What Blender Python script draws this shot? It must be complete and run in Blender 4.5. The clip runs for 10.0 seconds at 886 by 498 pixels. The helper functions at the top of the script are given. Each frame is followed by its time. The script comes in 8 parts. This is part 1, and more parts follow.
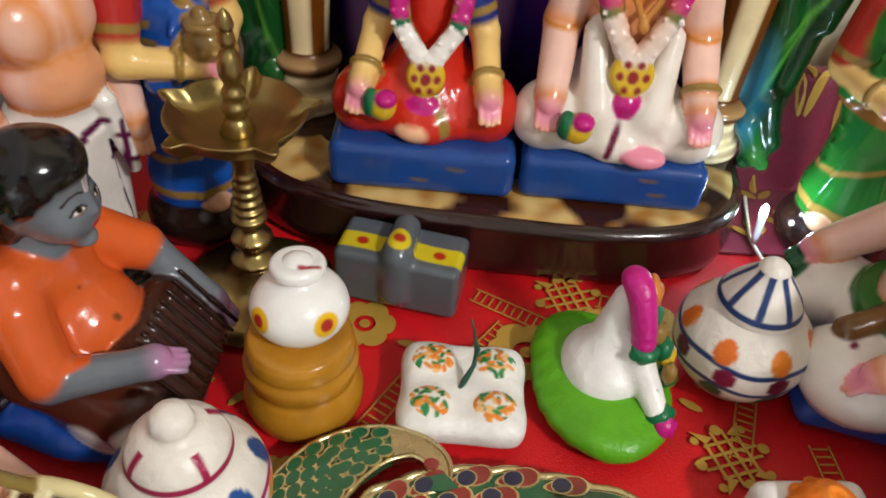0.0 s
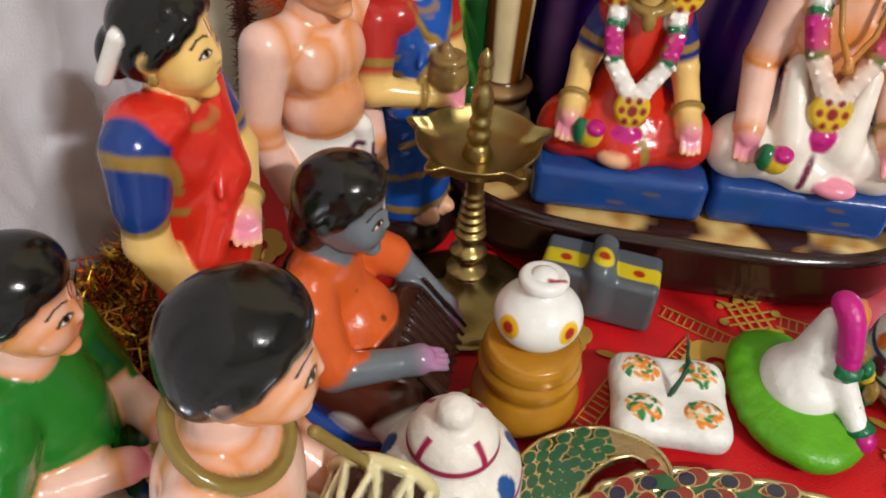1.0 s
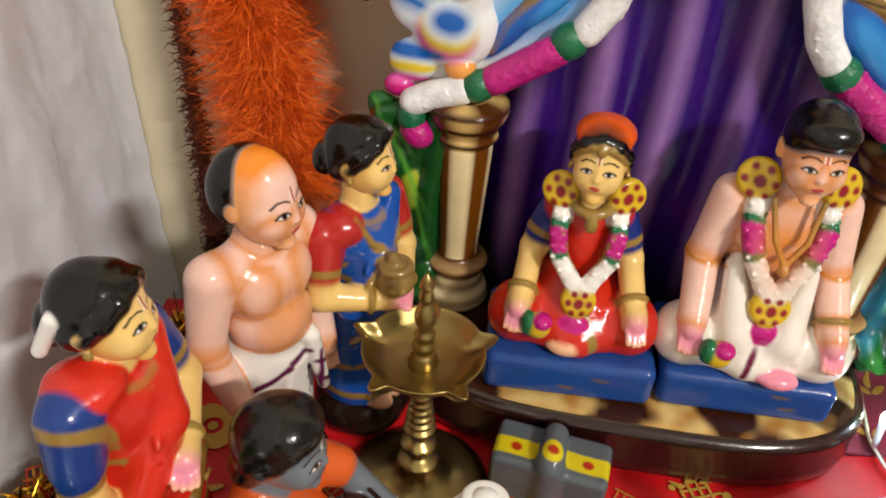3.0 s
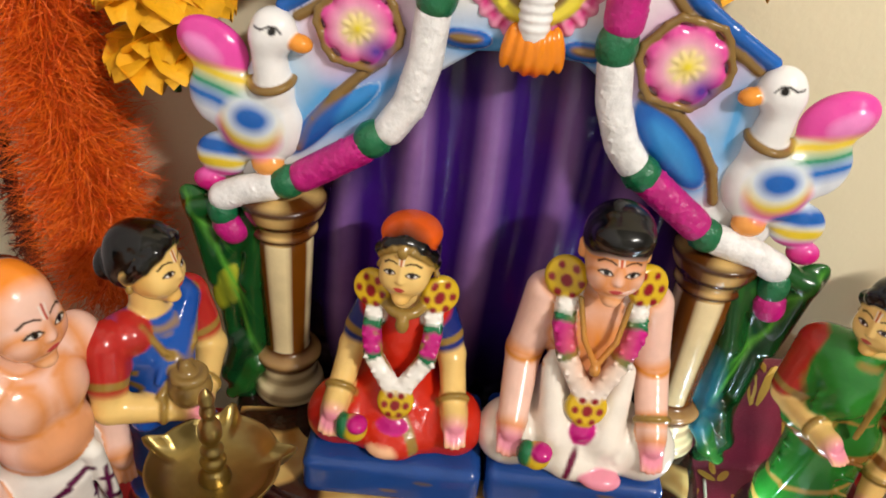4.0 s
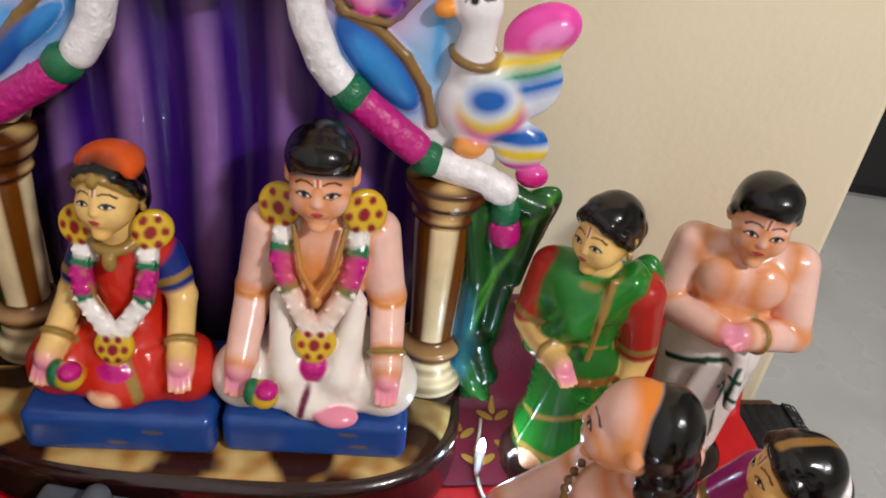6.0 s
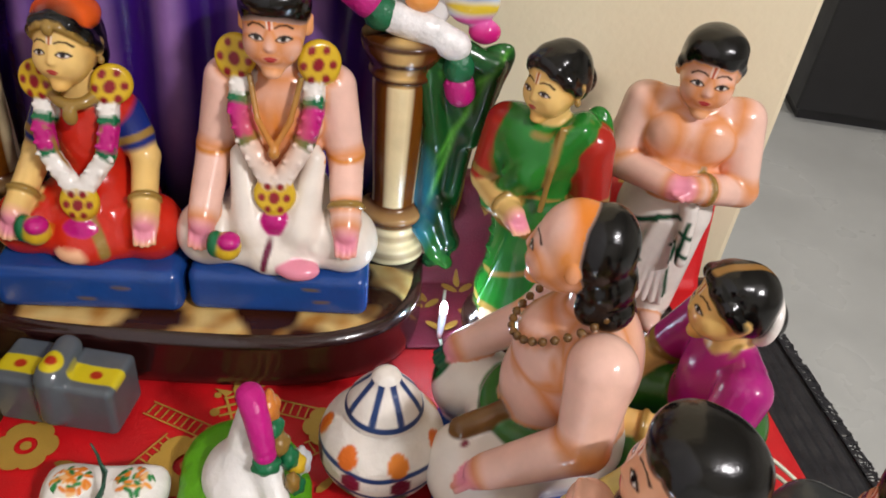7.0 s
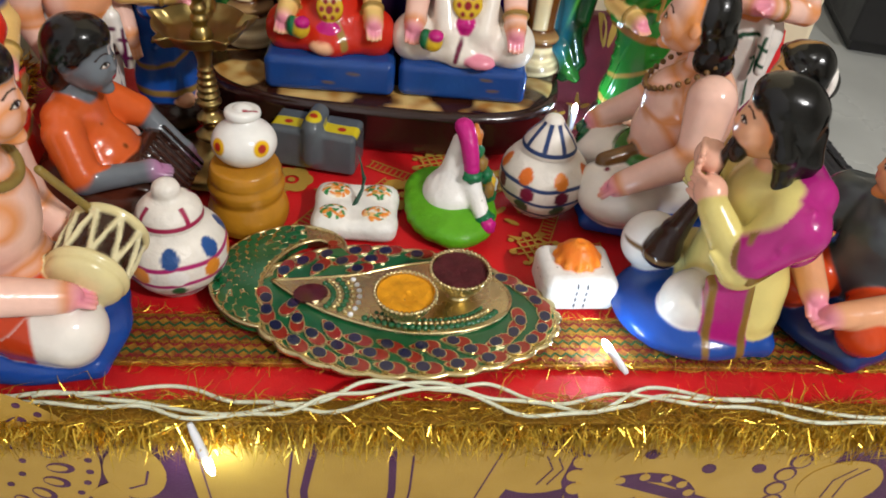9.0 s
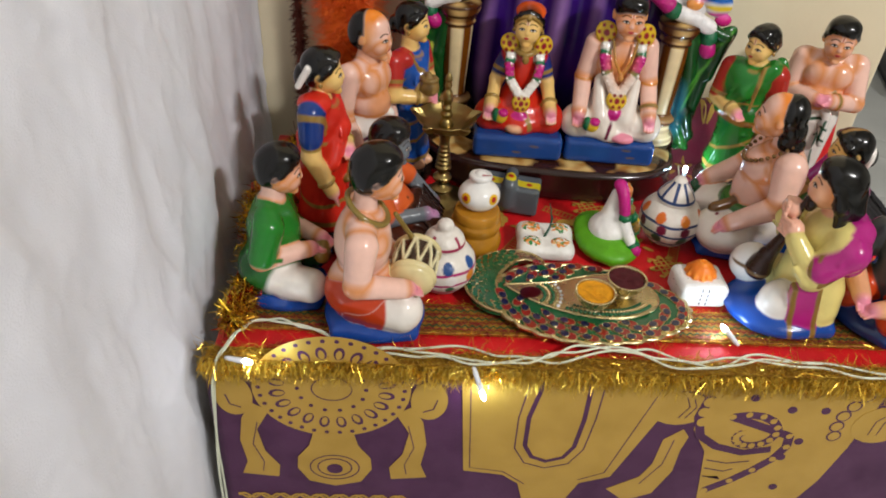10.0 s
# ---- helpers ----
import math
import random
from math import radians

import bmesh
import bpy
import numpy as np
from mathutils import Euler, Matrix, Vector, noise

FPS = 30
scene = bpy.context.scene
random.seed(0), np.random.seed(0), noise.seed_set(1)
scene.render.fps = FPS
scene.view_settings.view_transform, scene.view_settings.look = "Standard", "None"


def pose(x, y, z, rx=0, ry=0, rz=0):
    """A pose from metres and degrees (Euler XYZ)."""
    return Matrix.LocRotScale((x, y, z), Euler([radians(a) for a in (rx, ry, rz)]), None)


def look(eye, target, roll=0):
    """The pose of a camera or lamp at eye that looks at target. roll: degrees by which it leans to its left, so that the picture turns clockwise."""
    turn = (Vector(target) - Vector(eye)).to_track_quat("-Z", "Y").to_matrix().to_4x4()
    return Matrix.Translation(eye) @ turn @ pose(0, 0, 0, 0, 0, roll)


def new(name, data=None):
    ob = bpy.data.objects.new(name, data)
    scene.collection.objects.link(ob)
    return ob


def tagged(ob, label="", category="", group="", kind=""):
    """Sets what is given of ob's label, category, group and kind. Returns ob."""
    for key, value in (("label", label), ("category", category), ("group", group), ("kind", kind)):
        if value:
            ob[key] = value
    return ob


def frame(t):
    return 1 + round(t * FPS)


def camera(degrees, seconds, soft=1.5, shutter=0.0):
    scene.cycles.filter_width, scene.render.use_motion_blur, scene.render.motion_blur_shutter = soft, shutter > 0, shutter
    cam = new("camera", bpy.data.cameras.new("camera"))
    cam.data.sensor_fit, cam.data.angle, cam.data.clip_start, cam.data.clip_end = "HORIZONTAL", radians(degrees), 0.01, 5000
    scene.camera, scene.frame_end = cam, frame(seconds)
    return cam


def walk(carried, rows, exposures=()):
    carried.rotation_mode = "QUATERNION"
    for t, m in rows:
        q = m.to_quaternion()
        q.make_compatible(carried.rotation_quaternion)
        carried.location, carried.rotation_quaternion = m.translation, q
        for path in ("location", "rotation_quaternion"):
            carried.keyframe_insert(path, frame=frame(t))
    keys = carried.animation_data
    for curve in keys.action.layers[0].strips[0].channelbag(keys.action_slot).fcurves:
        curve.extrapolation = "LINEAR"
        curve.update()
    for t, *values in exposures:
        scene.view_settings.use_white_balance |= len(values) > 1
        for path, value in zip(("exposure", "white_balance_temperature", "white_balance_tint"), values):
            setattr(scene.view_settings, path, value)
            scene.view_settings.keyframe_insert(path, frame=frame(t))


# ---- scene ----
cam = camera(59.6, 10.0, 1.8)
METRES, EYE, TILT, LEAN, TURN = 1.0, 0.286, -42.0, -3.8, 0.0
ROWS = [
    (0.0, 0.0, 0.0, 0.0, 0.0, 0.0, -0.0),
    (0.5, -0.0403, -0.0209, 0.0029, 1.93, 0.34, -1.08),
    (1.0, -0.0775, -0.0371, 0.0005, 3.87, 0.75, -2.15),
    (1.5, -0.1076, -0.0527, 0.0099, 5.38, 1.47, -2.8),
    (2.0, -0.109, -0.0556, 0.0308, 5.51, 2.41, -2.85),
    (3.5, -0.0183, -0.0385, 0.0899, 1.2, 6.41, -1.13),
    (4.0, 0.012, -0.0347, 0.1042, -0.59, 8.37, -0.75),
    (4.5, 0.0314, -0.0433, 0.1248, -1.99, 9.86, -0.25),
    (5.0, 0.064, -0.0342, 0.1215, -3.5, 10.17, 0.34),
    (5.5, 0.0984, -0.0236, 0.1007, -4.69, 9.17, 1.17),
    (6.0, 0.1163, -0.0205, 0.0761, -5.42, 7.49, 1.97),
    (7.5, 0.1322, -0.0399, -0.0131, -6.02, 2.71, 2.87),
    (8.0, 0.1254, -0.0616, -0.0502, -5.7, 1.44, 2.65),
    (8.5, 0.0966, -0.1019, -0.0782, -4.88, 1.19, 2.14),
    (9.0, 0.0352, -0.1734, -0.1063, -3.37, 1.68, 1.53),
    (9.5, -0.017, -0.2692, -0.1133, -1.85, 2.78, 1.04),
    (10.0, -0.0976, -0.4198, -0.1287, -0.32, 4.3, 0.83),
]
walk(cam, [(t, pose(0, 0, EYE, TILT, LEAN, TURN) @ pose(METRES * x, METRES * y, METRES * z, 90 + pitch, roll, yaw)) for t, x, y, z, yaw, pitch, roll in ROWS],
     [(0.0, -0.12, 6600, 10), (1.0, 0.0, 6600, 10), (1.5, 0.03, 6600, 10), (2.0, 0.14, 6700, 10), (3.5, 0.10, 7050, 10), (4.5, 0.02, 7000, 10), (5.5, -0.22, 6500, 15), (6.0, -0.22, 6500, 16), (7.5, -0.06, 6600, 14), (8.0, -0.06, 6600, 13), (8.5, -0.11, 6500, 11), (9.0, -0.12, 6600, 10), (9.5, -0.18, 6600, 10), (10.0, -0.25, 6600, 10)])

# ---------------------------------------------------------------- light
world = bpy.data.worlds.new("room_air")
scene.world = world
world.use_nodes = True
world.node_tree.nodes["Background"].inputs[0].default_value = (0.9, 0.93, 1.0, 1)
world.node_tree.nodes["Background"].inputs[1].default_value = 0.23


def area_lamp(name, eye, target, sx, sy, watts, col):
    data = bpy.data.lights.new(name, "AREA")
    data.shape, data.size, data.size_y, data.energy, data.color = "RECTANGLE", sx, sy, watts, col
    ob = new(name, data)
    ob.matrix_world = look(eye, target)
    return ob


area_lamp("tube_light_glow", (1.35, -1.42, 1.80), (0.0, 0.2, 0.0), 0.36, 0.08, 52, (0.99, 0.98, 0.985))
area_lamp("ceiling_light_glow", (0.6, 1.2, 1.93), (0.6, 1.0, 0.0), 0.3, 0.3, 16, (1.0, 0.95, 0.88))


for spot, watts in (((0.197, 0.322, 0.044), 0.09), ((-0.038, 0.0265, -0.028), 0.03), ((-0.206, 0.033, 0.012), 0.03), ((0.168, 0.100, 0.020), 0.05)):
    led = bpy.data.lights.new("led_glow", "POINT")
    led.energy, led.color, led.shadow_soft_size = watts, (0.55, 0.78, 1.0), 0.003
    new("led_glow", led).location = spot


# ---------------------------------------------------------------- materials
def lin(h):
    v = [int(h[i:i + 2], 16) / 255 for i in (0, 2, 4)]
    return tuple(c / 12.92 if c < 0.04045 else ((c + 0.055) / 1.055) ** 2.4 for c in v)


def material(name, col, rough=0.5, metal=0.0, vary=0.15, size=60.0, bump=0.15, bump_size=400.0, attr=False, coat=0.0, sheen=0.0, col2=None, spec=0.5):
    m = bpy.data.materials.new(name)
    m.use_nodes = True
    nt = m.node_tree
    b = nt.nodes["Principled BSDF"]
    tc = nt.nodes.new("ShaderNodeTexCoord")
    n1 = nt.nodes.new("ShaderNodeTexNoise")
    n1.inputs["Scale"].default_value, n1.inputs["Detail"].default_value = size, 5
    nt.links.new(tc.outputs["Object"], n1.inputs["Vector"])
    n2 = nt.nodes.new("ShaderNodeTexNoise")
    n2.inputs["Scale"].default_value, n2.inputs["Detail"].default_value = bump_size, 3
    nt.links.new(tc.outputs["Object"], n2.inputs["Vector"])
    mix = nt.nodes.new("ShaderNodeMix")
    mix.data_type = "RGBA"
    if attr:
        at = nt.nodes.new("ShaderNodeAttribute")
        at.attribute_name = "Col"
        hsv = nt.nodes.new("ShaderNodeHueSaturation")
        hsv.inputs["Value"].default_value = 1 - vary
        nt.links.new(at.outputs["Color"], hsv.inputs["Color"])
        nt.links.new(at.outputs["Color"], mix.inputs["A"])
        nt.links.new(hsv.outputs["Color"], mix.inputs["B"])
    else:
        mix.inputs["A"].default_value = (*col, 1)
        other = col2 or tuple(c * (1 - vary) for c in col)
        mix.inputs["B"].default_value = (*other, 1)
    ramp = nt.nodes.new("ShaderNodeMapRange")
    ramp.inputs["From Min"].default_value, ramp.inputs["From Max"].default_value = 0.38, 0.66
    nt.links.new(n1.outputs["Fac"], ramp.inputs["Value"])
    nt.links.new(ramp.outputs["Result"], mix.inputs["Factor"])
    nt.links.new(mix.outputs["Result"], b.inputs["Base Color"])
    rr = nt.nodes.new("ShaderNodeMapRange")
    rr.inputs["From Min"].default_value, rr.inputs["From Max"].default_value = 0.3, 0.7
    rr.inputs["To Min"].default_value, rr.inputs["To Max"].default_value = rough * 0.8, min(1.0, rough * 1.25)
    nt.links.new(n1.outputs["Fac"], rr.inputs["Value"])
    nt.links.new(rr.outputs["Result"], b.inputs["Roughness"])
    b.inputs["Metallic"].default_value = metal
    b.inputs["Specular IOR Level"].default_value = spec
    b.inputs["Coat Weight"].default_value = coat
    b.inputs["Sheen Weight"].default_value = sheen
    if bump:
        bp = nt.nodes.new("ShaderNodeBump")
        bp.inputs["Strength"].default_value, bp.inputs["Distance"].default_value = bump, 0.001
        nt.links.new(n2.outputs["Fac"], bp.inputs["Height"])
        nt.links.new(bp.outputs["Normal"], b.inputs["Normal"])
    return m


def glow(name, col, strength):
    m = bpy.data.materials.new(name)
    m.use_nodes = True
    b = m.node_tree.nodes["Principled BSDF"]
    b.inputs["Base Color"].default_value = (*col, 1)
    b.inputs["Emission Color"].default_value = (*col, 1)
    b.inputs["Emission Strength"].default_value = strength
    return m


ENAMEL = material("painted_plaster", (1, 1, 1), 0.21, 0, 0.12, 55, 0.25, 240, attr=True, coat=0.15, spec=0.42)
CHALK = material("painted_clay", (1, 1, 1), 0.36, 0, 0.14, 70, 0.9, 190, attr=True, spec=0.4)
BRASS = material("aged_brass", lin("A8925C"), 0.33, 1.0, 0.35, 40, 0.12, 300)
GOLD = material("bright_gold_metal", lin("DCCB9A"), 0.26, 1.0, 0.2, 60, 0.1, 300)
TINSEL = material("gold_tinsel_foil", lin("EBC24A"), 0.28, 0.85, 0.35, 90, 0.0, 100)
ZARI = material("gold_zari_thread", lin("9C7426"), 0.42, 0.7, 0.3, 160, 0.7, 900)
PRINT = material("gold_brocade_print", lin("C49C42"), 0.42, 0.2, 0.10, 30, 0.5, 1200)
RED_SATIN = material("red_satin_brocade", lin("D80C16"), 0.45, 0, 0.2, 22, 0.5, 1100, sheen=0.05)
MAROON = material("maroon_brocade", lin("7E1030"), 0.5, 0, 0.25, 40, 0.6, 900, sheen=0.2)
PURPLE_CLOTH = material("purple_silk", lin("4E1A48"), 0.6, 0, 0.2, 30, 0.6, 1000, sheen=0.05)
WHITE_CLOTH = material("white_cotton_sheet", lin("E2E2E8"), 0.9, 0, 0.06, 6, 0.5, 700, sheen=0.1)
CREAM_WALL = material("cream_emulsion_wall", lin("E8DCBC"), 0.7, 0, 0.06, 5, 0.3, 160)
GREY_FLOOR = material("grey_polished_tile", lin("C0C2BE"), 0.3, 0, 0.12, 5, 0.05, 200)
ROOM_WALL = material("white_room_wall", lin("DDDAD2"), 0.8, 0, 0.06, 3, 0.1, 60)
BLACK_FURN = material("black_laminate", lin("1B1A1C"), 0.4, 0, 0.2, 12, 0.1, 120)
BLACK_MAT = material("black_woven_rubber", lin("15151A"), 0.7, 0, 0.3, 90, 0.8, 500)
BROWN_TRIM = material("brown_plush", lin("6A3020"), 0.85, 0, 0.4, 80, 0.9, 500)
ORANGE_FUR = material("orange_feather", lin("FF7A1C"), 0.6, 0, 0.3, 110, 0.0, 100, col2=lin("DE4E0A"))
YELLOW_PETAL = material("yellow_silk_petal", lin("FFB81E"), 0.6, 0, 0.25, 60, 0.3, 500)
GREEN_LEAF = material("green_silk_leaf", lin("1C5E20"), 0.5, 0, 0.35, 40, 0.3, 400)
WIRE = material("pale_green_wire", lin("D8DCC4"), 0.35, 0, 0.08, 60, 0.0, 100)
SOCKET = material("frosted_led_socket", lin("E8EAF0"), 0.3, 0, 0.05, 60, 0.0, 100)
LED = glow("white_led", (0.8, 0.9, 1.0), 140.0)
TUBE = glow("tube_lamp", (1.0, 0.97, 0.92), 8.0)
TURMERIC = material("turmeric_powder", lin("E29A07"), 0.95, 0, 0.25, 120, 0.9, 500)
KUMKUM = material("kumkum_powder", lin("4E0612"), 0.95, 0, 0.3, 150, 1.0, 700)
EN_GREEN = material("green_enamel", lin("125A34"), 0.16, 0, 0.2, 80, 0.05, 300, coat=0.5)
EN_RED = material("red_enamel", lin("8E2419"), 0.16, 0, 0.2, 80, 0.05, 300, coat=0.5)
EN_RUBY = material("ruby_enamel", lin("4A0C10"), 0.1, 0, 0.3, 80, 0.05, 300, coat=0.6)
EN_BLUE = material("navy_enamel", lin("10163E"), 0.16, 0, 0.2, 80, 0.05, 300, coat=0.5)
BLUE_BASE = material("blue_painted_plaster", lin("1B4486"), 0.28, 0, 0.2, 45, 0.3, 240, coat=0.2)


# foil strips of gold, copper and dark red side by side
TINSEL_MIX = material("gold_and_red_tinsel_foil", lin("EBC24A"), 0.26, 0.85, 0.35, 90, 0.0, 100)
nt_ = TINSEL_MIX.node_tree
pick, ramp_ = nt_.nodes.new("ShaderNodeNewGeometry"), nt_.nodes.new("ShaderNodeValToRGB")
ramp_.color_ramp.interpolation = "CONSTANT"
ramp_.color_ramp.elements[0].color, ramp_.color_ramp.elements[1].color = (*lin("F2C63C"), 1), (*lin("A8281E"), 1)
ramp_.color_ramp.elements[1].position = 0.68
ramp_.color_ramp.elements.new(0.40).color = (*lin("B8862A"), 1)
ramp_.color_ramp.elements.new(0.84).color = (*lin("4A2A10"), 1)
nt_.links.new(pick.outputs["Random Per Island"], ramp_.inputs["Fac"])
nt_.links.new(ramp_.outputs["Color"], nt_.nodes["Principled BSDF"].inputs["Base Color"])


# ---------------------------------------------------------------- modelling helpers
def part(name, bm, mat, parent=None, label="", smooth=True):
    me = bpy.data.meshes.new(name)
    bm.to_mesh(me)
    bm.free()
    for p in me.polygons:
        p.use_smooth = smooth
    me.materials.append(mat)
    ob = new(name, me)
    ob.parent = parent
    if label:
        ob["label"] = label
    return ob


def thing(name, m, label, category, group="", kind=""):
    ob = new(name)
    ob.empty_display_size = 0.02
    ob.matrix_world = m
    return tagged(ob, label, category, group, kind)


def box_bm(x0, x1, y0, y1, z0, z1, bevel=0.0, seg=2):
    bm = bmesh.new()
    bmesh.ops.create_cube(bm, size=1, matrix=Matrix.LocRotScale(((x0 + x1) / 2, (y0 + y1) / 2, (z0 + z1) / 2), None, (x1 - x0, y1 - y0, z1 - z0)))
    if bevel:
        bmesh.ops.bevel(bm, geom=bm.edges[:], offset=bevel, segments=seg, affect="EDGES", profile=0.6)
    return bm


def lathe_bm(profile, n=40, sx=1.0, sy=1.0, ripple=None):
    """Turned solid from (radius, height) pairs; ripple(angle, i) scales the radius."""
    bm = bmesh.new()
    rings = []
    for i, (r, z) in enumerate(profile):
        ring = []
        for j in range(n):
            a = 2 * math.pi * j / n
            q = r * (ripple(a, i) if ripple else 1.0)
            ring.append(bm.verts.new((sx * q * math.cos(a), sy * q * math.sin(a), z)))
        rings.append(ring)
    for a, b in zip(rings, rings[1:]):
        for j in range(n):
            bm.faces.new((a[j], a[(j + 1) % n], b[(j + 1) % n], b[j]))
    bm.faces.new(rings[0][::-1])
    bm.faces.new(rings[-1])
    return bm


def smooth_profile(points, steps=5):
    """Catmull-Rom through the given pairs."""
    out = []
    p = [points[0], *points, points[-1]]
    for i in range(1, len(p) - 2):
        for s in range(steps):
            t = s / steps
            out.append(tuple(0.5 * (2 * b + (c - a) * t + (2 * a - 5 * b + 4 * c - d) * t * t + (3 * b - a - 3 * c + d) * t ** 3) for a, b, c, d in zip(p[i - 1], p[i], p[i + 1], p[i + 2])))
    out.append(points[-1])
    return out


def tube_bm(points, radius, n=8, bm=None):
    """A round cord along the points."""
    bm = bm or bmesh.new()
    pts = [Vector(p) for p in points]
    rings = []
    for i, p in enumerate(pts):
        d = (pts[min(i + 1, len(pts) - 1)] - pts[max(i - 1, 0)]).normalized()
        u = d.cross(Vector((0.123, 0.31, 0.94))).normalized()
        v = d.cross(u)
        r = radius[i] if isinstance(radius, (list, tuple)) else radius
        rings.append([bm.verts.new(p + r * (u * math.cos(2 * math.pi * j / n) + v * math.sin(2 * math.pi * j / n))) for j in range(n)])
    for a, b in zip(rings, rings[1:]):
        for j in range(n):
            bm.faces.new((a[j], a[(j + 1) % n], b[(j + 1) % n], b[j]))
    bm.faces.new(rings[0][::-1])
    bm.faces.new(rings[-1])
    return bm


def prism(bm, outline, to3, h0, h1):
    """A flat plate from a 2D outline; to3(u, v, h) gives the place."""
    a = [bm.verts.new(to3(u, v, h0)) for u, v in outline]
    b = [bm.verts.new(to3(u, v, h1)) for u, v in outline]
    n = len(a)
    bm.faces.new(b)
    for i in range(n):
        bm.faces.new((a[i], a[(i + 1) % n], b[(i + 1) % n], b[i]))


def oval(cx, cy, rx, ry, n=24, turn=0.0, wave=0, depth=0.0):
    out = []
    for j in range(n):
        a = 2 * math.pi * j / n
        s = 1 + depth * math.cos(wave * a)
        x, y = rx * s * math.cos(a), ry * s * math.sin(a)
        out.append((cx + x * math.cos(turn) - y * math.sin(turn), cy + x * math.sin(turn) + y * math.cos(turn)))
    return out


def stripe(points, width):
    """Outline of a band of that width along 2D points."""
    pts = [Vector(p) for p in points]
    left, right = [], []
    for i, p in enumerate(pts):
        d = (pts[min(i + 1, len(pts) - 1)] - pts[max(i - 1, 0)]).normalized()
        nrm = Vector((-d.y, d.x)) * width / 2
        left.append(tuple(p + nrm))
        right.append(tuple(p - nrm))
    return left + right[::-1]


# ---------------------------------------------------------------- sculpting: soft unions of simple solids, skinned by surface nets
def place(c, rot=(0, 0, 0)):
    return pose(*c, *rot)


def E(c, r, col, rot=(0, 0, 0), k=0.004):
    return ("E", place(c, rot), tuple(r), lin(col), k)


def B(c, h, rad, col, rot=(0, 0, 0), k=0.004):
    return ("B", place(c, rot), (*h, rad), lin(col), k)


def C(a, b, ra, rb, col, k=0.004):
    a, b = Vector(a), Vector(b)
    d = b - a
    m = Matrix.Translation(a) @ d.to_track_quat("Z", "Y").to_matrix().to_4x4()
    return ("C", m, (d.length, ra, rb), lin(col), k)


def TO(c, big, small, col, rot=(0, 0, 0), k=0.003):
    return ("T", place(c, rot), (big, small), lin(col), k)


def D(c, radius, half, rad, col, rot=(0, 0, 0), k=0.004):
    return ("D", place(c, rot), (radius, half, rad), lin(col), k)


def moved(prims, m):
    return [(a, m @ b, *rest) for a, b, *rest in prims]


def moved_paint(paints, m):
    return [((p[0], m @ p[1], *p[2:]), soft) for p, soft in paints]


def reach(prim):
    kind, m, d = prim[0], prim[1], prim[2]
    if kind == "E":
        lo, hi = [-x for x in d], d
    elif kind == "B":
        lo, hi = [-x for x in d[:3]], d[:3]
    elif kind == "C":
        r = max(d[1], d[2])
        lo, hi = (-r, -r, -r), (r, r, d[0] + r)
    elif kind == "T":
        r = d[0] + d[1]
        lo, hi = (-r, -r, -d[1]), (r, r, d[1])
    elif kind == "D":
        lo, hi = (-d[0], -d[0], -d[1]), (d[0], d[0], d[1])
    else:
        xs, zs = [p[0] for p in d[0]], [p[1] for p in d[0]]
        lo, hi = (min(xs), -d[1], min(zs)), (max(xs), d[1], max(zs))
    pts = np.array([m @ Vector((x, y, z)) for x in (lo[0], hi[0]) for y in (lo[1], hi[1]) for z in (lo[2], hi[2])])
    return pts.min(0), pts.max(0)


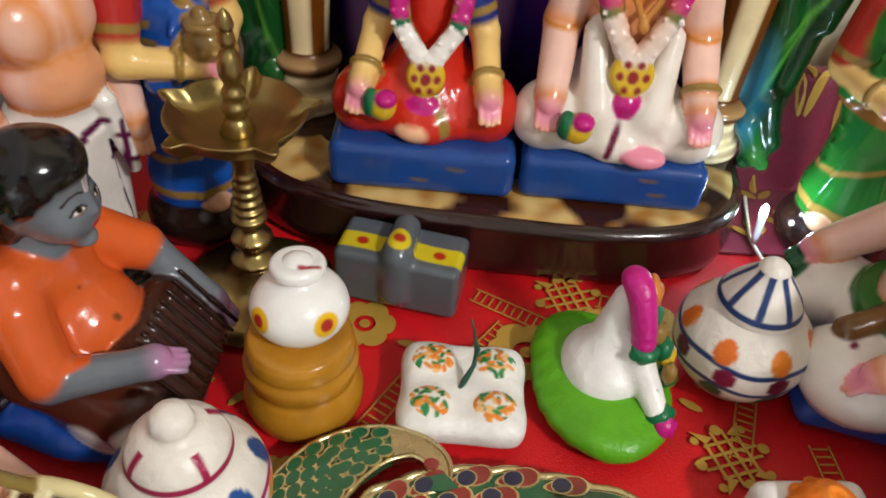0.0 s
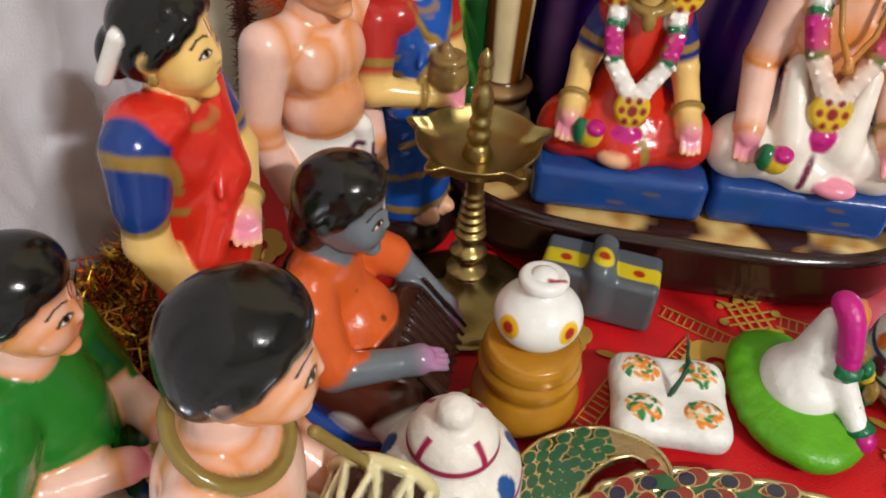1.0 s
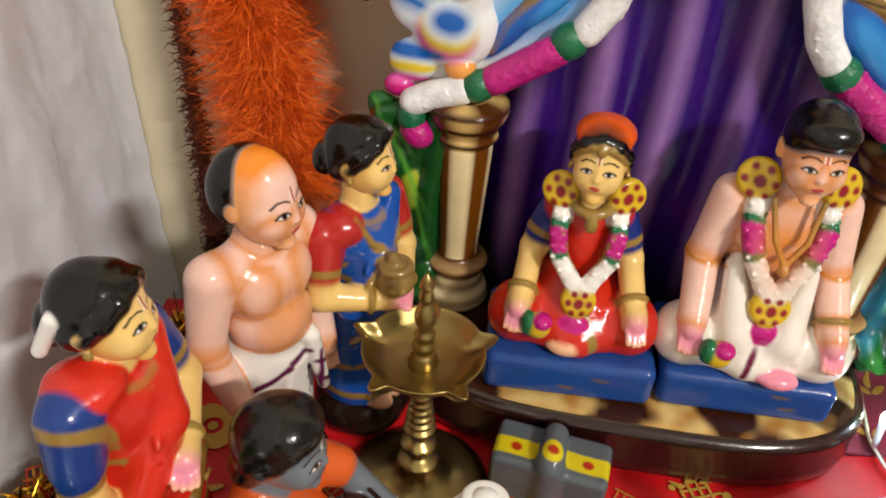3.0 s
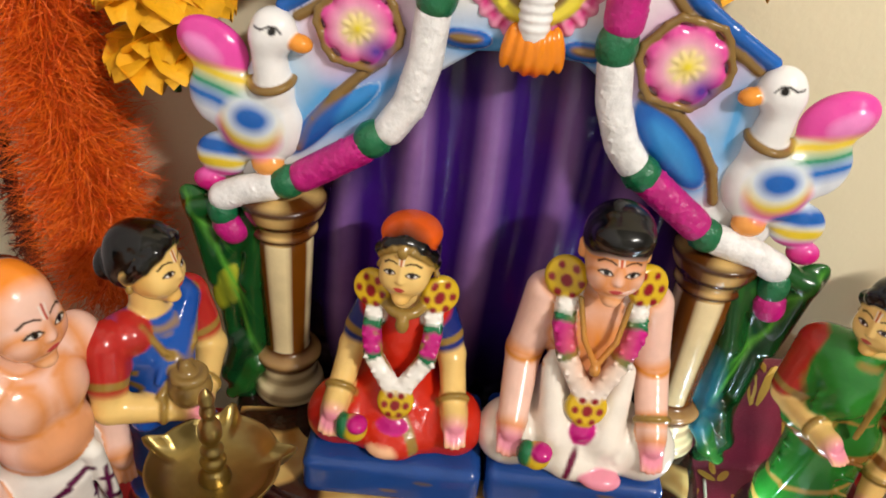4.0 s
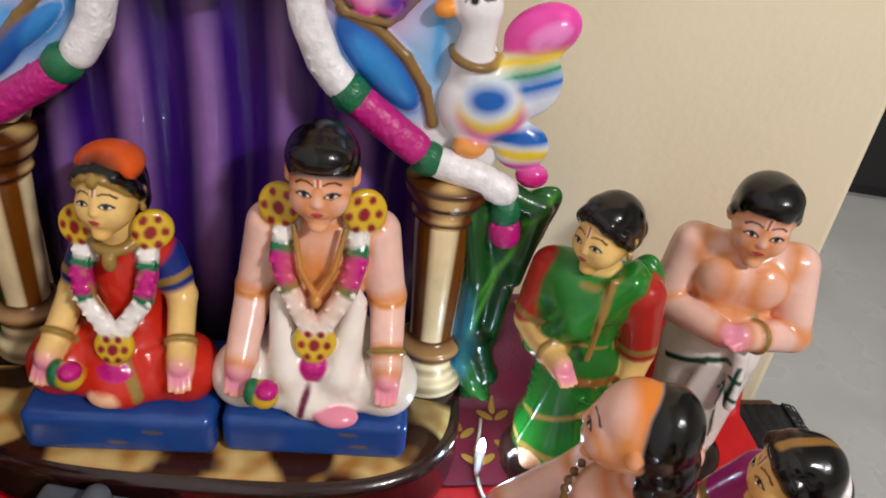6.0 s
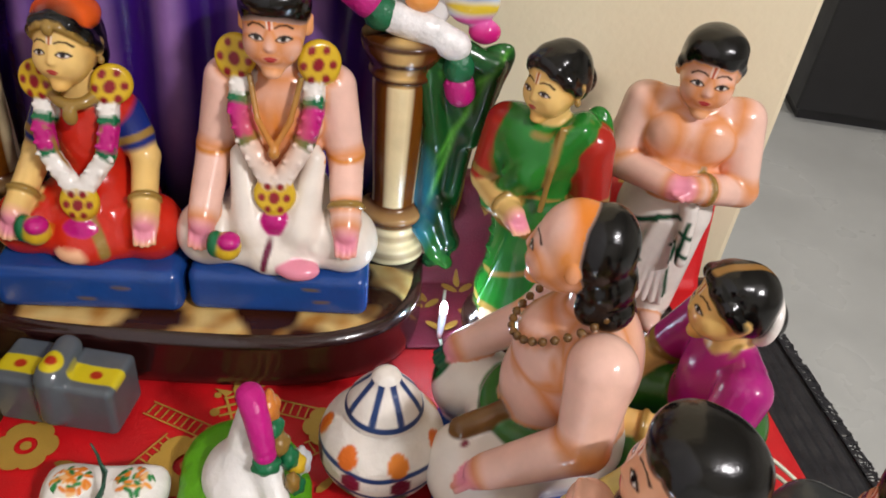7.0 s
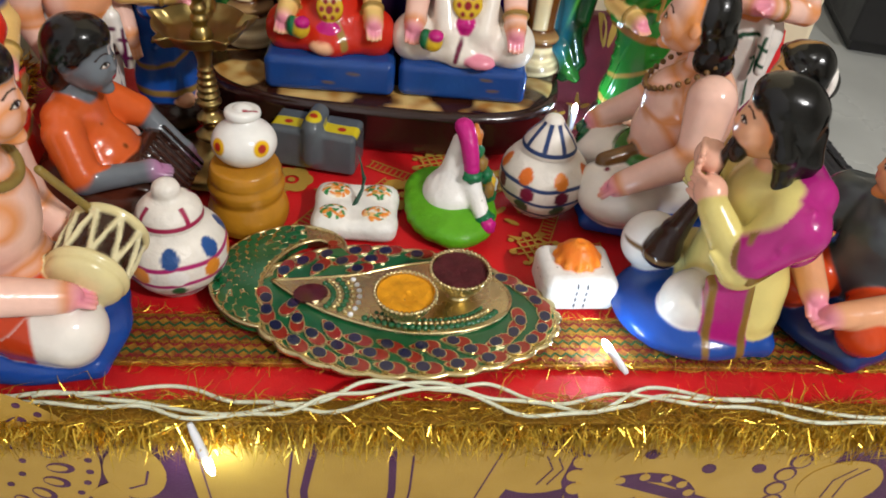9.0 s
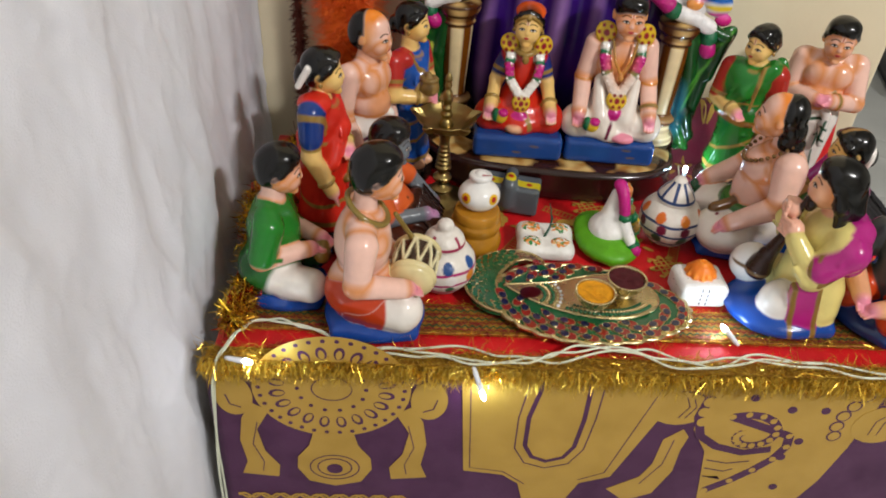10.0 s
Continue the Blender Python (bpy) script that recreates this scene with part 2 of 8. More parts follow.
def dist(prim, X, Y, Z):
    kind, m, d = prim[0], prim[1], prim[2]
    q = np.array(m.inverted())
    x = q[0, 0] * X + q[0, 1] * Y + q[0, 2] * Z + q[0, 3]
    y = q[1, 0] * X + q[1, 1] * Y + q[1, 2] * Z + q[1, 3]
    z = q[2, 0] * X + q[2, 1] * Y + q[2, 2] * Z + q[2, 3]
    if kind == "E":
        a, b, c = d
        k0 = np.sqrt((x / a) ** 2 + (y / b) ** 2 + (z / c) ** 2)
        k1 = np.sqrt((x / a ** 2) ** 2 + (y / b ** 2) ** 2 + (z / c ** 2) ** 2) + 1e-9
        return k0 * (k0 - 1) / k1
    if kind == "B":
        r = d[3]
        ax, ay, az = np.abs(x) - d[0] + r, np.abs(y) - d[1] + r, np.abs(z) - d[2] + r
        return np.sqrt(np.maximum(ax, 0) ** 2 + np.maximum(ay, 0) ** 2 + np.maximum(az, 0) ** 2) + np.minimum(np.maximum(ax, np.maximum(ay, az)), 0) - r
    if kind == "C":
        t = np.clip(z / d[0], 0, 1)
        return np.sqrt(x * x + y * y + (z - t * d[0]) ** 2) - (d[1] + (d[2] - d[1]) * t)
    if kind == "T":
        return np.sqrt((np.sqrt(x * x + y * y) - d[0]) ** 2 + z * z) - d[1]
    if kind == "D":
        r = d[2]
        ar, az = np.sqrt(x * x + y * y) - d[0] + r, np.abs(z) - d[1] + r
        return np.sqrt(np.maximum(ar, 0) ** 2 + np.maximum(az, 0) ** 2) + np.minimum(np.maximum(ar, az), 0) - r
    poly, half, r = d
    best = np.full(x.shape, 1e9)
    inside = np.zeros(x.shape, bool)
    for (x0, z0), (x1, z1) in zip(poly, poly[1:] + poly[:1]):
        ex, ez = x1 - x0, z1 - z0
        t = np.clip(((x - x0) * ex + (z - z0) * ez) / (ex * ex + ez * ez), 0, 1)
        best = np.minimum(best, (x - x0 - t * ex) ** 2 + (z - z0 - t * ez) ** 2)
        cross = (z0 > z) != (z1 > z)
        inside ^= cross & (x < ex * (z - z0) / (ez if abs(ez) > 1e-12 else 1e-12) + x0)
    d2 = np.where(inside, -1, 1) * np.sqrt(best) + r
    dy = np.abs(y) - half + r
    return np.sqrt(np.maximum(d2, 0) ** 2 + np.maximum(dy, 0) ** 2) + np.minimum(np.maximum(d2, dy), 0) - r


def skin_of(prims, cell):
    """Vertices and faces of the soft union of prims on a grid of that cell."""
    reaches = [reach(p) for p in prims]
    lo = np.min([r[0] for r in reaches], 0) - 3 * cell
    hi = np.max([r[1] for r in reaches], 0) + 3 * cell
    n = np.ceil((hi - lo) / cell).astype(int) + 1
    F = np.full(n, 0.03, np.float32)
    for p, (a, b) in zip(prims, reaches):
        k = p[4]
        i0 = np.clip(((a - k - 2 * cell - lo) / cell).astype(int), 0, n - 1)
        i1 = np.clip(((b + k + 2 * cell - lo) / cell).astype(int) + 2, 1, n)
        ax = [(lo[i] + cell * np.arange(i0[i], i1[i])).astype(np.float32) for i in range(3)]
        d = dist(p, ax[0][:, None, None], ax[1][None, :, None], ax[2][None, None, :]).astype(np.float32)
        sl = tuple(slice(i0[i], i1[i]) for i in range(3))
        f = F[sl]
        h = np.clip(0.5 + 0.5 * (f - d) / k, 0, 1)
        F[sl] = f * (1 - h) + d * h - k * h * (1 - h)
    S = F < 0
    cnt = np.zeros(n - 1, np.int8)
    for dx in (0, 1):
        for dy in (0, 1):
            for dz in (0, 1):
                cnt += S[dx:n[0] - 1 + dx, dy:n[1] - 1 + dy, dz:n[2] - 1 + dz]
    cells = np.argwhere((cnt > 0) & (cnt < 8))
    index = np.full(n - 1, -1, np.int64)
    index[tuple(cells.T)] = np.arange(len(cells))
    acc, num = np.zeros((len(cells), 3)), np.zeros(len(cells))
    corners = [(x, y, z) for x in (0, 1) for y in (0, 1) for z in (0, 1)]
    for a in corners:
        for axis in range(3):
            if a[axis]:
                continue
            b = list(a)
            b[axis] = 1
            fa, fb = F[tuple((cells + a).T)], F[tuple((cells + b).T)]
            hit = (fa < 0) != (fb < 0)
            t = np.where(hit, fa / np.where(hit, fa - fb, 1), 0)
            p = cells + np.array(a, float)
            p[:, axis] += t
            acc[hit] += p[hit]
            num[hit] += 1
    verts = lo + cell * acc / num[:, None]
    faces = []
    for axis in range(3):
        o1, o2 = (axis + 1) % 3, (axis + 2) % 3
        lo_s, hi_s = [slice(None)] * 3, [slice(None)] * 3
        lo_s[axis], hi_s[axis] = slice(0, -1), slice(1, None)
        e = np.argwhere(S[tuple(lo_s)] != S[tuple(hi_s)])
        e = e[(e[:, o1] > 0) & (e[:, o2] > 0) & (e[:, o1] < n[o1] - 1) & (e[:, o2] < n[o2] - 1)]
        inside = S[tuple(e.T)]
        quad = []
        for s1, s2 in ((1, 1), (0, 1), (0, 0), (1, 0)):
            c = e.copy()
            c[:, o1] -= s1
            c[:, o2] -= s2
            quad.append(index[tuple(c.T)])
        quad = np.array(quad).T
        faces.append(np.where(inside[:, None], quad, quad[:, ::-1]))
    return verts, np.concatenate(faces)


def colours(prims, paints, V, outline=None):
    """Colour of each vertex: that of the nearest solid, then the strokes of paint over it."""
    # hand-painted edges waver a little
    V = V + 0.00022 * np.sin(np.stack([310 * V[:, 1] + 2 * np.sin(190 * V[:, 2]), 280 * V[:, 2] + 2 * np.sin(230 * V[:, 0]), 330 * V[:, 0] + 2 * np.sin(170 * V[:, 1])], 1))
    X, Y, Z = V.T
    ds = np.array([dist(p, X, Y, Z) for p in prims])
    order = np.argsort(ds, 0)
    table = np.array([p[3] for p in prims])
    col = table[order[0]]
    if len(prims) > 1:
        near = np.take_along_axis(ds, order[1:2], 0)[0] - np.take_along_axis(ds, order[0:1], 0)[0]
        w = np.clip(0.5 - near / 0.0020, 0, 1)[:, None]
        soft_col = col * (1 - w) + table[order[1]] * w
    if outline and len(prims) > 1:
        skin, shade, width = lin(outline[0]), np.array(lin(outline[1])), outline[2]
        both = (np.abs(col - skin).sum(1) < 1e-4)
        gap = np.take_along_axis(ds, order[1:2], 0)[0] - np.take_along_axis(ds, order[0:1], 0)[0]
        w = np.clip(1.0 - gap / width, 0, 1)[:, None] * 0.85 * both[:, None]
        ground = col.copy()
        col = (soft_col if len(prims) > 1 else col) * (1 - w) + shade * w
    else:
        ground = col.copy()
        col = soft_col if len(prims) > 1 else col
    for p, soft, *only in paints:
        w = np.clip(0.5 - dist(p, X, Y, Z) / (2 * soft), 0, 1)[:, None]
        if only:
            w = w * (np.abs(ground - np.array(lin(only[0]))).sum(1) < 1e-4)[:, None]
        col = col * (1 - w) + np.array(p[3]) * w
    return col


def sculpt(name, blocks, mat, parent=None, m=None, label="", outline=None):
    """One mesh out of blocks of (solids, paints, cell)."""
    vs, fs, cs, n = [], [], [], 0
    for prims, paints, cell in blocks:
        v, f = skin_of(prims, cell)
        vs.append(v)
        fs.append(f + n)
        cs.append(colours(prims, paints, v, outline))
        n += len(v)
    v, f, c = np.concatenate(vs), np.concatenate(fs), np.concatenate(cs)
    me = bpy.data.meshes.new(name)
    me.vertices.add(len(v))
    me.vertices.foreach_set("co", v.astype(np.float32).ravel())
    me.loops.add(4 * len(f))
    me.loops.foreach_set("vertex_index", f.astype(np.int32).ravel())
    me.polygons.add(len(f))
    me.polygons.foreach_set("loop_start", np.arange(0, 4 * len(f), 4, dtype=np.int32))
    me.polygons.foreach_set("use_smooth", np.ones(len(f), bool))
    me.update()
    at = me.color_attributes.new("Col", "FLOAT_COLOR", "POINT")
    at.data.foreach_set("color", np.concatenate([c, np.ones((len(c), 1))], 1).astype(np.float32).ravel())
    me.materials.append(mat)
    ob = new(name, me)
    ob.parent = parent
    if m is not None:
        ob.matrix_world = m
    if label:
        ob["label"] = label
    return ob


# ---------------------------------------------------------------- the room
FLOOR_Z, CEIL_Z = -0.5, 2.0
WALL_TURN = -6.0


def slab(name, x0, x1, y0, y1, z0, z1, mat, m=None, bevel=0.0, label="", category=""):
    ob = part(name, box_bm(x0, x1, y0, y1, z0, z1, bevel), mat, None, "", False)
    if m is not None:
        ob.matrix_world = m
    return tagged(ob, label, category, kind="structure")


slab("floor", -0.6, 3.4, -2.4, 3.2, FLOOR_Z - 0.1, FLOOR_Z, GREY_FLOOR, label="pale grey polished tile floor of the room", category="floor")
slab("ceiling", -0.6, 3.4, -2.4, 3.2, CEIL_Z, CEIL_Z + 0.1, ROOM_WALL, label="plain white painted ceiling", category="ceiling")
slab("wall_west", -0.45, -0.31, -2.3, 0.75, FLOOR_Z, CEIL_Z, ROOM_WALL, label="plain white wall behind the draped sheet", category="wall")
slab("wall_south", -0.45, 3.3, -2.4, -2.3, FLOOR_Z, CEIL_Z, ROOM_WALL, label="plain white wall of the room", category="wall")
slab("wall_east", 3.2, 3.3, -2.3, 3.1, FLOOR_Z, CEIL_Z, ROOM_WALL, label="plain white wall of the room", category="wall")
slab("wall_far", -0.45, 3.3, 3.0, 3.1, FLOOR_Z, CEIL_Z, ROOM_WALL, label="plain white far wall of the room", category="wall")
# the cream wall behind the display ends in a corner beside it
corner = pose(0.418, 0.417, 0, 0, 0, WALL_TURN)
slab("wall_north", -0.85, 0.0, 0.0, 0.16, FLOOR_Z, CEIL_Z, CREAM_WALL, corner, 0.004, "cream painted wall with small specks behind the display", "wall")


def sheet(name, nu, nv, place_of, mat, thick=0.002, kind="structure", label="", category=""):
    """A cloth: a grid of points with a thickness."""
    bm = bmesh.new()
    g = [[bm.verts.new(place_of(i / nu, j / nv)) for j in range(nv + 1)] for i in range(nu + 1)]
    for i in range(nu):
        for j in range(nv):
            bm.faces.new((g[i][j], g[i + 1][j], g[i + 1][j + 1], g[i][j + 1]))
    bmesh.ops.recalc_face_normals(bm, faces=bm.faces[:])
    ob = part(name, bm, mat)
    mod = ob.modifiers.new("thickness", "SOLIDIFY")
    mod.thickness = thick
    return tagged(ob, label, category, kind=kind)


def white_drape(u, v):
    y = -1.3 + 1.15 * u / 0.3 if u < 0.3 else -0.15 + 0.64 * (u - 0.3) / 0.7
    z = FLOOR_Z + 0.02 + 0.38 * v / 0.12 if v < 0.12 else (-0.1 + 0.65 * (v - 0.12) / 0.7 if v < 0.82 else 0.55 + 0.87 * (v - 0.82) / 0.18)
    a, b = y + 0.55 * z, z - 0.4 * y
    crease = abs(noise.noise((9 * y, 5 * z, 4))) + 0.5 * abs(noise.noise((21 * a, 9 * b, 9))) + 0.42 * abs(noise.noise((30 * a, 13 * b, 2))) + 0.22 * abs(noise.noise((62 * a, 40 * b, 6)))
    fold = -0.0075 * crease + 0.0030 * math.sin(38 * y + 2.2 * math.sin(3 * z + 5 * y)) + 0.0015 * math.sin(91 * y + 3 * z) + 0.012 * noise.noise((2.5 * y, 1.2 * z, 0))
    return (-0.284 + fold - 0.012 * max(0, y - 0.2), y, z)


tagged(sheet("white_sheet", 420, 260, white_drape, WHITE_CLOTH, 0.0015, "", "white cotton sheet hung in soft folds along the wall", "sheet"))

# far dark furniture on the floor
far = thing("black_cabinet", pose(1.62, 1.75, FLOOR_Z, 0, 0, -14), "low black laminate cabinet standing on the grey floor", "cabinet")
part("cabinet_body", box_bm(-0.3, 0.7, -0.2, 0.35, 0.035, 0.9, 0.006), BLACK_FURN, far, "", False)
part("plinth", box_bm(-0.28, 0.68, -0.17, 0.33, 0.0, 0.035), BLACK_FURN, far, "", False)

# ---------------------------------------------------------------- the table and its cloths
X0, X1, Y0, Y1 = -0.268, 0.425, 0.052, 0.47
table = thing("display_table", pose(0, 0, 0), "low table hidden beneath the festive cloths", "table")
WOOD = material("brown_table_wood", lin("5A3A22"), 0.5, 0, 0.3, 15, 0.2, 120)
part("tabletop", box_bm(X0, X1, Y0, Y1 - 0.06, -0.03, -0.0102, 0.003), WOOD, table, "", False)
for lx in (X0 + 0.03, X1 - 0.03):
    for ly in (Y0 + 0.03, Y1 - 0.1):
        part("leg", box_bm(lx - 0.02, lx + 0.02, ly - 0.02, ly + 0.02, FLOOR_Z, -0.03, 0.002), WOOD, table, "", False)


def ground_cloth(x, y):
    w = 0.0008 * noise.noise((18 * x, 18 * y, 0)) + 0.0012 * noise.noise((6 * x, 7 * y, 3))
    s = min(1, max(0, (y - 0.388) / 0.02))
    r = min(1, max(0, (x - 0.16) / 0.03))
    return -0.003 + w + 0.072 * s * s * (3 - 2 * s) * r


def red_sheet(u, v):
    y = 0.054 + 0.366 * v
    q = min(1, max(0, (y - 0.13) / 0.06))
    x = X0 + 0.002 + (0.424 - 0.038 * q * q * (3 - 2 * q) - X0) * u
    return (x, y, ground_cloth(x, y))


red_cloth = sheet("red_cloth", 150, 90, red_sheet, RED_SATIN, 0.0015, "", "red satin brocade cloth with gold flowers spread on the table", "cloth")


def maroon_sheet(u, v):
    x, y = 0.160 + 0.150 * u, 0.328 + 0.090 * v
    return (x, y, ground_cloth(x, y) + 0.0026 + 0.0006 * noise.noise((30 * x, 30 * y, 8)))


maroon_cloth = sheet("maroon_cloth", 60, 50, maroon_sheet, MAROON, 0.0012, "", "maroon brocade cloth with gold leaves folded over a step", "cloth")


def mat_sheet(u, v):
    x, y = 0.30 + 0.127 * u, 0.16 + 0.24 * v
    return (x, y, -0.0078 + 0.0006 * math.sin(900 * x))


floor_mat = sheet("black_mat", 110, 20, mat_sheet, BLACK_MAT, 0.002, "", "black ribbed mat with a frayed edge under the red cloth", "mat")
rnd = random.Random(4)
bm = bmesh.new()
for i in range(260):
    y = 0.16 + 0.24 * i / 260
    tube_bm([(0.425, y, -0.004), (0.431 + 0.004 * rnd.random(), y + rnd.uniform(-0.002, 0.002), -0.006), (0.434 + 0.006 * rnd.random(), y + rnd.uniform(-0.004, 0.004), -0.012)], 0.0005, 4, bm)
part("frayed_edge", bm, BLACK_MAT, floor_mat)


def front_sheet(u, v):
    x = X0 - 0.004 + (X1 - X0 + 0.004) * u
    z = -0.002 - 0.47 * v
    return (x, 0.0475 + 0.0012 * noise.noise((5 * x, 4 * z, 1)), z)


front = sheet("purple_drape", 80, 50, front_sheet, PURPLE_CLOTH, 0.0012, "", "purple silk drape with large gold temple motifs hanging from the table", "drape")


def flat_up(z):
    return lambda u, v, h: (u, v, ground_cloth(u, v) + z + h)


def flat_front(u, v, h):
    return (u, 0.0462 - h, v)


# gold prints on the red cloth: flowers, squares and ladders
def gold_flower(bm, x, y, r, turn=0.0):
    pts = []
    for i in range(60):
        a = 2 * math.pi * i / 60
        rr_ = r * (0.86 + 0.16 * abs(math.cos(3 * a)) ** 0.6 - 0.05)
        pts.append((a + turn, rr_))
    for (a, ra), (b, rb) in zip(pts, pts[1:] + pts[:1]):
        prism(bm, [(x + q * math.cos(t), y + q * math.sin(t)) for q, t in ((0.34 * r, a), (ra, a), (rb, b), (0.34 * r, b))], flat_up(0.0014), 0, 0.0003)


def gold_ring(bm, x, y, r0, r1, n=20):
    for j in range(n):
        a, b = 2 * math.pi * j / n, 2 * math.pi * (j + 1) / n
        prism(bm, [(x + r * math.cos(t), y + r * math.sin(t)) for r, t in ((r0, a), (r1, a), (r1, b), (r0, b))], flat_up(0.0014), 0, 0.0003)


def gold_ladder(bm, x, y, length, turn):
    c, s = math.cos(turn), math.sin(turn)
    def loc(u, v):
        return (x + u * c - v * s, y + u * s + v * c)
    for v in (-0.0045, 0.0045):
        prism(bm, [loc(0, v - 0.0004), loc(length, v - 0.0004), loc(length, v + 0.0004), loc(0, v + 0.0004)], flat_up(0.0014), 0, 0.0003)
    n = int(length / 0.004)
    for i in range(n):
        u = length * (i + 0.5) / n
        prism(bm, [loc(u - 0.0004, -0.0035), loc(u + 0.0004, -0.0035), loc(u + 0.0004, 0.0035), loc(u - 0.0004, 0.0035)], flat_up(0.0014), 0, 0.0003)


def gold_square(bm, x, y, s, turn=0.3):
    c, w = math.cos(turn), math.sin(turn)
    def loc(u, v):
        return (x + s * (u * c - v * w), y + s * (u * w + v * c))
    for q in (-1.5, -0.5, 0.5, 1.5):
        reach_ = 2.6 if abs(q) < 1 else 1.7
        prism(bm, [loc(-reach_, q - 0.13), loc(reach_, q - 0.13), loc(reach_, q + 0.13), loc(-reach_, q + 0.13)], flat_up(0.0014), 0, 0.0003)
        prism(bm, [loc(q - 0.13, -reach_), loc(q + 0.13, -reach_), loc(q + 0.13, reach_), loc(q - 0.13, reach_)], flat_up(0.0017), 0, 0.0003)
    for sx in (-1, 1):
        for u, v in ((sx * 2.6, 0), (0, sx * 2.6)):
            prism(bm, oval(*loc(u + 0.3 * (u > 0) - 0.3 * (u < 0), v), 0.5 * s, 0.5 * s, 10), flat_up(0.0020), 0, 0.0003)
        for sy in (-1, 1):
            prism(bm, oval(*loc(sx * 2.2, sy * 2.2), 0.38 * s, 0.38 * s, 10), flat_up(0.0014), 0, 0.0003)
            prism(bm, [loc(sx * 1.5, sy * 1.6), loc(sx * 2.3, sy * 3.0), loc(sx * 0.7, sy * 2.0)][::sx * sy], flat_up(0.0023), 0, 0.0003)


bm = bmesh.new()
for x, y, r in ((0.060, 0.247, 0.020), (-0.02, 0.262, 0.016), (0.165, 0.105, 0.018), (0.30, 0.20, 0.018), (0.36, 0.32, 0.018), (-0.11, 0.36, 0.018), (-0.2, 0.31, 0.018), (0.22, 0.29, 0.016), (0.13, 0.27, 0.014), (-0.05, 0.17, 0.016), (0.31, 0.10, 0.018)):
    gold_flower(bm, x, y, r)
    gold_ring(bm, x, y, 0.02 * r, 0.17 * r)
for x, y, n, a in ((0.035, 0.285, 0.05, -0.5), (0.02, 0.225, 0.05, 0.9), (0.12, 0.255, 0.05, 0.5), (-0.10, 0.255, 0.04, 2.4), (0.15, 0.19, 0.05, 1.2), (0.19, 0.16, 0.04, 1.6), (0.34, 0.27, 0.05, 0.7), (-0.16, 0.33, 0.05, 0.4), (0.10, 0.285, 0.03, -0.3), (-0.015, 0.2, 0.05, 1.0)):
    gold_ladder(bm, x, y, n, a)
for x, y in ((0.147, 0.192), (0.085, 0.285), (0.355, 0.21), (-0.06, 0.26)):
    gold_square(bm, x, y, 0.0055)
for i in range(24):
    x, y = rnd.uniform(-0.25, 0.37), rnd.uniform(0.13, 0.37)
    prism(bm, oval(x, y, 0.006, 0.0022, 8, rnd.uniform(0, 3)), flat_up(0.0014), 0, 0.0003)
for i in range(7):
    prism(bm, oval(0.20 + 0.025 * i, 0.413, 0.008, 0.003, 10, 0.5), flat_up(0.0014), 0, 0.0003)
part("gold_print", bm, PRINT, red_cloth, "gold brocade flowers and ladders", False)["kind"] = "stuff"

bm = bmesh.new()
for i, (x, y) in enumerate(((0.200, 0.345), (0.222, 0.356), (0.190, 0.366), (0.214, 0.381), (0.204, 0.402), (0.232, 0.404), (0.250, 0.372), (0.262, 0.398), (0.280, 0.36), (0.180, 0.392))):
    for sx in (-1, 1):
        prism(bm, oval(x + sx * 0.0055, y, 0.0062, 0.0024, 10, sx * 0.7), flat_up(0.0045), 0, 0.0003)
    prism(bm, oval(x, y + 0.006, 0.0022, 0.0050, 10, 0.2 * (i % 3)), flat_up(0.0045), 0, 0.0003)
for v in bm.verts:
    v.co.z = max(v.co.z, ground_cloth(v.co.x, v.co.y) + 0.0043)
part("gold_leaf_print", bm, PRINT, maroon_cloth, "small gold woven leaves", False)["kind"] = "stuff"

# front border: patterned band, red strip, gold lace
BAND = material("green_gold_border", lin("AE8028"), 0.45, 0.35, 0.5, 150, 0.8, 900, col2=lin("7A2A16"))
bm = box_bm(X0, 0.424, 0.085, 0.122, -0.002, 0.0012, 0.0004, 1)
border = part("zari_border", bm, BAND, None, "", False)
tagged(border, "woven border band in gold and green across the cloth", "border", kind="structure")
bm = bmesh.new()
for row, (yc, col) in enumerate(((0.094, 0), (0.104, 0), (0.114, 0))):
    n = 110
    for i in range(n):
        x = X0 + 0.003 + (0.424 - X0 - 0.006) * i / n
        d = 0.0028
        prism(bm, [(x, yc - d), (x + 0.003, yc), (x + 0.006, yc - d), (x + 0.006, yc - d + 0.0016), (x + 0.003, yc + 0.0016), (x, yc - d + 0.0016)], lambda u, v, h: (u, v, 0.0013 + h), 0, 0.0004)
part("green_zigzag", bm, material("green_thread", lin("27542A"), 0.5, 0.1, 0.3, 100, 0.4, 900), border, "green zigzag weave", False)
bm = bmesh.new()
for yc in (0.0895, 0.0990, 0.1085, 0.1185):
    n = 110
    for i in range(n):
        x = X0 + 0.003 + (0.424 - X0 - 0.006) * (i + 0.5) / n
        d = 0.0026
        prism(bm, [(x, yc - d), (x + 0.003, yc), (x + 0.006, yc - d), (x + 0.006, yc - d + 0.0018), (x + 0.003, yc + 0.0018), (x, yc - d + 0.0018)], lambda u, v, h: (u, v, 0.0013 + h), 0, 0.0003)
part("red_zigzag", bm, material("red_thread", lin("8A1420"), 0.5, 0.1, 0.3, 100, 0.4, 900), border, "dark red zigzag weave", False)
bm = bmesh.new()
for yc in (0.0875, 0.0995, 0.1095, 0.1195):
    n = 240
    for i in range(n):
        x = X0 + (0.424 - X0) * (i + 0.5) / n
        prism(bm, oval(x, yc, 0.0011, 0.0008, 6), lambda u, v, h: (u, v, 0.0013 + h), 0, 0.0006)
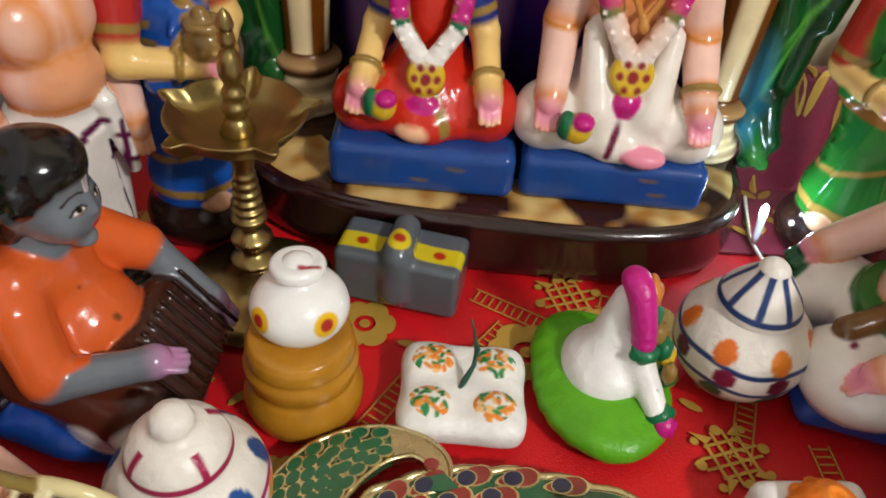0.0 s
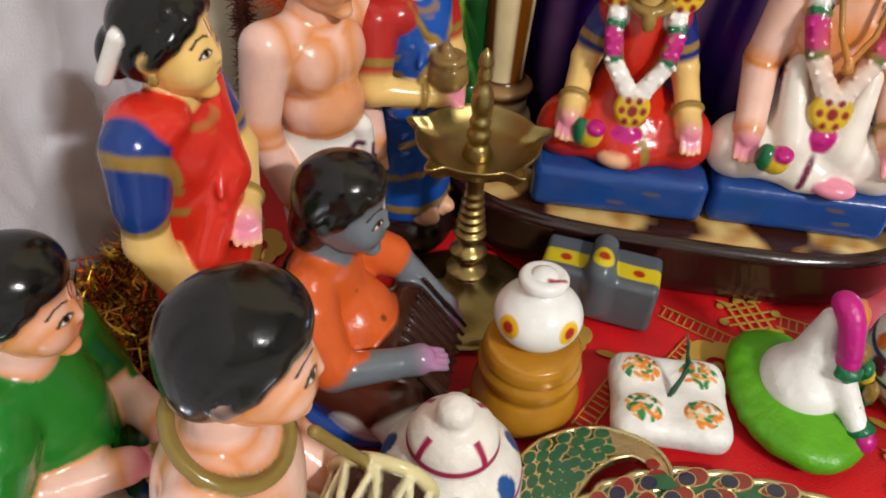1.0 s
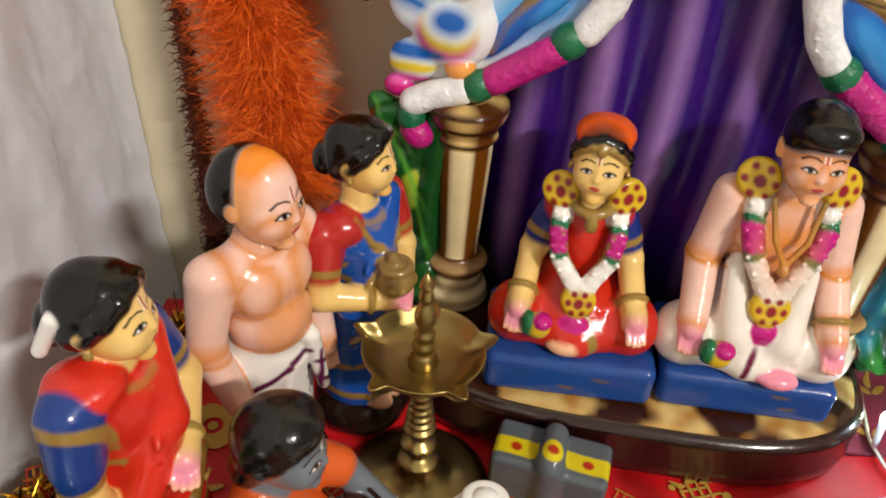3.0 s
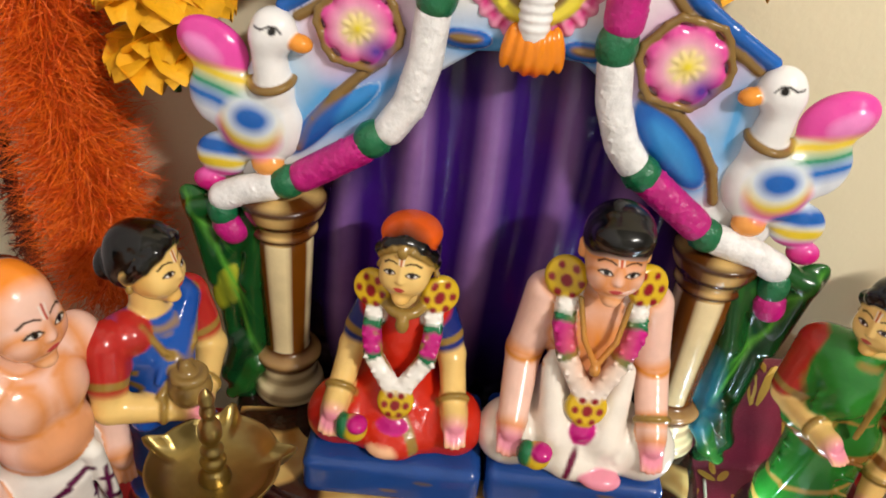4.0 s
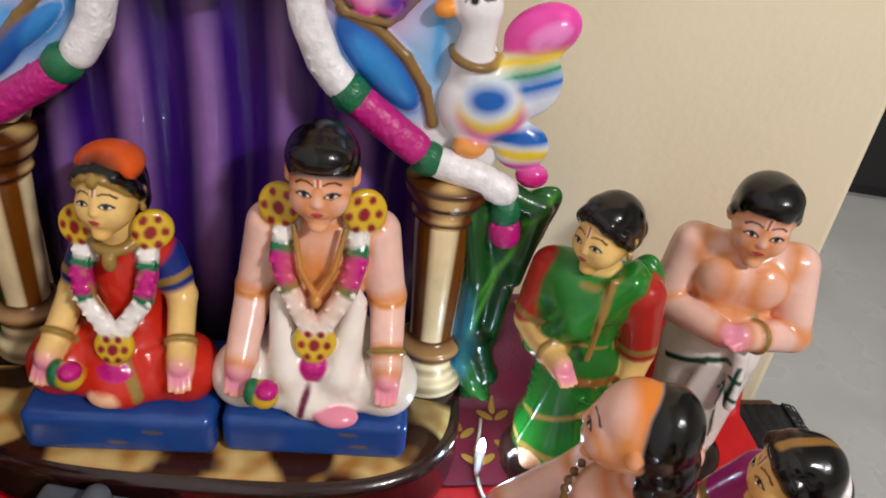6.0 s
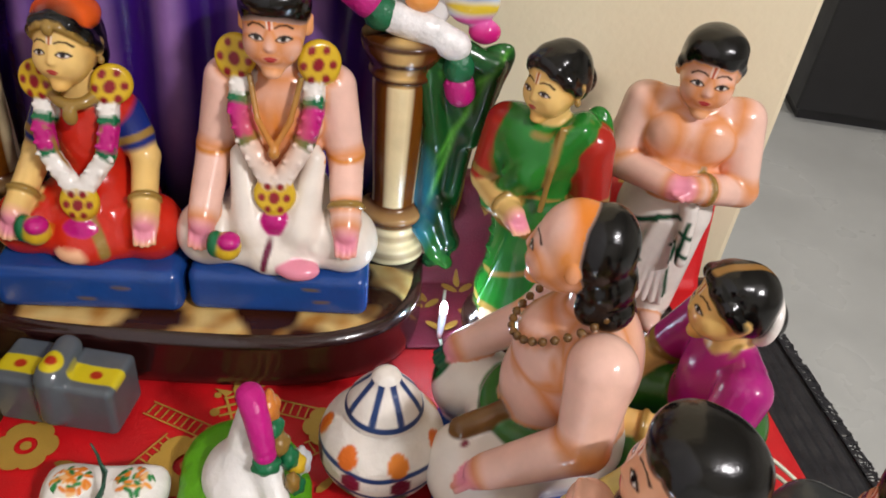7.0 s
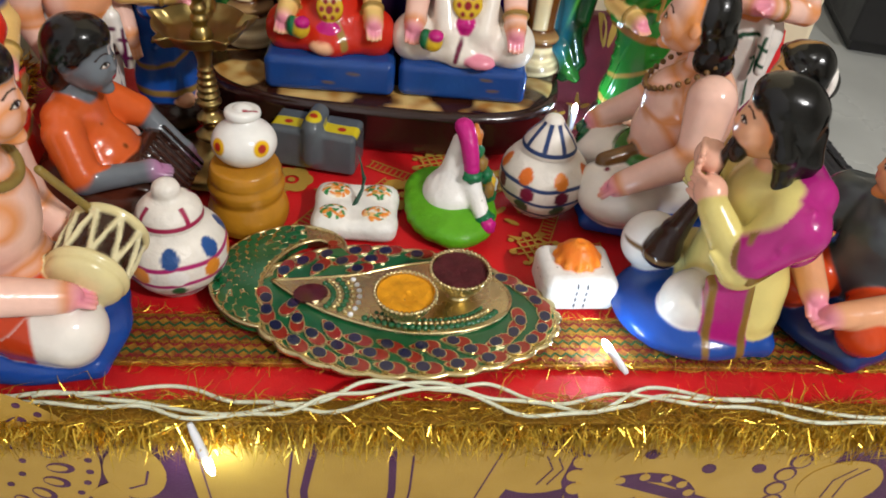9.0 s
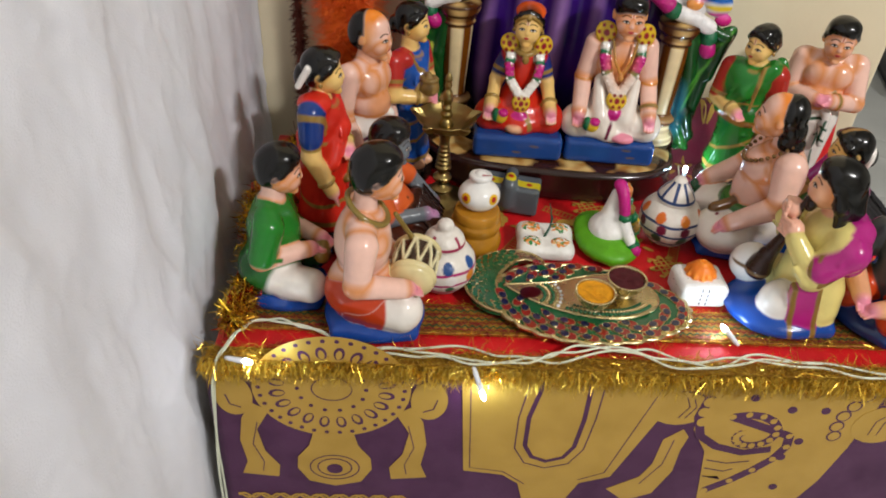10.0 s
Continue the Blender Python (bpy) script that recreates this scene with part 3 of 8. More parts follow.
part("gold_beads", bm, ZARI, border, "", False)
lace = part("gold_lace", box_bm(X0 - 0.002, X1, 0.0455, 0.060, -0.003, 0.0016, 0.0008, 2), ZARI, None, "", False)
tagged(lace, "woven gold lace strip along the table edge", "lace", kind="structure")


# loose gold tinsel threads
def tinsel(bm, p, d, length, width, rr):
    p, d = Vector(p), Vector(d).normalized()
    side = d.cross(Vector((rr.gauss(0, 1), rr.gauss(0, 1), rr.gauss(0, 1)))).normalized() * width / 2
    bend = Vector((rr.gauss(0, 1), rr.gauss(0, 1), rr.gauss(0, 1))) * length * 0.16
    q, r = p + d * length * 0.5 + bend, p + d * length
    v = [bm.verts.new(a + b) for a in (p, q) for b in (side, -side)] + [bm.verts.new(r)]
    bm.faces.new((v[0], v[1], v[3], v[2]))
    bm.faces.new((v[2], v[3], v[4]))


rr = random.Random(11)
bm = bmesh.new()
for i in range(9000):
    x = rr.uniform(X0 - 0.004, X1)
    y = rr.uniform(0.043, 0.05)
    tinsel(bm, (x, y, rr.uniform(-0.006, 0.002)), (rr.gauss(0, 0.35), -abs(rr.gauss(0, 0.25)), -1), rr.uniform(0.006, 0.024), 0.0007, rr)
for i in range(2600):
    x = rr.uniform(X0 - 0.004, X1)
    tinsel(bm, (x, rr.uniform(0.044, 0.064), 0.001), (rr.gauss(0, 1), -0.4 + rr.gauss(0, 0.5), abs(rr.gauss(0, 0.5))), rr.uniform(0.008, 0.02), 0.0005, rr)
for i in range(1500):
    x = rr.uniform(X0, 0.42)
    tinsel(bm, (x, rr.choice((0.084, 0.123)), 0.001), (rr.gauss(0, 1), rr.gauss(0, 0.7), 0.15), rr.uniform(0.005, 0.014), 0.0004, rr)
tagged(part("tinsel_fringe", bm, TINSEL, None, "", False), "gold tinsel fringe hanging along the table edge", "fringe", kind="stuff")
bm = bmesh.new()
for i in range(9500):
    t = rr.random()
    x, y = -0.254 + 0.006 * math.sin(9 * t) + 0.014 * t, 0.075 + 0.30 * t
    hump = math.exp(-((t - 0.42) / 0.26) ** 2)
    x += rr.uniform(-0.010, 0.030) * hump
    z = 0.010 + rr.random() * (0.008 + 0.028 * hump)
    d = Vector((rr.gauss(0, 1), rr.gauss(0, 1), rr.gauss(0, 1))).normalized()
    tinsel(bm, (x, y, z), d, rr.uniform(0.010, 0.022), 0.0012, rr)
tagged(part("tinsel_garland", bm, TINSEL_MIX, None, "", False), "bushy gold tinsel garland lying along the table side", "garland", kind="stuff")

# gold prints on the purple drape
bm = bmesh.new()
fr = flat_front
# round lotus ornament
cx, cz = -0.168, -0.031


def ring_front(bm, cx, cz, rx0, rz0, rx1, rz1, n, h0, h1):
    for j in range(n):
        a, b = 2 * math.pi * j / n, 2 * math.pi * (j + 1) / n
        prism(bm, [(cx + q[0] * math.cos(t), cz + q[1] * math.sin(t)) for q, t in (((rx0, rz0), a), ((rx1, rz1), a), ((rx1, rz1), b), ((rx0, rz0), b))], fr, h0, h1)


LAYER = [0]


def prism(bm, outline, to3, h0, h1, plain=prism):
    """Each plate of the drape lies a hair higher than the last."""
    LAYER[0] += 1
    plain(bm, outline, to3, h0, h1 + 1.2e-6 * LAYER[0])


def drape_motifs(gold, dark):
    prism(gold, oval(cx, cz, 0.067, 0.061, 48), fr, 0, 0.0003)
    for j in range(34):
        a = 2 * math.pi * j / 34
        prism(dark, oval(cx + 0.0615 * math.cos(a), cz + 0.056 * math.sin(a), 0.0021, 0.0021, 8), fr, 0.0003, 0.0005)
    for j in range(20):
        a = 2 * math.pi * (j + 0.5) / 20
        prism(dark, oval(cx + 0.047 * math.cos(a), cz + 0.0425 * math.sin(a), 0.0072, 0.0046, 12, a), fr, 0.0003, 0.0005)
        prism(gold, oval(cx + 0.0455 * math.cos(a), cz + 0.0412 * math.sin(a), 0.0052, 0.0027, 10, a), fr, 0.0005, 0.0007)
    for j in range(14):
        a = 2 * math.pi * j / 14
        prism(dark, oval(cx + 0.029 * math.cos(a), cz + 0.027 * math.sin(a), 0.002, 0.002, 8), fr, 0.0003, 0.0005)
    ring_front(dark, cx, cz, 0.0165, 0.0135, 0.0175, 0.0145, 24, 0.0003, 0.0005)
    for s in (-1, 1):
        leg = [(cx + s * 0.055, cz - 0.03), (cx + s * 0.067, cz - 0.055), (cx + s * 0.062, cz - 0.085), (cx + s * 0.05, cz - 0.105), (cx + s * 0.052, cz - 0.122), (cx + s * 0.085, cz - 0.118), (cx + s * 0.079, cz - 0.10), (cx + s * 0.083, cz - 0.07), (cx + s * 0.079, cz - 0.04), (cx + s * 0.069, cz - 0.02)]
        prism(gold, leg, fr, 0, 0.0002)
        prism(dark, stripe([(cx + s * 0.066, cz - 0.045), (cx + s * 0.072, cz - 0.075), (cx + s * 0.064, cz - 0.1), (cx + s * 0.066, cz - 0.114)], 0.0009), fr, 0.0002, 0.0004)
        prism(gold, oval(cx + s * 0.083, cz - 0.012, 0.016, 0.024, 20), fr, 0, 0.0001)
        prism(dark, stripe([(cx + s * 0.078, cz - 0.026), (cx + s * 0.087, cz - 0.022), (cx + s * 0.09, cz - 0.01)], 0.0012), fr, 0.0003, 0.0004)
    drop = [(cx - 0.018, cz - 0.058), (cx + 0.018, cz - 0.058), (cx + 0.022, cz - 0.075)] + oval(cx, cz - 0.102, 0.034, 0.031, 26, -math.pi * 0.37 + 1.57 - 1.57)[:0]
    prism(gold, drop + [(cx + 0.033, cz - 0.092), (cx + 0.034, cz - 0.108), (cx + 0.024, cz - 0.127), (cx, cz - 0.134), (cx - 0.024, cz - 0.127), (cx - 0.034, cz - 0.108), (cx - 0.033, cz - 0.092), (cx - 0.022, cz - 0.075)], fr, 0, 0.0003)
    for a, b in ((0.022, 0.017), (0.015, 0.012)):
        ring_front(dark, cx, cz - 0.106, a, b, a + 0.0012, b + 0.0012, 22, 0.0003, 0.0005)
    prism(dark, oval(cx, cz - 0.108, 0.0075, 0.007, 14), fr, 0.0003, 0.0005)
    # shield with a U mark
    prism(gold, [(-0.06, 0.0), (-0.049, -0.137), (-0.012, -0.142), (0.004, -0.155), (0.012, -0.185), (0.05, -0.185), (0.062, -0.152), (0.09, -0.141), (0.13, -0.02), (0.13, 0.0)][::-1], fr, 0, 0.0003)
    prism(dark, stripe([(-0.052, -0.006), (-0.0435, -0.132), (-0.012, -0.137), (0.01, -0.155)], 0.0009), fr, 0.0003, 0.0005)
    prism(dark, stripe([(0.115, -0.006), (0.0835, -0.135), (0.06, -0.147)], 0.0009), fr, 0.0003, 0.0005)
    u = [(0.012, -0.006), (0.003, -0.06), (0.004, -0.098), (0.012, -0.114), (0.026, -0.12), (0.041, -0.114), (0.049, -0.098), (0.052, -0.06), (0.051, -0.006)]
    prism(dark, stripe(u, 0.0042), fr, 0.0003, 0.0005)
    v = [(0.0, -0.006), (-0.006, -0.06), (-0.005, -0.102), (0.006, -0.123), (0.026, -0.13), (0.047, -0.123), (0.058, -0.102), (0.062, -0.06), (0.063, -0.006)]
    prism(dark, stripe(v, 0.0012), fr, 0.0003, 0.0005)
    # bird with a bead collar and a spiral
    prism(gold, [(0.165, 0.0), (0.15, -0.03), (0.152, -0.07), (0.17, -0.1), (0.178, -0.15), (0.185, -0.2), (0.225, -0.21), (0.27, -0.19), (0.29, -0.14), (0.3, -0.09), (0.305, -0.04), (0.31, 0.0)][::-1], fr, 0, 0.0003)
    prism(gold, oval(0.133, -0.043, 0.026, 0.021, 20), fr, 0, 0.0003)
    for q in (0.006, 0.012):
        prism(dark, stripe([(0.13 + q, -0.028), (0.135 + q, -0.04), (0.128 + q, -0.055)], 0.001), fr, 0.0003, 0.0005)
    prism(gold, [(0.143, -0.07), (0.128, -0.085), (0.126, -0.12), (0.118, -0.14), (0.09, -0.16), (0.11, -0.178), (0.135, -0.165), (0.147, -0.13), (0.147, -0.1), (0.15, -0.08)][::-1], fr, 0, 0.0003)
    prism(dark, stripe([(0.138, -0.085), (0.135, -0.12), (0.12, -0.15)], 0.001), fr, 0.0003, 0.0005)
    prism(dark, stripe([(0.165, -0.005), (0.155, -0.03), (0.152, -0.052), (0.16, -0.078), (0.178, -0.092), (0.205, -0.1), (0.23, -0.094)], 0.0085), fr, 0.0003, 0.0005)
    for x, z in ((0.16, -0.02), (0.1565, -0.033), (0.155, -0.046), (0.157, -0.059)):
        prism(gold, oval(x, z, 0.0052, 0.0058, 12), fr, 0.0005, 0.0007)
    sp = [(0.203 + (0.006 + 0.0021 * i) * math.cos(0.42 * i + 2.6), -0.075 + (0.0055 + 0.0017 * i) * math.sin(0.42 * i + 2.6)) for i in range(15)]
    sp += [(0.241, -0.075), (0.243, -0.09), (0.236, -0.108), (0.222, -0.125), (0.205, -0.142), (0.185, -0.158)]
    for i in range(len(sp) - 1):
        prism(dark, stripe([sp[i], sp[i + 1]], 0.0088), fr, 0.0003, 0.0005)
    for i in range(0, len(sp), 1):
        prism(gold, oval(sp[i][0], sp[i][1], 0.0032, 0.0034, 10), fr, 0.0005, 0.0007)
    for x, z in ((0.195, -0.026), (0.232, -0.04), (0.262, -0.04), (0.252, -0.082), (0.243, -0.105), (0.223, -0.125), (0.25, -0.15)):
        prism(dark, oval(x, z, 0.0042, 0.0048, 10, 0.7), fr, 0.0003, 0.0005)
    for x, z in ((0.292, -0.02), (0.285, -0.033), (0.28, -0.046), (0.279, -0.06), (0.281, -0.073)):
        prism(dark, oval(x, z, 0.0068, 0.0072, 12), fr, 0.0003, 0.0005)
        prism(gold, oval(x, z, 0.0052, 0.0056, 12), fr, 0.0005, 0.0007)
    prism(gold, oval(0.318, -0.057, 0.026, 0.024, 20), fr, 0.0003, 0.0006)
    for q in (0, 0.008):
        prism(dark, stripe([(0.322 + q, -0.04), (0.312 + q, -0.052), (0.311 + q, -0.07)], 0.001), fr, 0.0006, 0.0008)
    for q in (0.0, 0.012, 0.024):
        prism(dark, stripe([(0.175 + 0.1 * q, -0.112 - q), (0.195, -0.116 - q), (0.215 - q, -0.112 - q)], 0.0012), fr, 0.0003, 0.0005)
    # thin scroll lines lower down
    for x0, x1 in ((-0.26, -0.1), (0.32, 0.42)):
        n = 60
        for ph in (0.0, 1.7):
            prism(gold, stripe([(x0 + (x1 - x0) * i / n, -0.183 + 0.0035 * math.sin(i * 0.9 + ph)) for i in range(n + 1)], 0.0022), fr, 0.0002 * (1 + (ph > 0)), 0.0003 * (1 + (ph > 0)))


gold_bm, dark_bm = bmesh.new(), bmesh.new()
drape_motifs(gold_bm, dark_bm)
part("gold_brocade", gold_bm, PRINT, front, "large matt gold woven motifs", False)["kind"] = "stuff"
part("purple_weave", dark_bm, PURPLE_CLOTH, front, "", False)["kind"] = "stuff"


# ---------------------------------------------------------------- dolls: each one solid piece of painted plaster
PINK, ORANGE_LINE, OCHRE, BLACK = "F3C6B4", "E08A3C", "F0C87A", "070605"
PALM, RED, WHITE, DARK = "EE93A8", "D8281A", "EFEAE2", "22130F"
GOLDP, GREENP, BLUEP, MAGENTA = "9A7A3A", "1F7A24", "17479C", "C2187C"
GREY = "6E757C"


def head(c, skin, hair=BLACK, yaw=0.0, nod=0.0, tilt=0.0, s=1.0, style="short", mark="B0231C", lips="B8303A", eyes=True, warm=None, stud=None):
    """Head solids and paints about its centre, facing -y."""
    P = [E((0, 0.001, 0.002), (0.0160, 0.0180, 0.0205), skin, k=0.003), E((0, -0.0058, -0.0085), (0.0118, 0.0122, 0.0136), skin, k=0.007),
         C((0, -0.0160, 0.0050), (0, -0.0192, -0.0038), 0.0008, 0.0017, skin, 0.0026), E((0, -0.0150, -0.0194), (0.0046, 0.004, 0.0030), skin, k=0.005),
         E((0, -0.0170, -0.0098), (0.0038, 0.0026, 0.0020), skin, k=0.003)]
    for sx in (-1, 1):
        P.append(E((sx * 0.0160, 0.0030, -0.0020), (0.0018, 0.0033, 0.0050), skin, k=0.0012))
        P.append(E((sx * 0.0070, -0.0118, -0.0062), (0.0056, 0.0050, 0.0064), skin, k=0.007))
        if stud:
            P.append(E((sx * 0.0172, 0.0010, -0.0085), (0.0018, 0.0022, 0.0024), stud, k=0.0008))

    def lock(pts, radii, mirror=True):
        for sx in ((-1, 1) if mirror else (1,)):
            for (a, b), (ra, rb) in zip(zip(pts, pts[1:]), zip(radii, radii[1:])):
                P.append(C((sx * a[0], a[1], a[2]), (sx * b[0], b[1], b[2]), ra, rb, hair, 0.0030))
    if style == "tall":
        P += [E((0, 0.0030, 0.0095), (0.0182, 0.0190, 0.0178), hair, k=0.0010), E((0, -0.0070, 0.0165), (0.0150, 0.0108, 0.0082), hair, k=0.002), E((0, 0.0095, -0.001), (0.0170, 0.0122, 0.0165), hair, k=0.003)]
    elif style == "bald":
        P += [E((0, 0.0080, 0.0015), (0.0180, 0.0158, 0.0198), hair, k=0.0012)]
    elif style == "half":
        P += [E((0, 0.0108, 0.0042), (0.0172, 0.0148, 0.0194), hair, k=0.0012), E((0, 0.0160, -0.011), (0.0162, 0.0125, 0.0135), hair, k=0.003), E((0, 0.0200, -0.0235), (0.0138, 0.0108, 0.0098), hair, k=0.0022),
              E((0.0100, 0.0130, -0.0200), (0.0062, 0.0070, 0.0085), hair, k=0.002), E((-0.0100, 0.0130, -0.0200), (0.0062, 0.0070, 0.0085), hair, k=0.002)]
    else:
        P += [E((0, 0.0052, 0.0060), (0.0174, 0.0182, 0.0180), hair, k=0.0010), E((0, -0.0010, 0.0150), (0.0142, 0.0132, 0.0092), hair, k=0.0012), E((0, 0.0100, -0.001), (0.0168, 0.0122, 0.0165), hair, k=0.003)]
        if style in ("bun", "flower", "ring", "crown"):
            lock([(0.0008, -0.0112, 0.0170), (0.0085, -0.0102, 0.0138), (0.0140, -0.0050, 0.0070), (0.0152, 0.0020, -0.0015)], [0.0036, 0.0040, 0.0040, 0.0036])
        else:
            P.append(E((0, -0.0012, 0.0148), (0.0158, 0.0146, 0.0092), hair, k=0.007))
            P.append(E((0.004, -0.0110, 0.0130), (0.0075, 0.0042, 0.0040), hair, (0, 20, 0), 0.002))
            lock([(0.0128, -0.0062, 0.0105), (0.0146, -0.0010, 0.0040), (0.0150, 0.0040, -0.0015)], [0.0036, 0.0036, 0.0034])
    if style == "bun":
        P += [E((0, 0.0215, -0.006), (0.0115, 0.0085, 0.011), hair, k=0.002)]
    if style == "flower":
        P += [E((0, 0.0215, -0.007), (0.0120, 0.0078, 0.0120), hair, k=0.002), C((-0.0150, 0.0140, 0.0070), (-0.0130, 0.0230, -0.0130), 0.0034, 0.0034, WHITE, 0.001), C((0.0150, 0.0140, 0.0070), (0.0130, 0.0230, -0.0130), 0.0034, 0.0034, WHITE, 0.001)]
    if style == "ring":
        P += [E((0, 0.0215, -0.007), (0.0120, 0.0078, 0.0120), hair, k=0.002), TO((0, 0.0190, -0.008), 0.0125, 0.0028, WHITE, (74, 0, 0), 0.001)]
    if style in ("long", "wavy"):
        P += [E((0, 0.013, -0.012), (0.0170, 0.0118, 0.018), hair, k=0.003)]
        lock([(0.0146, 0.0010, 0.0040), (0.0160, 0.0060, -0.010), (0.0140, 0.0100, -0.020), (0.0150, 0.0110, -0.029)], [0.0040, 0.0058, 0.0052, 0.0052])
        lock([(0.004, 0.0200, 0.000), (0.0085, 0.0205, -0.014), (0.0060, 0.0180, -0.0305)], [0.005, 0.0062, 0.0068])
    if style == "nape":
        P += [E((0, 0.0125, -0.012), (0.0160, 0.0108, 0.014), hair, k=0.003)]
    if style == "crown":
        P += [E((0, 0.0125, -0.010), (0.0160, 0.0108, 0.014), hair, k=0.003), E((0, 0.0050, 0.0150), (0.0178, 0.0178, 0.0106), "DD5A1C", k=0.0008)]
        gold = [(0, -0.0152, 0.0158), (0.0050, -0.0148, 0.0142), (0.0100, -0.0130, 0.0112), (0.0145, -0.0080, 0.0050)]
        for sx in (-1, 1):
            for i, (a, b) in enumerate(zip(gold, gold[1:])):
                P.append(C((sx * a[0], a[1], a[2]), (sx * b[0], b[1], b[2]), 0.0017 + 0.0004 * (i % 2), 0.0017, GOLDP, 0.0008))
        P += [E((0, -0.0165, 0.0130), (0.0030, 0.0020, 0.0034), GOLDP, k=0.0008)]
    A = []
    if warm:
        A += [(E((0, -0.012, -0.019), (0.011, 0.008, 0.004), warm), 0.005, skin), (E((0.0160, -0.001, 0.0), (0.003, 0.006, 0.012), warm), 0.005, skin), (E((-0.0160, -0.001, 0.0), (0.003, 0.006, 0.012), warm), 0.005, skin)]
    def stroke(p, q, r, col, soft=0.0003):
        """A brush stroke on the face from (x, z) to (x, z)."""
        dx, dz = q[0] - p[0], q[1] - p[1]
        A.append((B(((p[0] + q[0]) / 2, -0.0155, (p[1] + q[1]) / 2), (math.hypot(dx, dz) / 2 + r * 0.6, 0.0065, r), r * 0.9, col, (0, -math.degrees(math.atan2(dz, dx)), 0)), soft, skin))
    if eyes:
        for sx in (-1, 1):
            A += [(E((sx * 0.0066, -0.0155, 0.0004), (0.0034, 0.006, 0.0014), "F4EEE4", (0, sx * 5, 0)), 0.0003, skin),
                  (E((sx * 0.0064, -0.0155, 0.0005), (0.0015, 0.006, 0.0014), "1A0D08"), 0.0003, skin)]
            eye = [(0.0030, 0.0002), (0.0046, 0.0015), (0.0066, 0.0018), (0.0086, 0.0011), (0.0104, -0.0002)]
            low = [(0.0034, -0.0003), (0.0064, -0.0011), (0.0094, -0.0004)]
            brow = [(0.0024, 0.0058), (0.0048, 0.0068), (0.0080, 0.0064), (0.0108, 0.0040)]
            for line, r, col in ((eye, 0.00050, "1A0F0B"), (low, 0.00026, "7A4020"), (brow, 0.00046, "2A170E")):
                for p, q in zip(line, line[1:]):
                    stroke((sx * p[0], p[1]), (sx * q[0], q[1]), r, col)
        A += [(E((sx * 0.0013, -0.0185, -0.0090), (0.0021, 0.006, 0.0008), lips, (0, sx * 14, 0)), 0.0004) for sx in (-1, 1)] + [(E((0, -0.0185, -0.0104), (0.0022, 0.006, 0.0009), lips), 0.0004)]
    if mark:
        for sx in (-1, 1):
            stroke((sx * 0.0011, 0.0056), (sx * 0.0015, 0.0112), 0.0003, "F2E4DA")
        stroke((0, 0.0052), (0, 0.0116), 0.00045, mark)

    def sized(p):
        kind, mm, d, col, k = p
        mm = Matrix.Translation(mm.to_translation() * s) @ mm.to_quaternion().to_matrix().to_4x4()
        return (kind, mm, tuple(x * s for x in d), col, k * s)
    r = pose(*c, nod, tilt, yaw)
    return moved([sized(p) for p in P], r), [((q[0], r @ q[1], *q[2:]), soft * s, *only) for q, soft, only in [(sized(p), soft, only) for p, soft, *only in A]]


def squeeze(prims, sx, sy, sz=1.0):
    """Narrower solids: places and sizes scaled across and along."""
    out_ = []
    for kind, m, d, col, k in prims:
        t = m.to_translation()
        m2 = Matrix.Translation((t.x * sx, t.y * sy, t.z * sz)) @ m.to_quaternion().to_matrix().to_4x4()
        g = math.sqrt(sx * sy)
        if kind == "E":
            d = (d[0] * sx, d[1] * sy, d[2] * sz)
        elif kind == "B":
            d = (d[0] * sx, d[1] * sy, d[2] * sz, d[3])
        elif kind == "C":
            e = m @ Vector((0, 0, d[0]))
            p0, p1 = Vector((t.x * sx, t.y * sy, t.z * sz)), Vector((e.x * sx, e.y * sy, e.z * sz))
            out_.append(C(p0, p1, d[1] * g, d[2] * g, "000000", k)[:3] + (col, k))
            continue
        elif kind in "TD":
            d = (d[0] * g, *d[1:])
        out_.append((kind, m2, d, col, k))
    return out_


def squeeze_paint(paints, sx, sy, sz=1.0):
    return [(squeeze([p], sx, sy, sz)[0], *rest) for p, *rest in paints]


def fingers(P, tip, d, side, col, r=0.0019):
    """Four fingers laid side by side beyond a palm."""
    d, side = Vector(d).normalized(), Vector(side).normalized()
    for q in (-1.5, -0.5, 0.5, 1.5):
        a = Vector(tip) + side * q * 0.0032
        P.append(C(tuple(a), tuple(a + d * (0.009 - 0.001 * abs(q)) + Vector((0, 0, -0.0025))), r, r * 0.8, col, 0.0008))


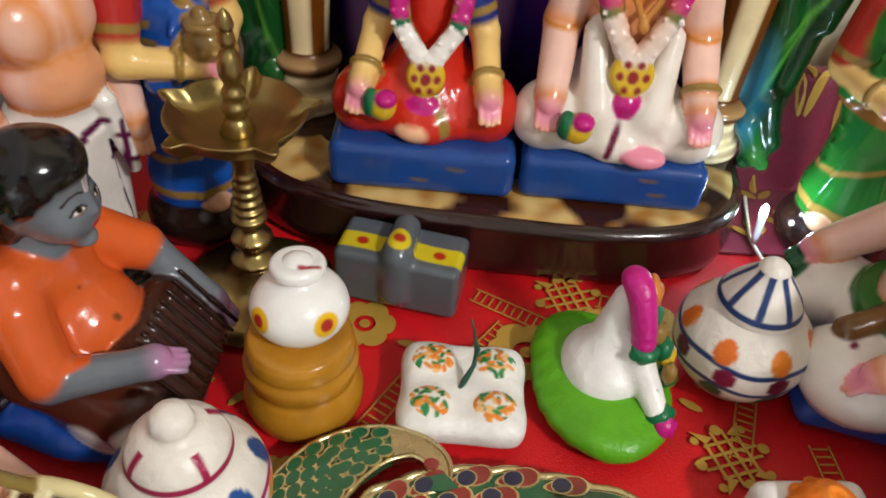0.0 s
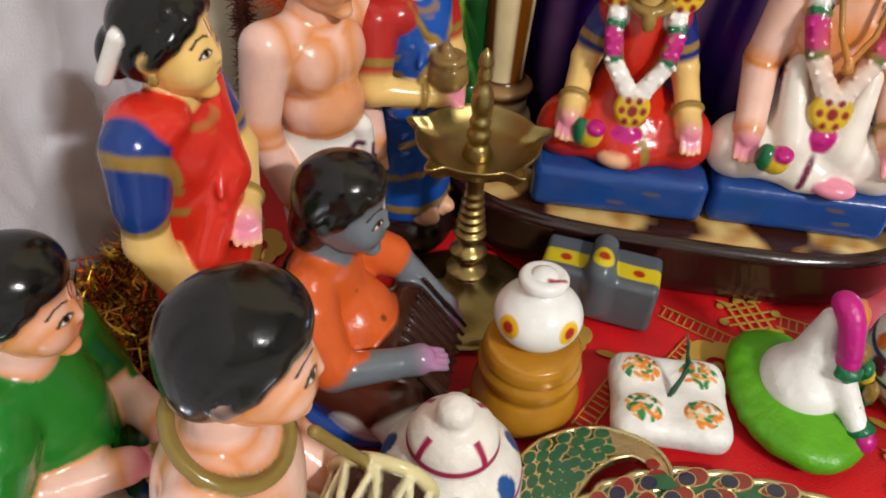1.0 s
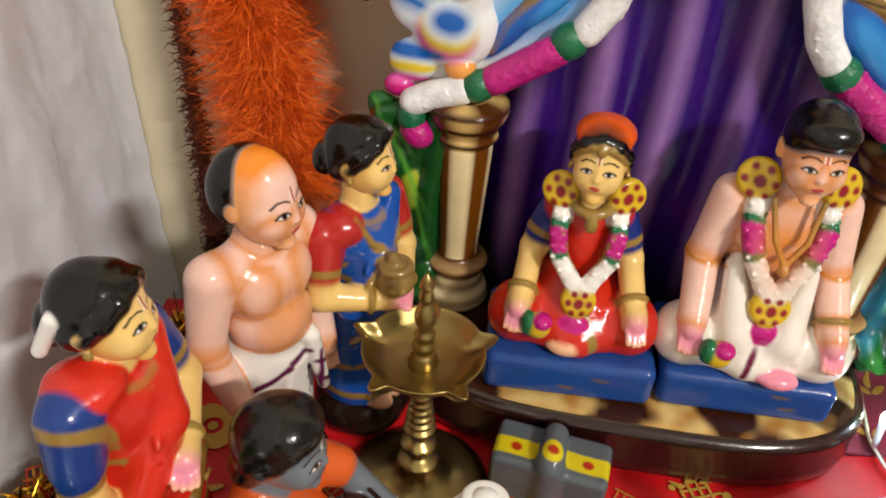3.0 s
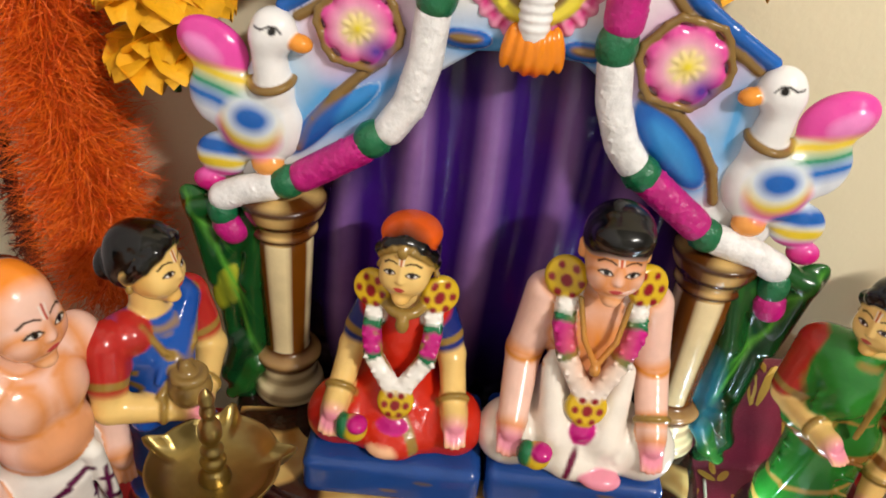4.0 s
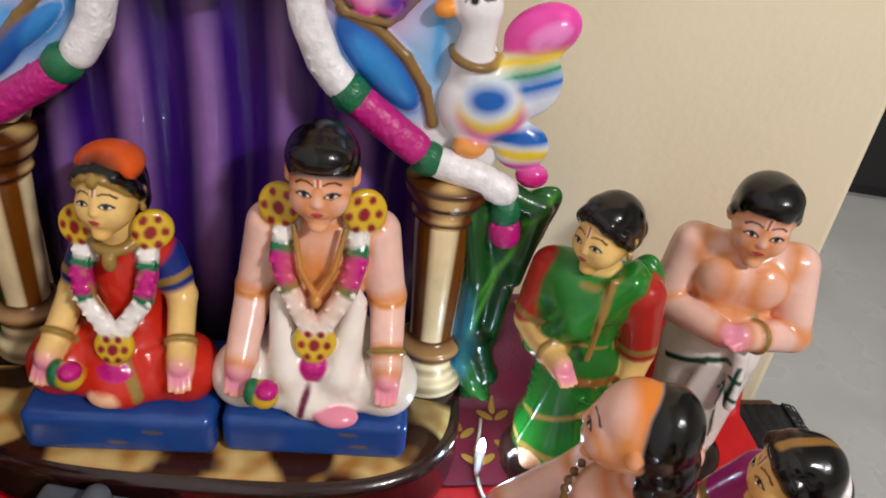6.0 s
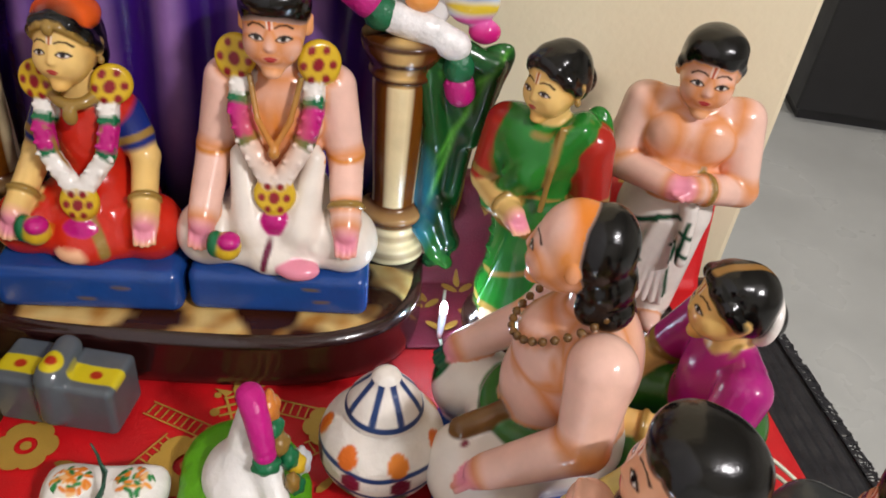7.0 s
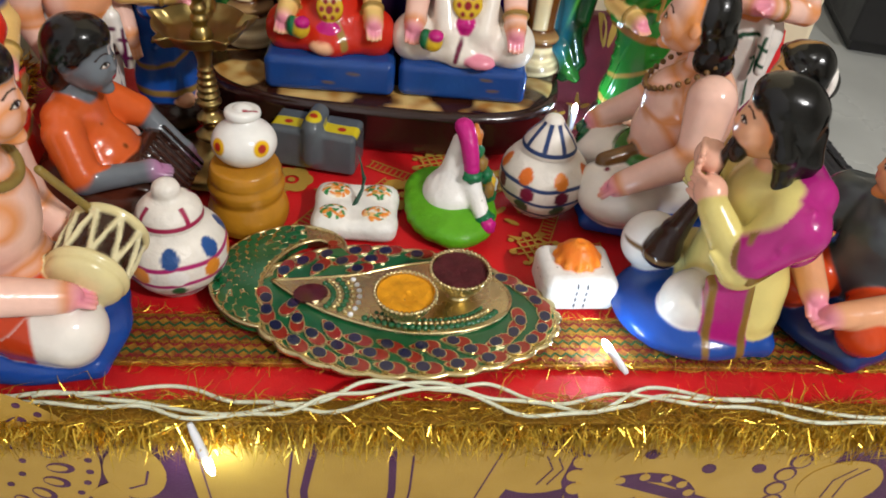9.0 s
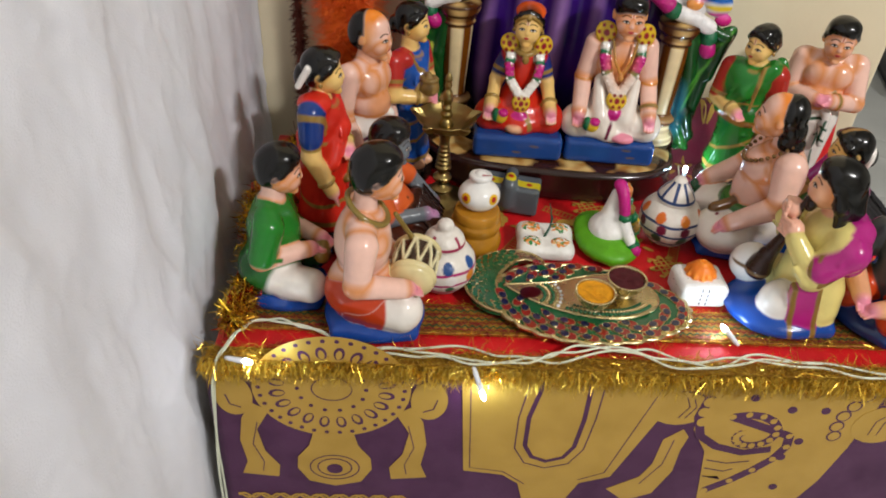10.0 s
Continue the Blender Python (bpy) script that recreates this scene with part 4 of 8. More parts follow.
def arm(sh, el, ha, skin, sleeve=None, r=(0.0115, 0.0095, 0.0075), bangle=None, palm=True, cover=0.85):
    mid = [s + (e - s) * 0.95 for s, e in zip(sh, el)]
    P = [C(sh, mid, r[0], r[1], skin, 0.004), C(el, ha, r[1], r[2], skin, 0.003)]
    d = (Vector(ha) - Vector(el)).normalized()
    tip = Vector(ha) + d * 0.006
    P.append(E(tuple(tip), (0.0068, 0.0068, 0.0072), skin, k=0.003))
    side = d.cross(Vector((0, 0, 1)))
    fingers(P, tip + d * 0.003, d, side if side.length > 0.1 else Vector((1, 0, 0)), skin)
    A = []
    if palm:
        A.append((E(tuple(tip + d * 0.005), (0.008, 0.008, 0.008), PALM), 0.003, skin))
    if sleeve:
        end = Vector(sh) + (Vector(el) - Vector(sh)) * cover
        P.append(C(sh, tuple(end), r[0] + 0.0015, r[1] + 0.0022, sleeve[0], 0.003))
        A.append((D(tuple(end), 0.017, 0.002, 0.0005, sleeve[1], tuple(math.degrees(a) for a in (Vector(el) - Vector(sh)).to_track_quat("Z", "Y").to_euler())), 0.0006))
    if bangle:
        q = Vector(el) + (Vector(ha) - Vector(el)) * 0.8
        P.append(TO(tuple(q), r[2] + 0.0005, 0.0017, bangle, tuple(math.degrees(a) for a in d.to_track_quat("Z", "Y").to_euler()), 0.0008))
    return P, A


def legs(col, z, spread=0.042, near=None):
    """Crossed legs whose middle lies at height z."""
    P = [E((0, 0.012, z + 0.004), (0.030, 0.024, 0.018), col)]
    for s in (-1, 1):
        c = near if near and s < 0 else col
        P += [C((s * 0.016, 0.006, z + 0.002), (s * spread, -0.018, z), 0.0155, 0.0138, c, 0.006), C((s * spread, -0.018, z - 0.001), (-s * 0.004, -0.031, z - 0.004), 0.0125, 0.0085, c, 0.005)]
    return P


def kneel(base_col, hips, near, far, half=(0.040, 0.046, 0.010), reach_=0.036, r=0.0175, side=-1):
    """A pebble-shaped painted base with hips and two folded legs; side: which leg is the near one."""
    z = 2 * half[2] + 0.012
    P = [E((0, -0.004, half[2] * 0.9), (half[0] * 1.06, half[1] * 1.06, half[2] * 1.5), base_col, k=0.003), B((0, -0.004, half[2] * 0.75), (half[0] * 0.92, half[1] * 0.92, half[2] * 0.75), 0.007, base_col, k=0.006),
         E((0, 0.014, z + 0.004), (0.030, 0.025, 0.021), hips, k=0.006)]
    for s, c in ((side, near), (-side, far)):
        P += [C((s * 0.015, 0.008, z + 0.002), (s * 0.023, -reach_, z), r, r * 0.95, c, 0.005), C((s * 0.026, -reach_, z - 0.004), (s * 0.020, -0.004, z - 0.006), r * 0.75, r * 0.7, c, 0.005)]
    return P, z


def torso(z, skin, chest=None, h=0.062, w=0.026, d=0.019):
    """Trunk from the hips at z up to the neck."""
    col = chest or skin
    P = [E((0, 0.008, z + 0.016), (w * 0.96, d * 1.1, 0.022), col, k=0.006), E((0, 0.006, z + h * 0.6), (w * 1.0, d * 1.02, h * 0.38), col, k=0.008),
         C((-w * 0.78, 0.007, z + h * 0.84), (w * 0.78, 0.007, z + h * 0.84), 0.0112, 0.0112, col, 0.007)]
    if not chest:
        P += [E((-0.011, -0.0055, z + h * 0.68), (0.0125, 0.0072, 0.0105), col, k=0.006), E((0.011, -0.0055, z + h * 0.68), (0.0125, 0.0072, 0.0105), col, k=0.006), E((0, -0.007, z + h * 0.26), (0.0185, 0.0088, 0.0135), col, k=0.006)]
    P += [C((0, 0.006, z + h * 0.8), (0, 0.003, z + h + 0.012), 0.0105, 0.0092, skin, 0.004)]
    return P, z + h


def doll(name, blocks, at, turn, label, outline=None, z=0.0):
    ob = sculpt(name, blocks, ENAMEL, None, pose(at[0], at[1], z, 0, 0, turn), "", outline)
    return tagged(ob, label, "doll", "display dolls")


BODY, FACE = 0.0010, 0.0005
SKINLINE = (PINK, ORANGE_LINE, 0.0040)


def standing_woman(name, at, turn, label, skin, sari, blouse, drape, base, pot=False, yaw=0.0, style="bun", left=None, right=None, top=0.2, nod=4, slim=(0.82, 0.88), sleeve=None, tilt=0, hs=0.88, cover=0.85, gold=True, cape=False, over=False):
    P = [E((0, 0, 0.014), (0.036, 0.034, 0.021), base, k=0.004),
         C((0, 0, 0.035), (0, 0.001, 0.098), 0.0265, 0.0235, sari, 0.006), E((0, 0, 0.040), (0.0295, 0.027, 0.020), sari, k=0.006), E((0, 0.002, 0.098), (0.0275, 0.0225, 0.021), sari, k=0.006),
         E((0, 0.002, 0.122), (0.0215, 0.0175, 0.016), blouse, k=0.006), E((0, 0, 0.139), (0.0255, 0.02, 0.019), blouse, k=0.006),
         C((-0.02, 0.003, 0.149), (0.02, 0.003, 0.149), 0.0115, 0.0115, blouse, 0.005), C((0, 0.002, 0.15), (0, 0.0, 0.168), 0.0095, 0.0085, skin, 0.003)]
    for s in (-1, 1):
        P.append(E((s * 0.009, -0.023, 0.030), (0.0075, 0.011, 0.0055), "F0B890", k=0.002))
    for i in range(7):
        x = -0.018 + 0.006 * i
        P.append(C((x, -0.0245 + 0.14 * abs(x), 0.036), (0.3 * x, -0.021, 0.095), 0.0024, 0.0016, sari, 0.0022))
    for q in range(3):
        P.append(C((-0.022, -0.012, 0.060 + 0.012 * q), (0.020, -0.022, 0.072 + 0.012 * q), 0.0018, 0.0014, sari, 0.0025))
    P += [C((0.021, -0.006, 0.156), (-0.002, -0.0175, 0.130), 0.008, 0.0095, drape, 0.006), C((-0.002, -0.0175, 0.130), (-0.024, -0.012, 0.104), 0.0095, 0.0085, drape, 0.006), C((0.021, 0.004, 0.156), (0.017, 0.019, 0.11), 0.0085, 0.009, drape, 0.006),
          C((0.017, 0.019, 0.11), (0.012, 0.024, 0.05), 0.009, 0.010, drape, 0.006)]
    A = [(D((0, 0, 0.0375), 0.05, 0.0026, 0.001, GOLDP), 0.0007, sari), (D((0, 0, 0.116), 0.024, 0.0018, 0.001, GOLDP, (0, 12, 0)), 0.0007, blouse),
         (TO((0, -0.004, 0.152), 0.0125, 0.0020, GOLDP, (25, 0, 0)), 0.0006),
         (D((0, 0, 0.066), 0.05, 0.0016, 0.0005, GOLDP, (0, -24, 0)), 0.0006, sari)]
    rh = right or ((-0.03, 0.002, 0.148), (-0.038, -0.006, 0.113), (-0.012, -0.029, 0.112))
    lh = left or ((0.03, 0.002, 0.148), (0.038, -0.006, 0.113), (0.014, -0.029, 0.112))
    for q in (rh, lh):
        p, a = arm(*q, skin, (sleeve or blouse, GOLDP), bangle=GOLDP, cover=cover)
        P += p
        A += a
    if pot:
        # blouse of another colour shows at one shoulder
        P += [E((-0.0170, 0.000, 0.1500), (0.0130, 0.0145, 0.0100), sleeve, k=0.003)]
        P += [E((-0.006, -0.033, 0.124), (0.0130, 0.0120, 0.0095), "8A6E3C", k=0.0015), TO((-0.006, -0.033, 0.1325), 0.0085, 0.0022, "8A6E3C", (0, 0, 0), 0.001), C((-0.006, -0.033, 0.130), (-0.006, -0.031, 0.137), 0.0060, 0.0040, "8A6E3C", 0.003)]
        P += [C((0.024, -0.014, 0.098), (0.0, -0.026, 0.086), 0.0018, 0.0018, GOLDP, 0.001), C((0.0, -0.026, 0.086), (-0.024, -0.012, 0.078), 0.0018, 0.0018, GOLDP, 0.001)]
    for q in range(4):
        P.append(C((0.016 - 0.004 * q, -0.012, 0.158 - 0.004 * q), (-0.018, -0.0205, 0.128 - 0.006 * q), 0.0017, 0.0017, drape, 0.0025))
    if cape:
        # the sari's gold-edged end lies over the near shoulder
        P += [E((-0.016, 0.004, 0.158), (0.0150, 0.0160, 0.0085), drape, k=0.004), C((-0.010, -0.024, 0.080), (0.016, -0.022, 0.092), 0.0040, 0.0034, "7A5A24", 0.002)]
        A += [(E((-0.036, 0.006, 0.139), (0.0180, 0.0200, 0.0185), GOLDP), 0.0007), (E((-0.038, 0.006, 0.138), (0.0160, 0.0150, 0.0138), sleeve), 0.0006)]
    if over:
        # the green end of the sari crosses the chest and hangs behind the shoulder
        P += [E((-0.012, -0.004, 0.140), (0.0185, 0.0150, 0.0200), drape, k=0.005), E((-0.026, 0.0, 0.128), (0.0120, 0.0130, 0.0200), drape, k=0.005), E((0.026, 0.016, 0.140), (0.0130, 0.0070, 0.0240), drape, k=0.004),
              C((0.012, -0.014, 0.158), (0.012, -0.0225, 0.138), 0.0019, 0.0019, GOLDP, 0.001), C((0.012, -0.0225, 0.138), (0.010, -0.0215, 0.112), 0.0019, 0.0019, GOLDP, 0.001), C((0.012, -0.014, 0.158), (0.024, -0.004, 0.160), 0.0016, 0.0016, GOLDP, 0.001)]
        A.append((D((0, 0, 0.096), 0.05, 0.0030, 0.001, "8A5A24", (0, 6, 0)), 0.0008))
    # raised gold necklaces and the edge of the sari over the shoulder
    P += [TO((0, -0.003, 0.1545), 0.0120, 0.0019, GOLDP, (22, 0, 0), 0.0008)]
    for sx in ((-1, 1) if gold and not over else ()):
        P += [C((sx * 0.0150, -0.010, 0.1560), (sx * 0.0100, -0.0195, 0.1420), 0.0016, 0.0016, GOLDP, 0.0008), C((sx * 0.0100, -0.0195, 0.1420), (0, -0.0235, 0.1340), 0.0016, 0.0019, GOLDP, 0.0008)]
    P += [] if not gold or over else [C((0.0285, -0.0060, 0.1580), (0.010, -0.0225, 0.1400), 0.0017, 0.0017, GOLDP, 0.001), C((0.010, -0.0225, 0.1400), (-0.0210, -0.0235, 0.1210), 0.0017, 0.0020, GOLDP, 0.001)]
    P, A = squeeze(P, *slim), squeeze_paint(A, *slim)
    hp, ha = head((0, -0.003, top - 0.0236 * hs), skin, yaw=yaw, style=style, nod=nod, s=hs, tilt=tilt, warm="E2AE58", stud=GOLDP)
    P.append(C((0, 0.0, 0.155), (0, -0.001, top - 0.030 * hs), 0.0085, 0.0078, skin, 0.003))
    return doll(name, [(P, A, BODY), (hp, ha, FACE)], at, turn, label)


standing_woman("standing_doll", (-0.114, 0.332), 58, "doll of a woman in a blue sari holding a golden pot", OCHRE, "1450A8", "1450A8", "1450A8", DARK, True, 20, "bun", top=0.199, hs=0.82, slim=(0.80, 0.84, 0.97), sleeve="B82C28", cover=0.55,
               right=((-0.031, 0.003, 0.149), (-0.040, -0.004, 0.117), (-0.014, -0.029, 0.113)), left=((0.030, 0.003, 0.149), (0.037, -0.006, 0.115), (0.004, -0.031, 0.112)))
standing_woman("standing_doll", (-0.188, 0.211), 88, "doll of a woman in a red sari with blue sleeves", OCHRE, "CF2A1C", "CF2A1C", "D83020", DARK, False, 2, "flower", top=0.2, hs=0.86, sleeve="173A82", slim=(0.86, 0.92, 0.99), cover=0.52, gold=False,
               right=((-0.028, 0.006, 0.152), (-0.036, 0.006, 0.114), (-0.033, -0.010, 0.082)), left=((0.03, 0.002, 0.150), (0.036, -0.010, 0.118), (-0.004, -0.024, 0.112)), cape=True)
standing_woman("standing_doll", (0.240, 0.338), -30, "doll of a woman in a green sari with red blouse sleeves", OCHRE, "1B6B22", "1E7A28", "1E7A28", DARK, False, -26, "bun", nod=10, top=0.193, hs=0.82, slim=(0.84, 0.86, 0.97), sleeve="B02A20", cover=0.80, over=True,
               right=((-0.027, 0.002, 0.146), (-0.033, -0.004, 0.112), (-0.006, -0.030, 0.110)), left=((0.029, 0.004, 0.146), (0.036, 0.006, 0.108), (0.034, -0.008, 0.074)))


def standing_man(name, at, turn, label, style, trim, top, yaw=0.0, folded=False, fat=1.0, slim=(0.86, 0.90), nod=5, hs=0.97):
    P = [E((0, 0, 0.007), (0.034, 0.032, 0.010), DARK, k=0.004)]
    for s in (-1, 1):
        P += [C((s * 0.012, 0.0, 0.024), (s * 0.013, 0.002, 0.085), 0.0135, 0.018, WHITE, 0.005), E((s * 0.012, -0.013, 0.016), (0.008, 0.014, 0.006), PINK, k=0.002), C((s * 0.012, 0, 0.014), (s * 0.012, 0, 0.026), 0.009, 0.009, PINK, 0.003)]
    P += [E((0, 0.002, 0.094), (0.029 * fat, 0.0245, 0.021), WHITE, k=0.006)]
    for i in range(6):
        P.append(C((-0.015 + 0.006 * i, -0.0145, 0.03), (-0.005 + 0.002 * i, -0.0205, 0.092), 0.0022, 0.0026, WHITE, 0.002))
    P.append(C((0.012, -0.022, 0.104), (0.017, -0.026, 0.07), 0.006, 0.004, WHITE, 0.002))
    P += [E((0, -0.001, 0.116), (0.0265 * fat, 0.0225, 0.017), PINK, k=0.005), E((0, 0.001, 0.139), (0.028 * fat, 0.0205, 0.02), PINK, k=0.006), C((-0.023, 0.003, 0.151), (0.023, 0.003, 0.151), 0.0125, 0.0125, PINK, 0.006),
          E((-0.012, -0.0105, 0.14), (0.0135, 0.0088, 0.0115), PINK, k=0.007), E((0.012, -0.0105, 0.14), (0.0135, 0.0088, 0.0115), PINK, k=0.007), E((0, -0.0125, 0.116), (0.0185, 0.0100, 0.0125), PINK, k=0.007),
          C((0, 0.002, 0.15), (0, 0.0, 0.17), 0.0105, 0.0095, PINK, 0.004)]
    A = []

    def hem(p, q, r):
        dx, dz = q[0] - p[0], q[1] - p[1]
        A.append((B(((p[0] + q[0]) / 2, -0.022, (p[1] + q[1]) / 2), (math.hypot(dx, dz) / 2 + r * 0.5, 0.014, r), r * 0.8, trim, (0, -math.degrees(math.atan2(dz, dx)), 0)), 0.0006, WHITE))
    hem((-0.028, 0.082), (-0.006, 0.094), 0.0020)
    hem((-0.006, 0.094), (0.008, 0.098), 0.0016)
    hem((0.014, 0.100), (0.012, 0.060), 0.0014)
    hem((0.012, 0.060), (0.016, 0.034), 0.0012)
    hem((0.010, 0.090), (0.020, 0.086), 0.0013)
    hem((0.008, 0.078), (0.020, 0.074), 0.0013)
    hem((-0.026, 0.056), (-0.008, 0.062), 0.0015)
    # orange brush lines round the chest
    for sx in (-1, 1):
        A += [(C((sx * 0.002, -0.021, 0.131), (sx * 0.012, -0.0205, 0.1285), 0.0010, 0.0012, ORANGE_LINE), 0.0016, PINK), (C((sx * 0.012, -0.0205, 0.1285), (sx * 0.025, -0.011, 0.135), 0.0012, 0.0010, ORANGE_LINE), 0.0016, PINK),
              (C((sx * 0.025, -0.011, 0.135), (sx * 0.024, -0.009, 0.152), 0.0010, 0.0008, ORANGE_LINE), 0.0018, PINK), (C((sx * 0.006, -0.016, 0.152), (sx * 0.020, -0.010, 0.157), 0.0007, 0.0007, ORANGE_LINE), 0.0014, PINK)]
    A += [(C((0, -0.022, 0.150), (0, -0.021, 0.128), 0.0009, 0.0009, ORANGE_LINE), 0.0016, PINK), (D((0, 0, 0.1085), 0.05, 0.0010, 0.0005, ORANGE_LINE), 0.0014, PINK)]
    if folded:
        q = (((-0.031, 0.004, 0.151), (-0.040, -0.006, 0.117), (-0.008, -0.030, 0.120)), ((0.031, 0.004, 0.151), (0.041, -0.008, 0.114), (0.010, -0.030, 0.120)))
    else:
        q = (((-0.033, 0.004, 0.151), (-0.041, 0.006, 0.113), (-0.036, -0.008, 0.082)), ((0.033, 0.004, 0.151), (0.041, 0.004, 0.113), (0.034, -0.012, 0.086)))
    for i, w in enumerate(q):
        p, a = arm(*w, PINK, None, (0.0132, 0.0108, 0.0084), GOLDP if folded and i else None, palm=folded)
        P += p
        A += a
    P, A = squeeze(P, *slim), squeeze_paint(A, *slim)
    hp, ha = head((0, -0.004, top - 0.0225 * hs), PINK, yaw=yaw, style=style, s=hs, nod=nod, warm="E8A468")
    P.append(C((0, 0.002, 0.155), (0, -0.002, top - 0.032 * hs), 0.0105, 0.0095, PINK, 0.004))
    if style == "bald":
        ha = [(E((0, -0.004, top - 0.004), (0.0165, 0.018, 0.0165), "EE8A2E"), 0.006, PINK), (E((0, -0.022, top - 0.012), (0.012, 0.012, 0.008), PINK), 0.004, PINK)] + ha
    return doll(name, [(P, A, BODY), (hp, ha, FACE)], at, turn, label, SKINLINE)


standing_man("standing_doll", (-0.152, 0.287), 58, "doll of a bald man in a white dhoti with purple trim", "bald", "5A1440", 0.206, 10, nod=8, slim=(0.80, 0.84))
standing_man("standing_doll", (0.324, 0.352), -20, "doll of a bare-chested man in a white dhoti with folded hands", "short", "124A30", 0.198, 0, True, 1.05, nod=8, hs=0.92)


# seated couple on the throne
def garland_paint(A, P, zc, yc, w, drop, s=1.0, mid=0.92):
    """Flower rope of white, green and magenta from both shoulders to a round yellow flower."""
    for sx in (-1, 1):
        pts = [(sx * w, yc + 0.004, zc), (sx * w * 1.06, yc - 0.005, zc - 0.3 * drop), (sx * w * mid, yc - 0.010, zc - 0.62 * drop), (sx * 0.003, yc - 0.016, zc - drop)]
        seg = [(0, 0.20, WHITE), (0.20, 0.28, "0E6B40"), (0.28, 0.58, MAGENTA), (0.58, 0.66, "0E6B40"), (0.66, 1.0, WHITE)]

        def at(t):
            t = t * 3
            i = min(2, int(t))
            return tuple(a + (b - a) * (t - i) for a, b in zip(pts[i], pts[i + 1]))
        for t0, t1, col in seg:
            n = max(1, round((t1 - t0) / 0.05))
            for i in range(n):
                a, b = at(t0 + (t1 - t0) * i / n), at(t0 + (t1 - t0) * (i + 1) / n)
                P.append(C(a, b, 0.0048 * s * (0.9 + 0.2 * (i % 2)), 0.0052 * s, col, 0.0008))
                for q in range(5):
                    t_ = 2.4 * q + 1.7 * i + 9 * t0
                    P.append(E((a[0] + 0.0044 * s * math.cos(t_), a[1] - 0.0044 * s * abs(math.sin(t_ * 1.3)), a[2] + 0.0018 * math.sin(2.1 * t_)), (0.0013, 0.0011, 0.0011), col, k=0.0010))
        P.append(D((sx * (w + 0.003), yc + 0.004, zc + 0.008), 0.0105 * s, 0.0035, 0.003, "D8B32A", (72, 0, sx * 22), 0.001))
        for j in range(7):
            a = 2 * math.pi * j / 6
            rr_ = 0.0 if j == 6 else 0.0070 * s
            A.append((E((sx * (w + 0.003) + rr_ * math.cos(a), yc + 0.0, zc + 0.008 + rr_ * math.sin(a)), (0.0021 + 0.0010 * (j == 6), 0.008, 0.0021 + 0.0010 * (j == 6)), "8E1B26"), 0.0005))
    P.append(D((0, yc - 0.019, zc - drop - 0.006), 0.0102 * s, 0.0035, 0.003, "D8B32A", (72, 0, 0), 0.001))
    for j in range(7):
        a = 2 * math.pi * j / 6
        rr_ = 0.0 if j == 6 else 0.0062 * s
        A.append((E((rr_ * math.cos(a), yc - 0.022, zc - drop - 0.006 + rr_ * math.sin(a)), (0.0020 + 0.001 * (j == 6), 0.006, 0.0020 + 0.001 * (j == 6)), "8E1B26"), 0.0005))
    P.append(E((0, yc - 0.022, zc - drop - 0.021), (0.0080, 0.005, 0.0060), MAGENTA, k=0.002))


def pompom(P, c):
    P += [E(c, (0.0078, 0.007, 0.0078), "D8B32A", k=0.001), E((c[0] - 0.006, c[1], c[2] + 0.001), (0.005, 0.0062, 0.0075), "0E6B40", k=0.001), E((c[0] + 0.002, c[1] - 0.002, c[2] + 0.005), (0.006, 0.006, 0.004), MAGENTA, k=0.001)]


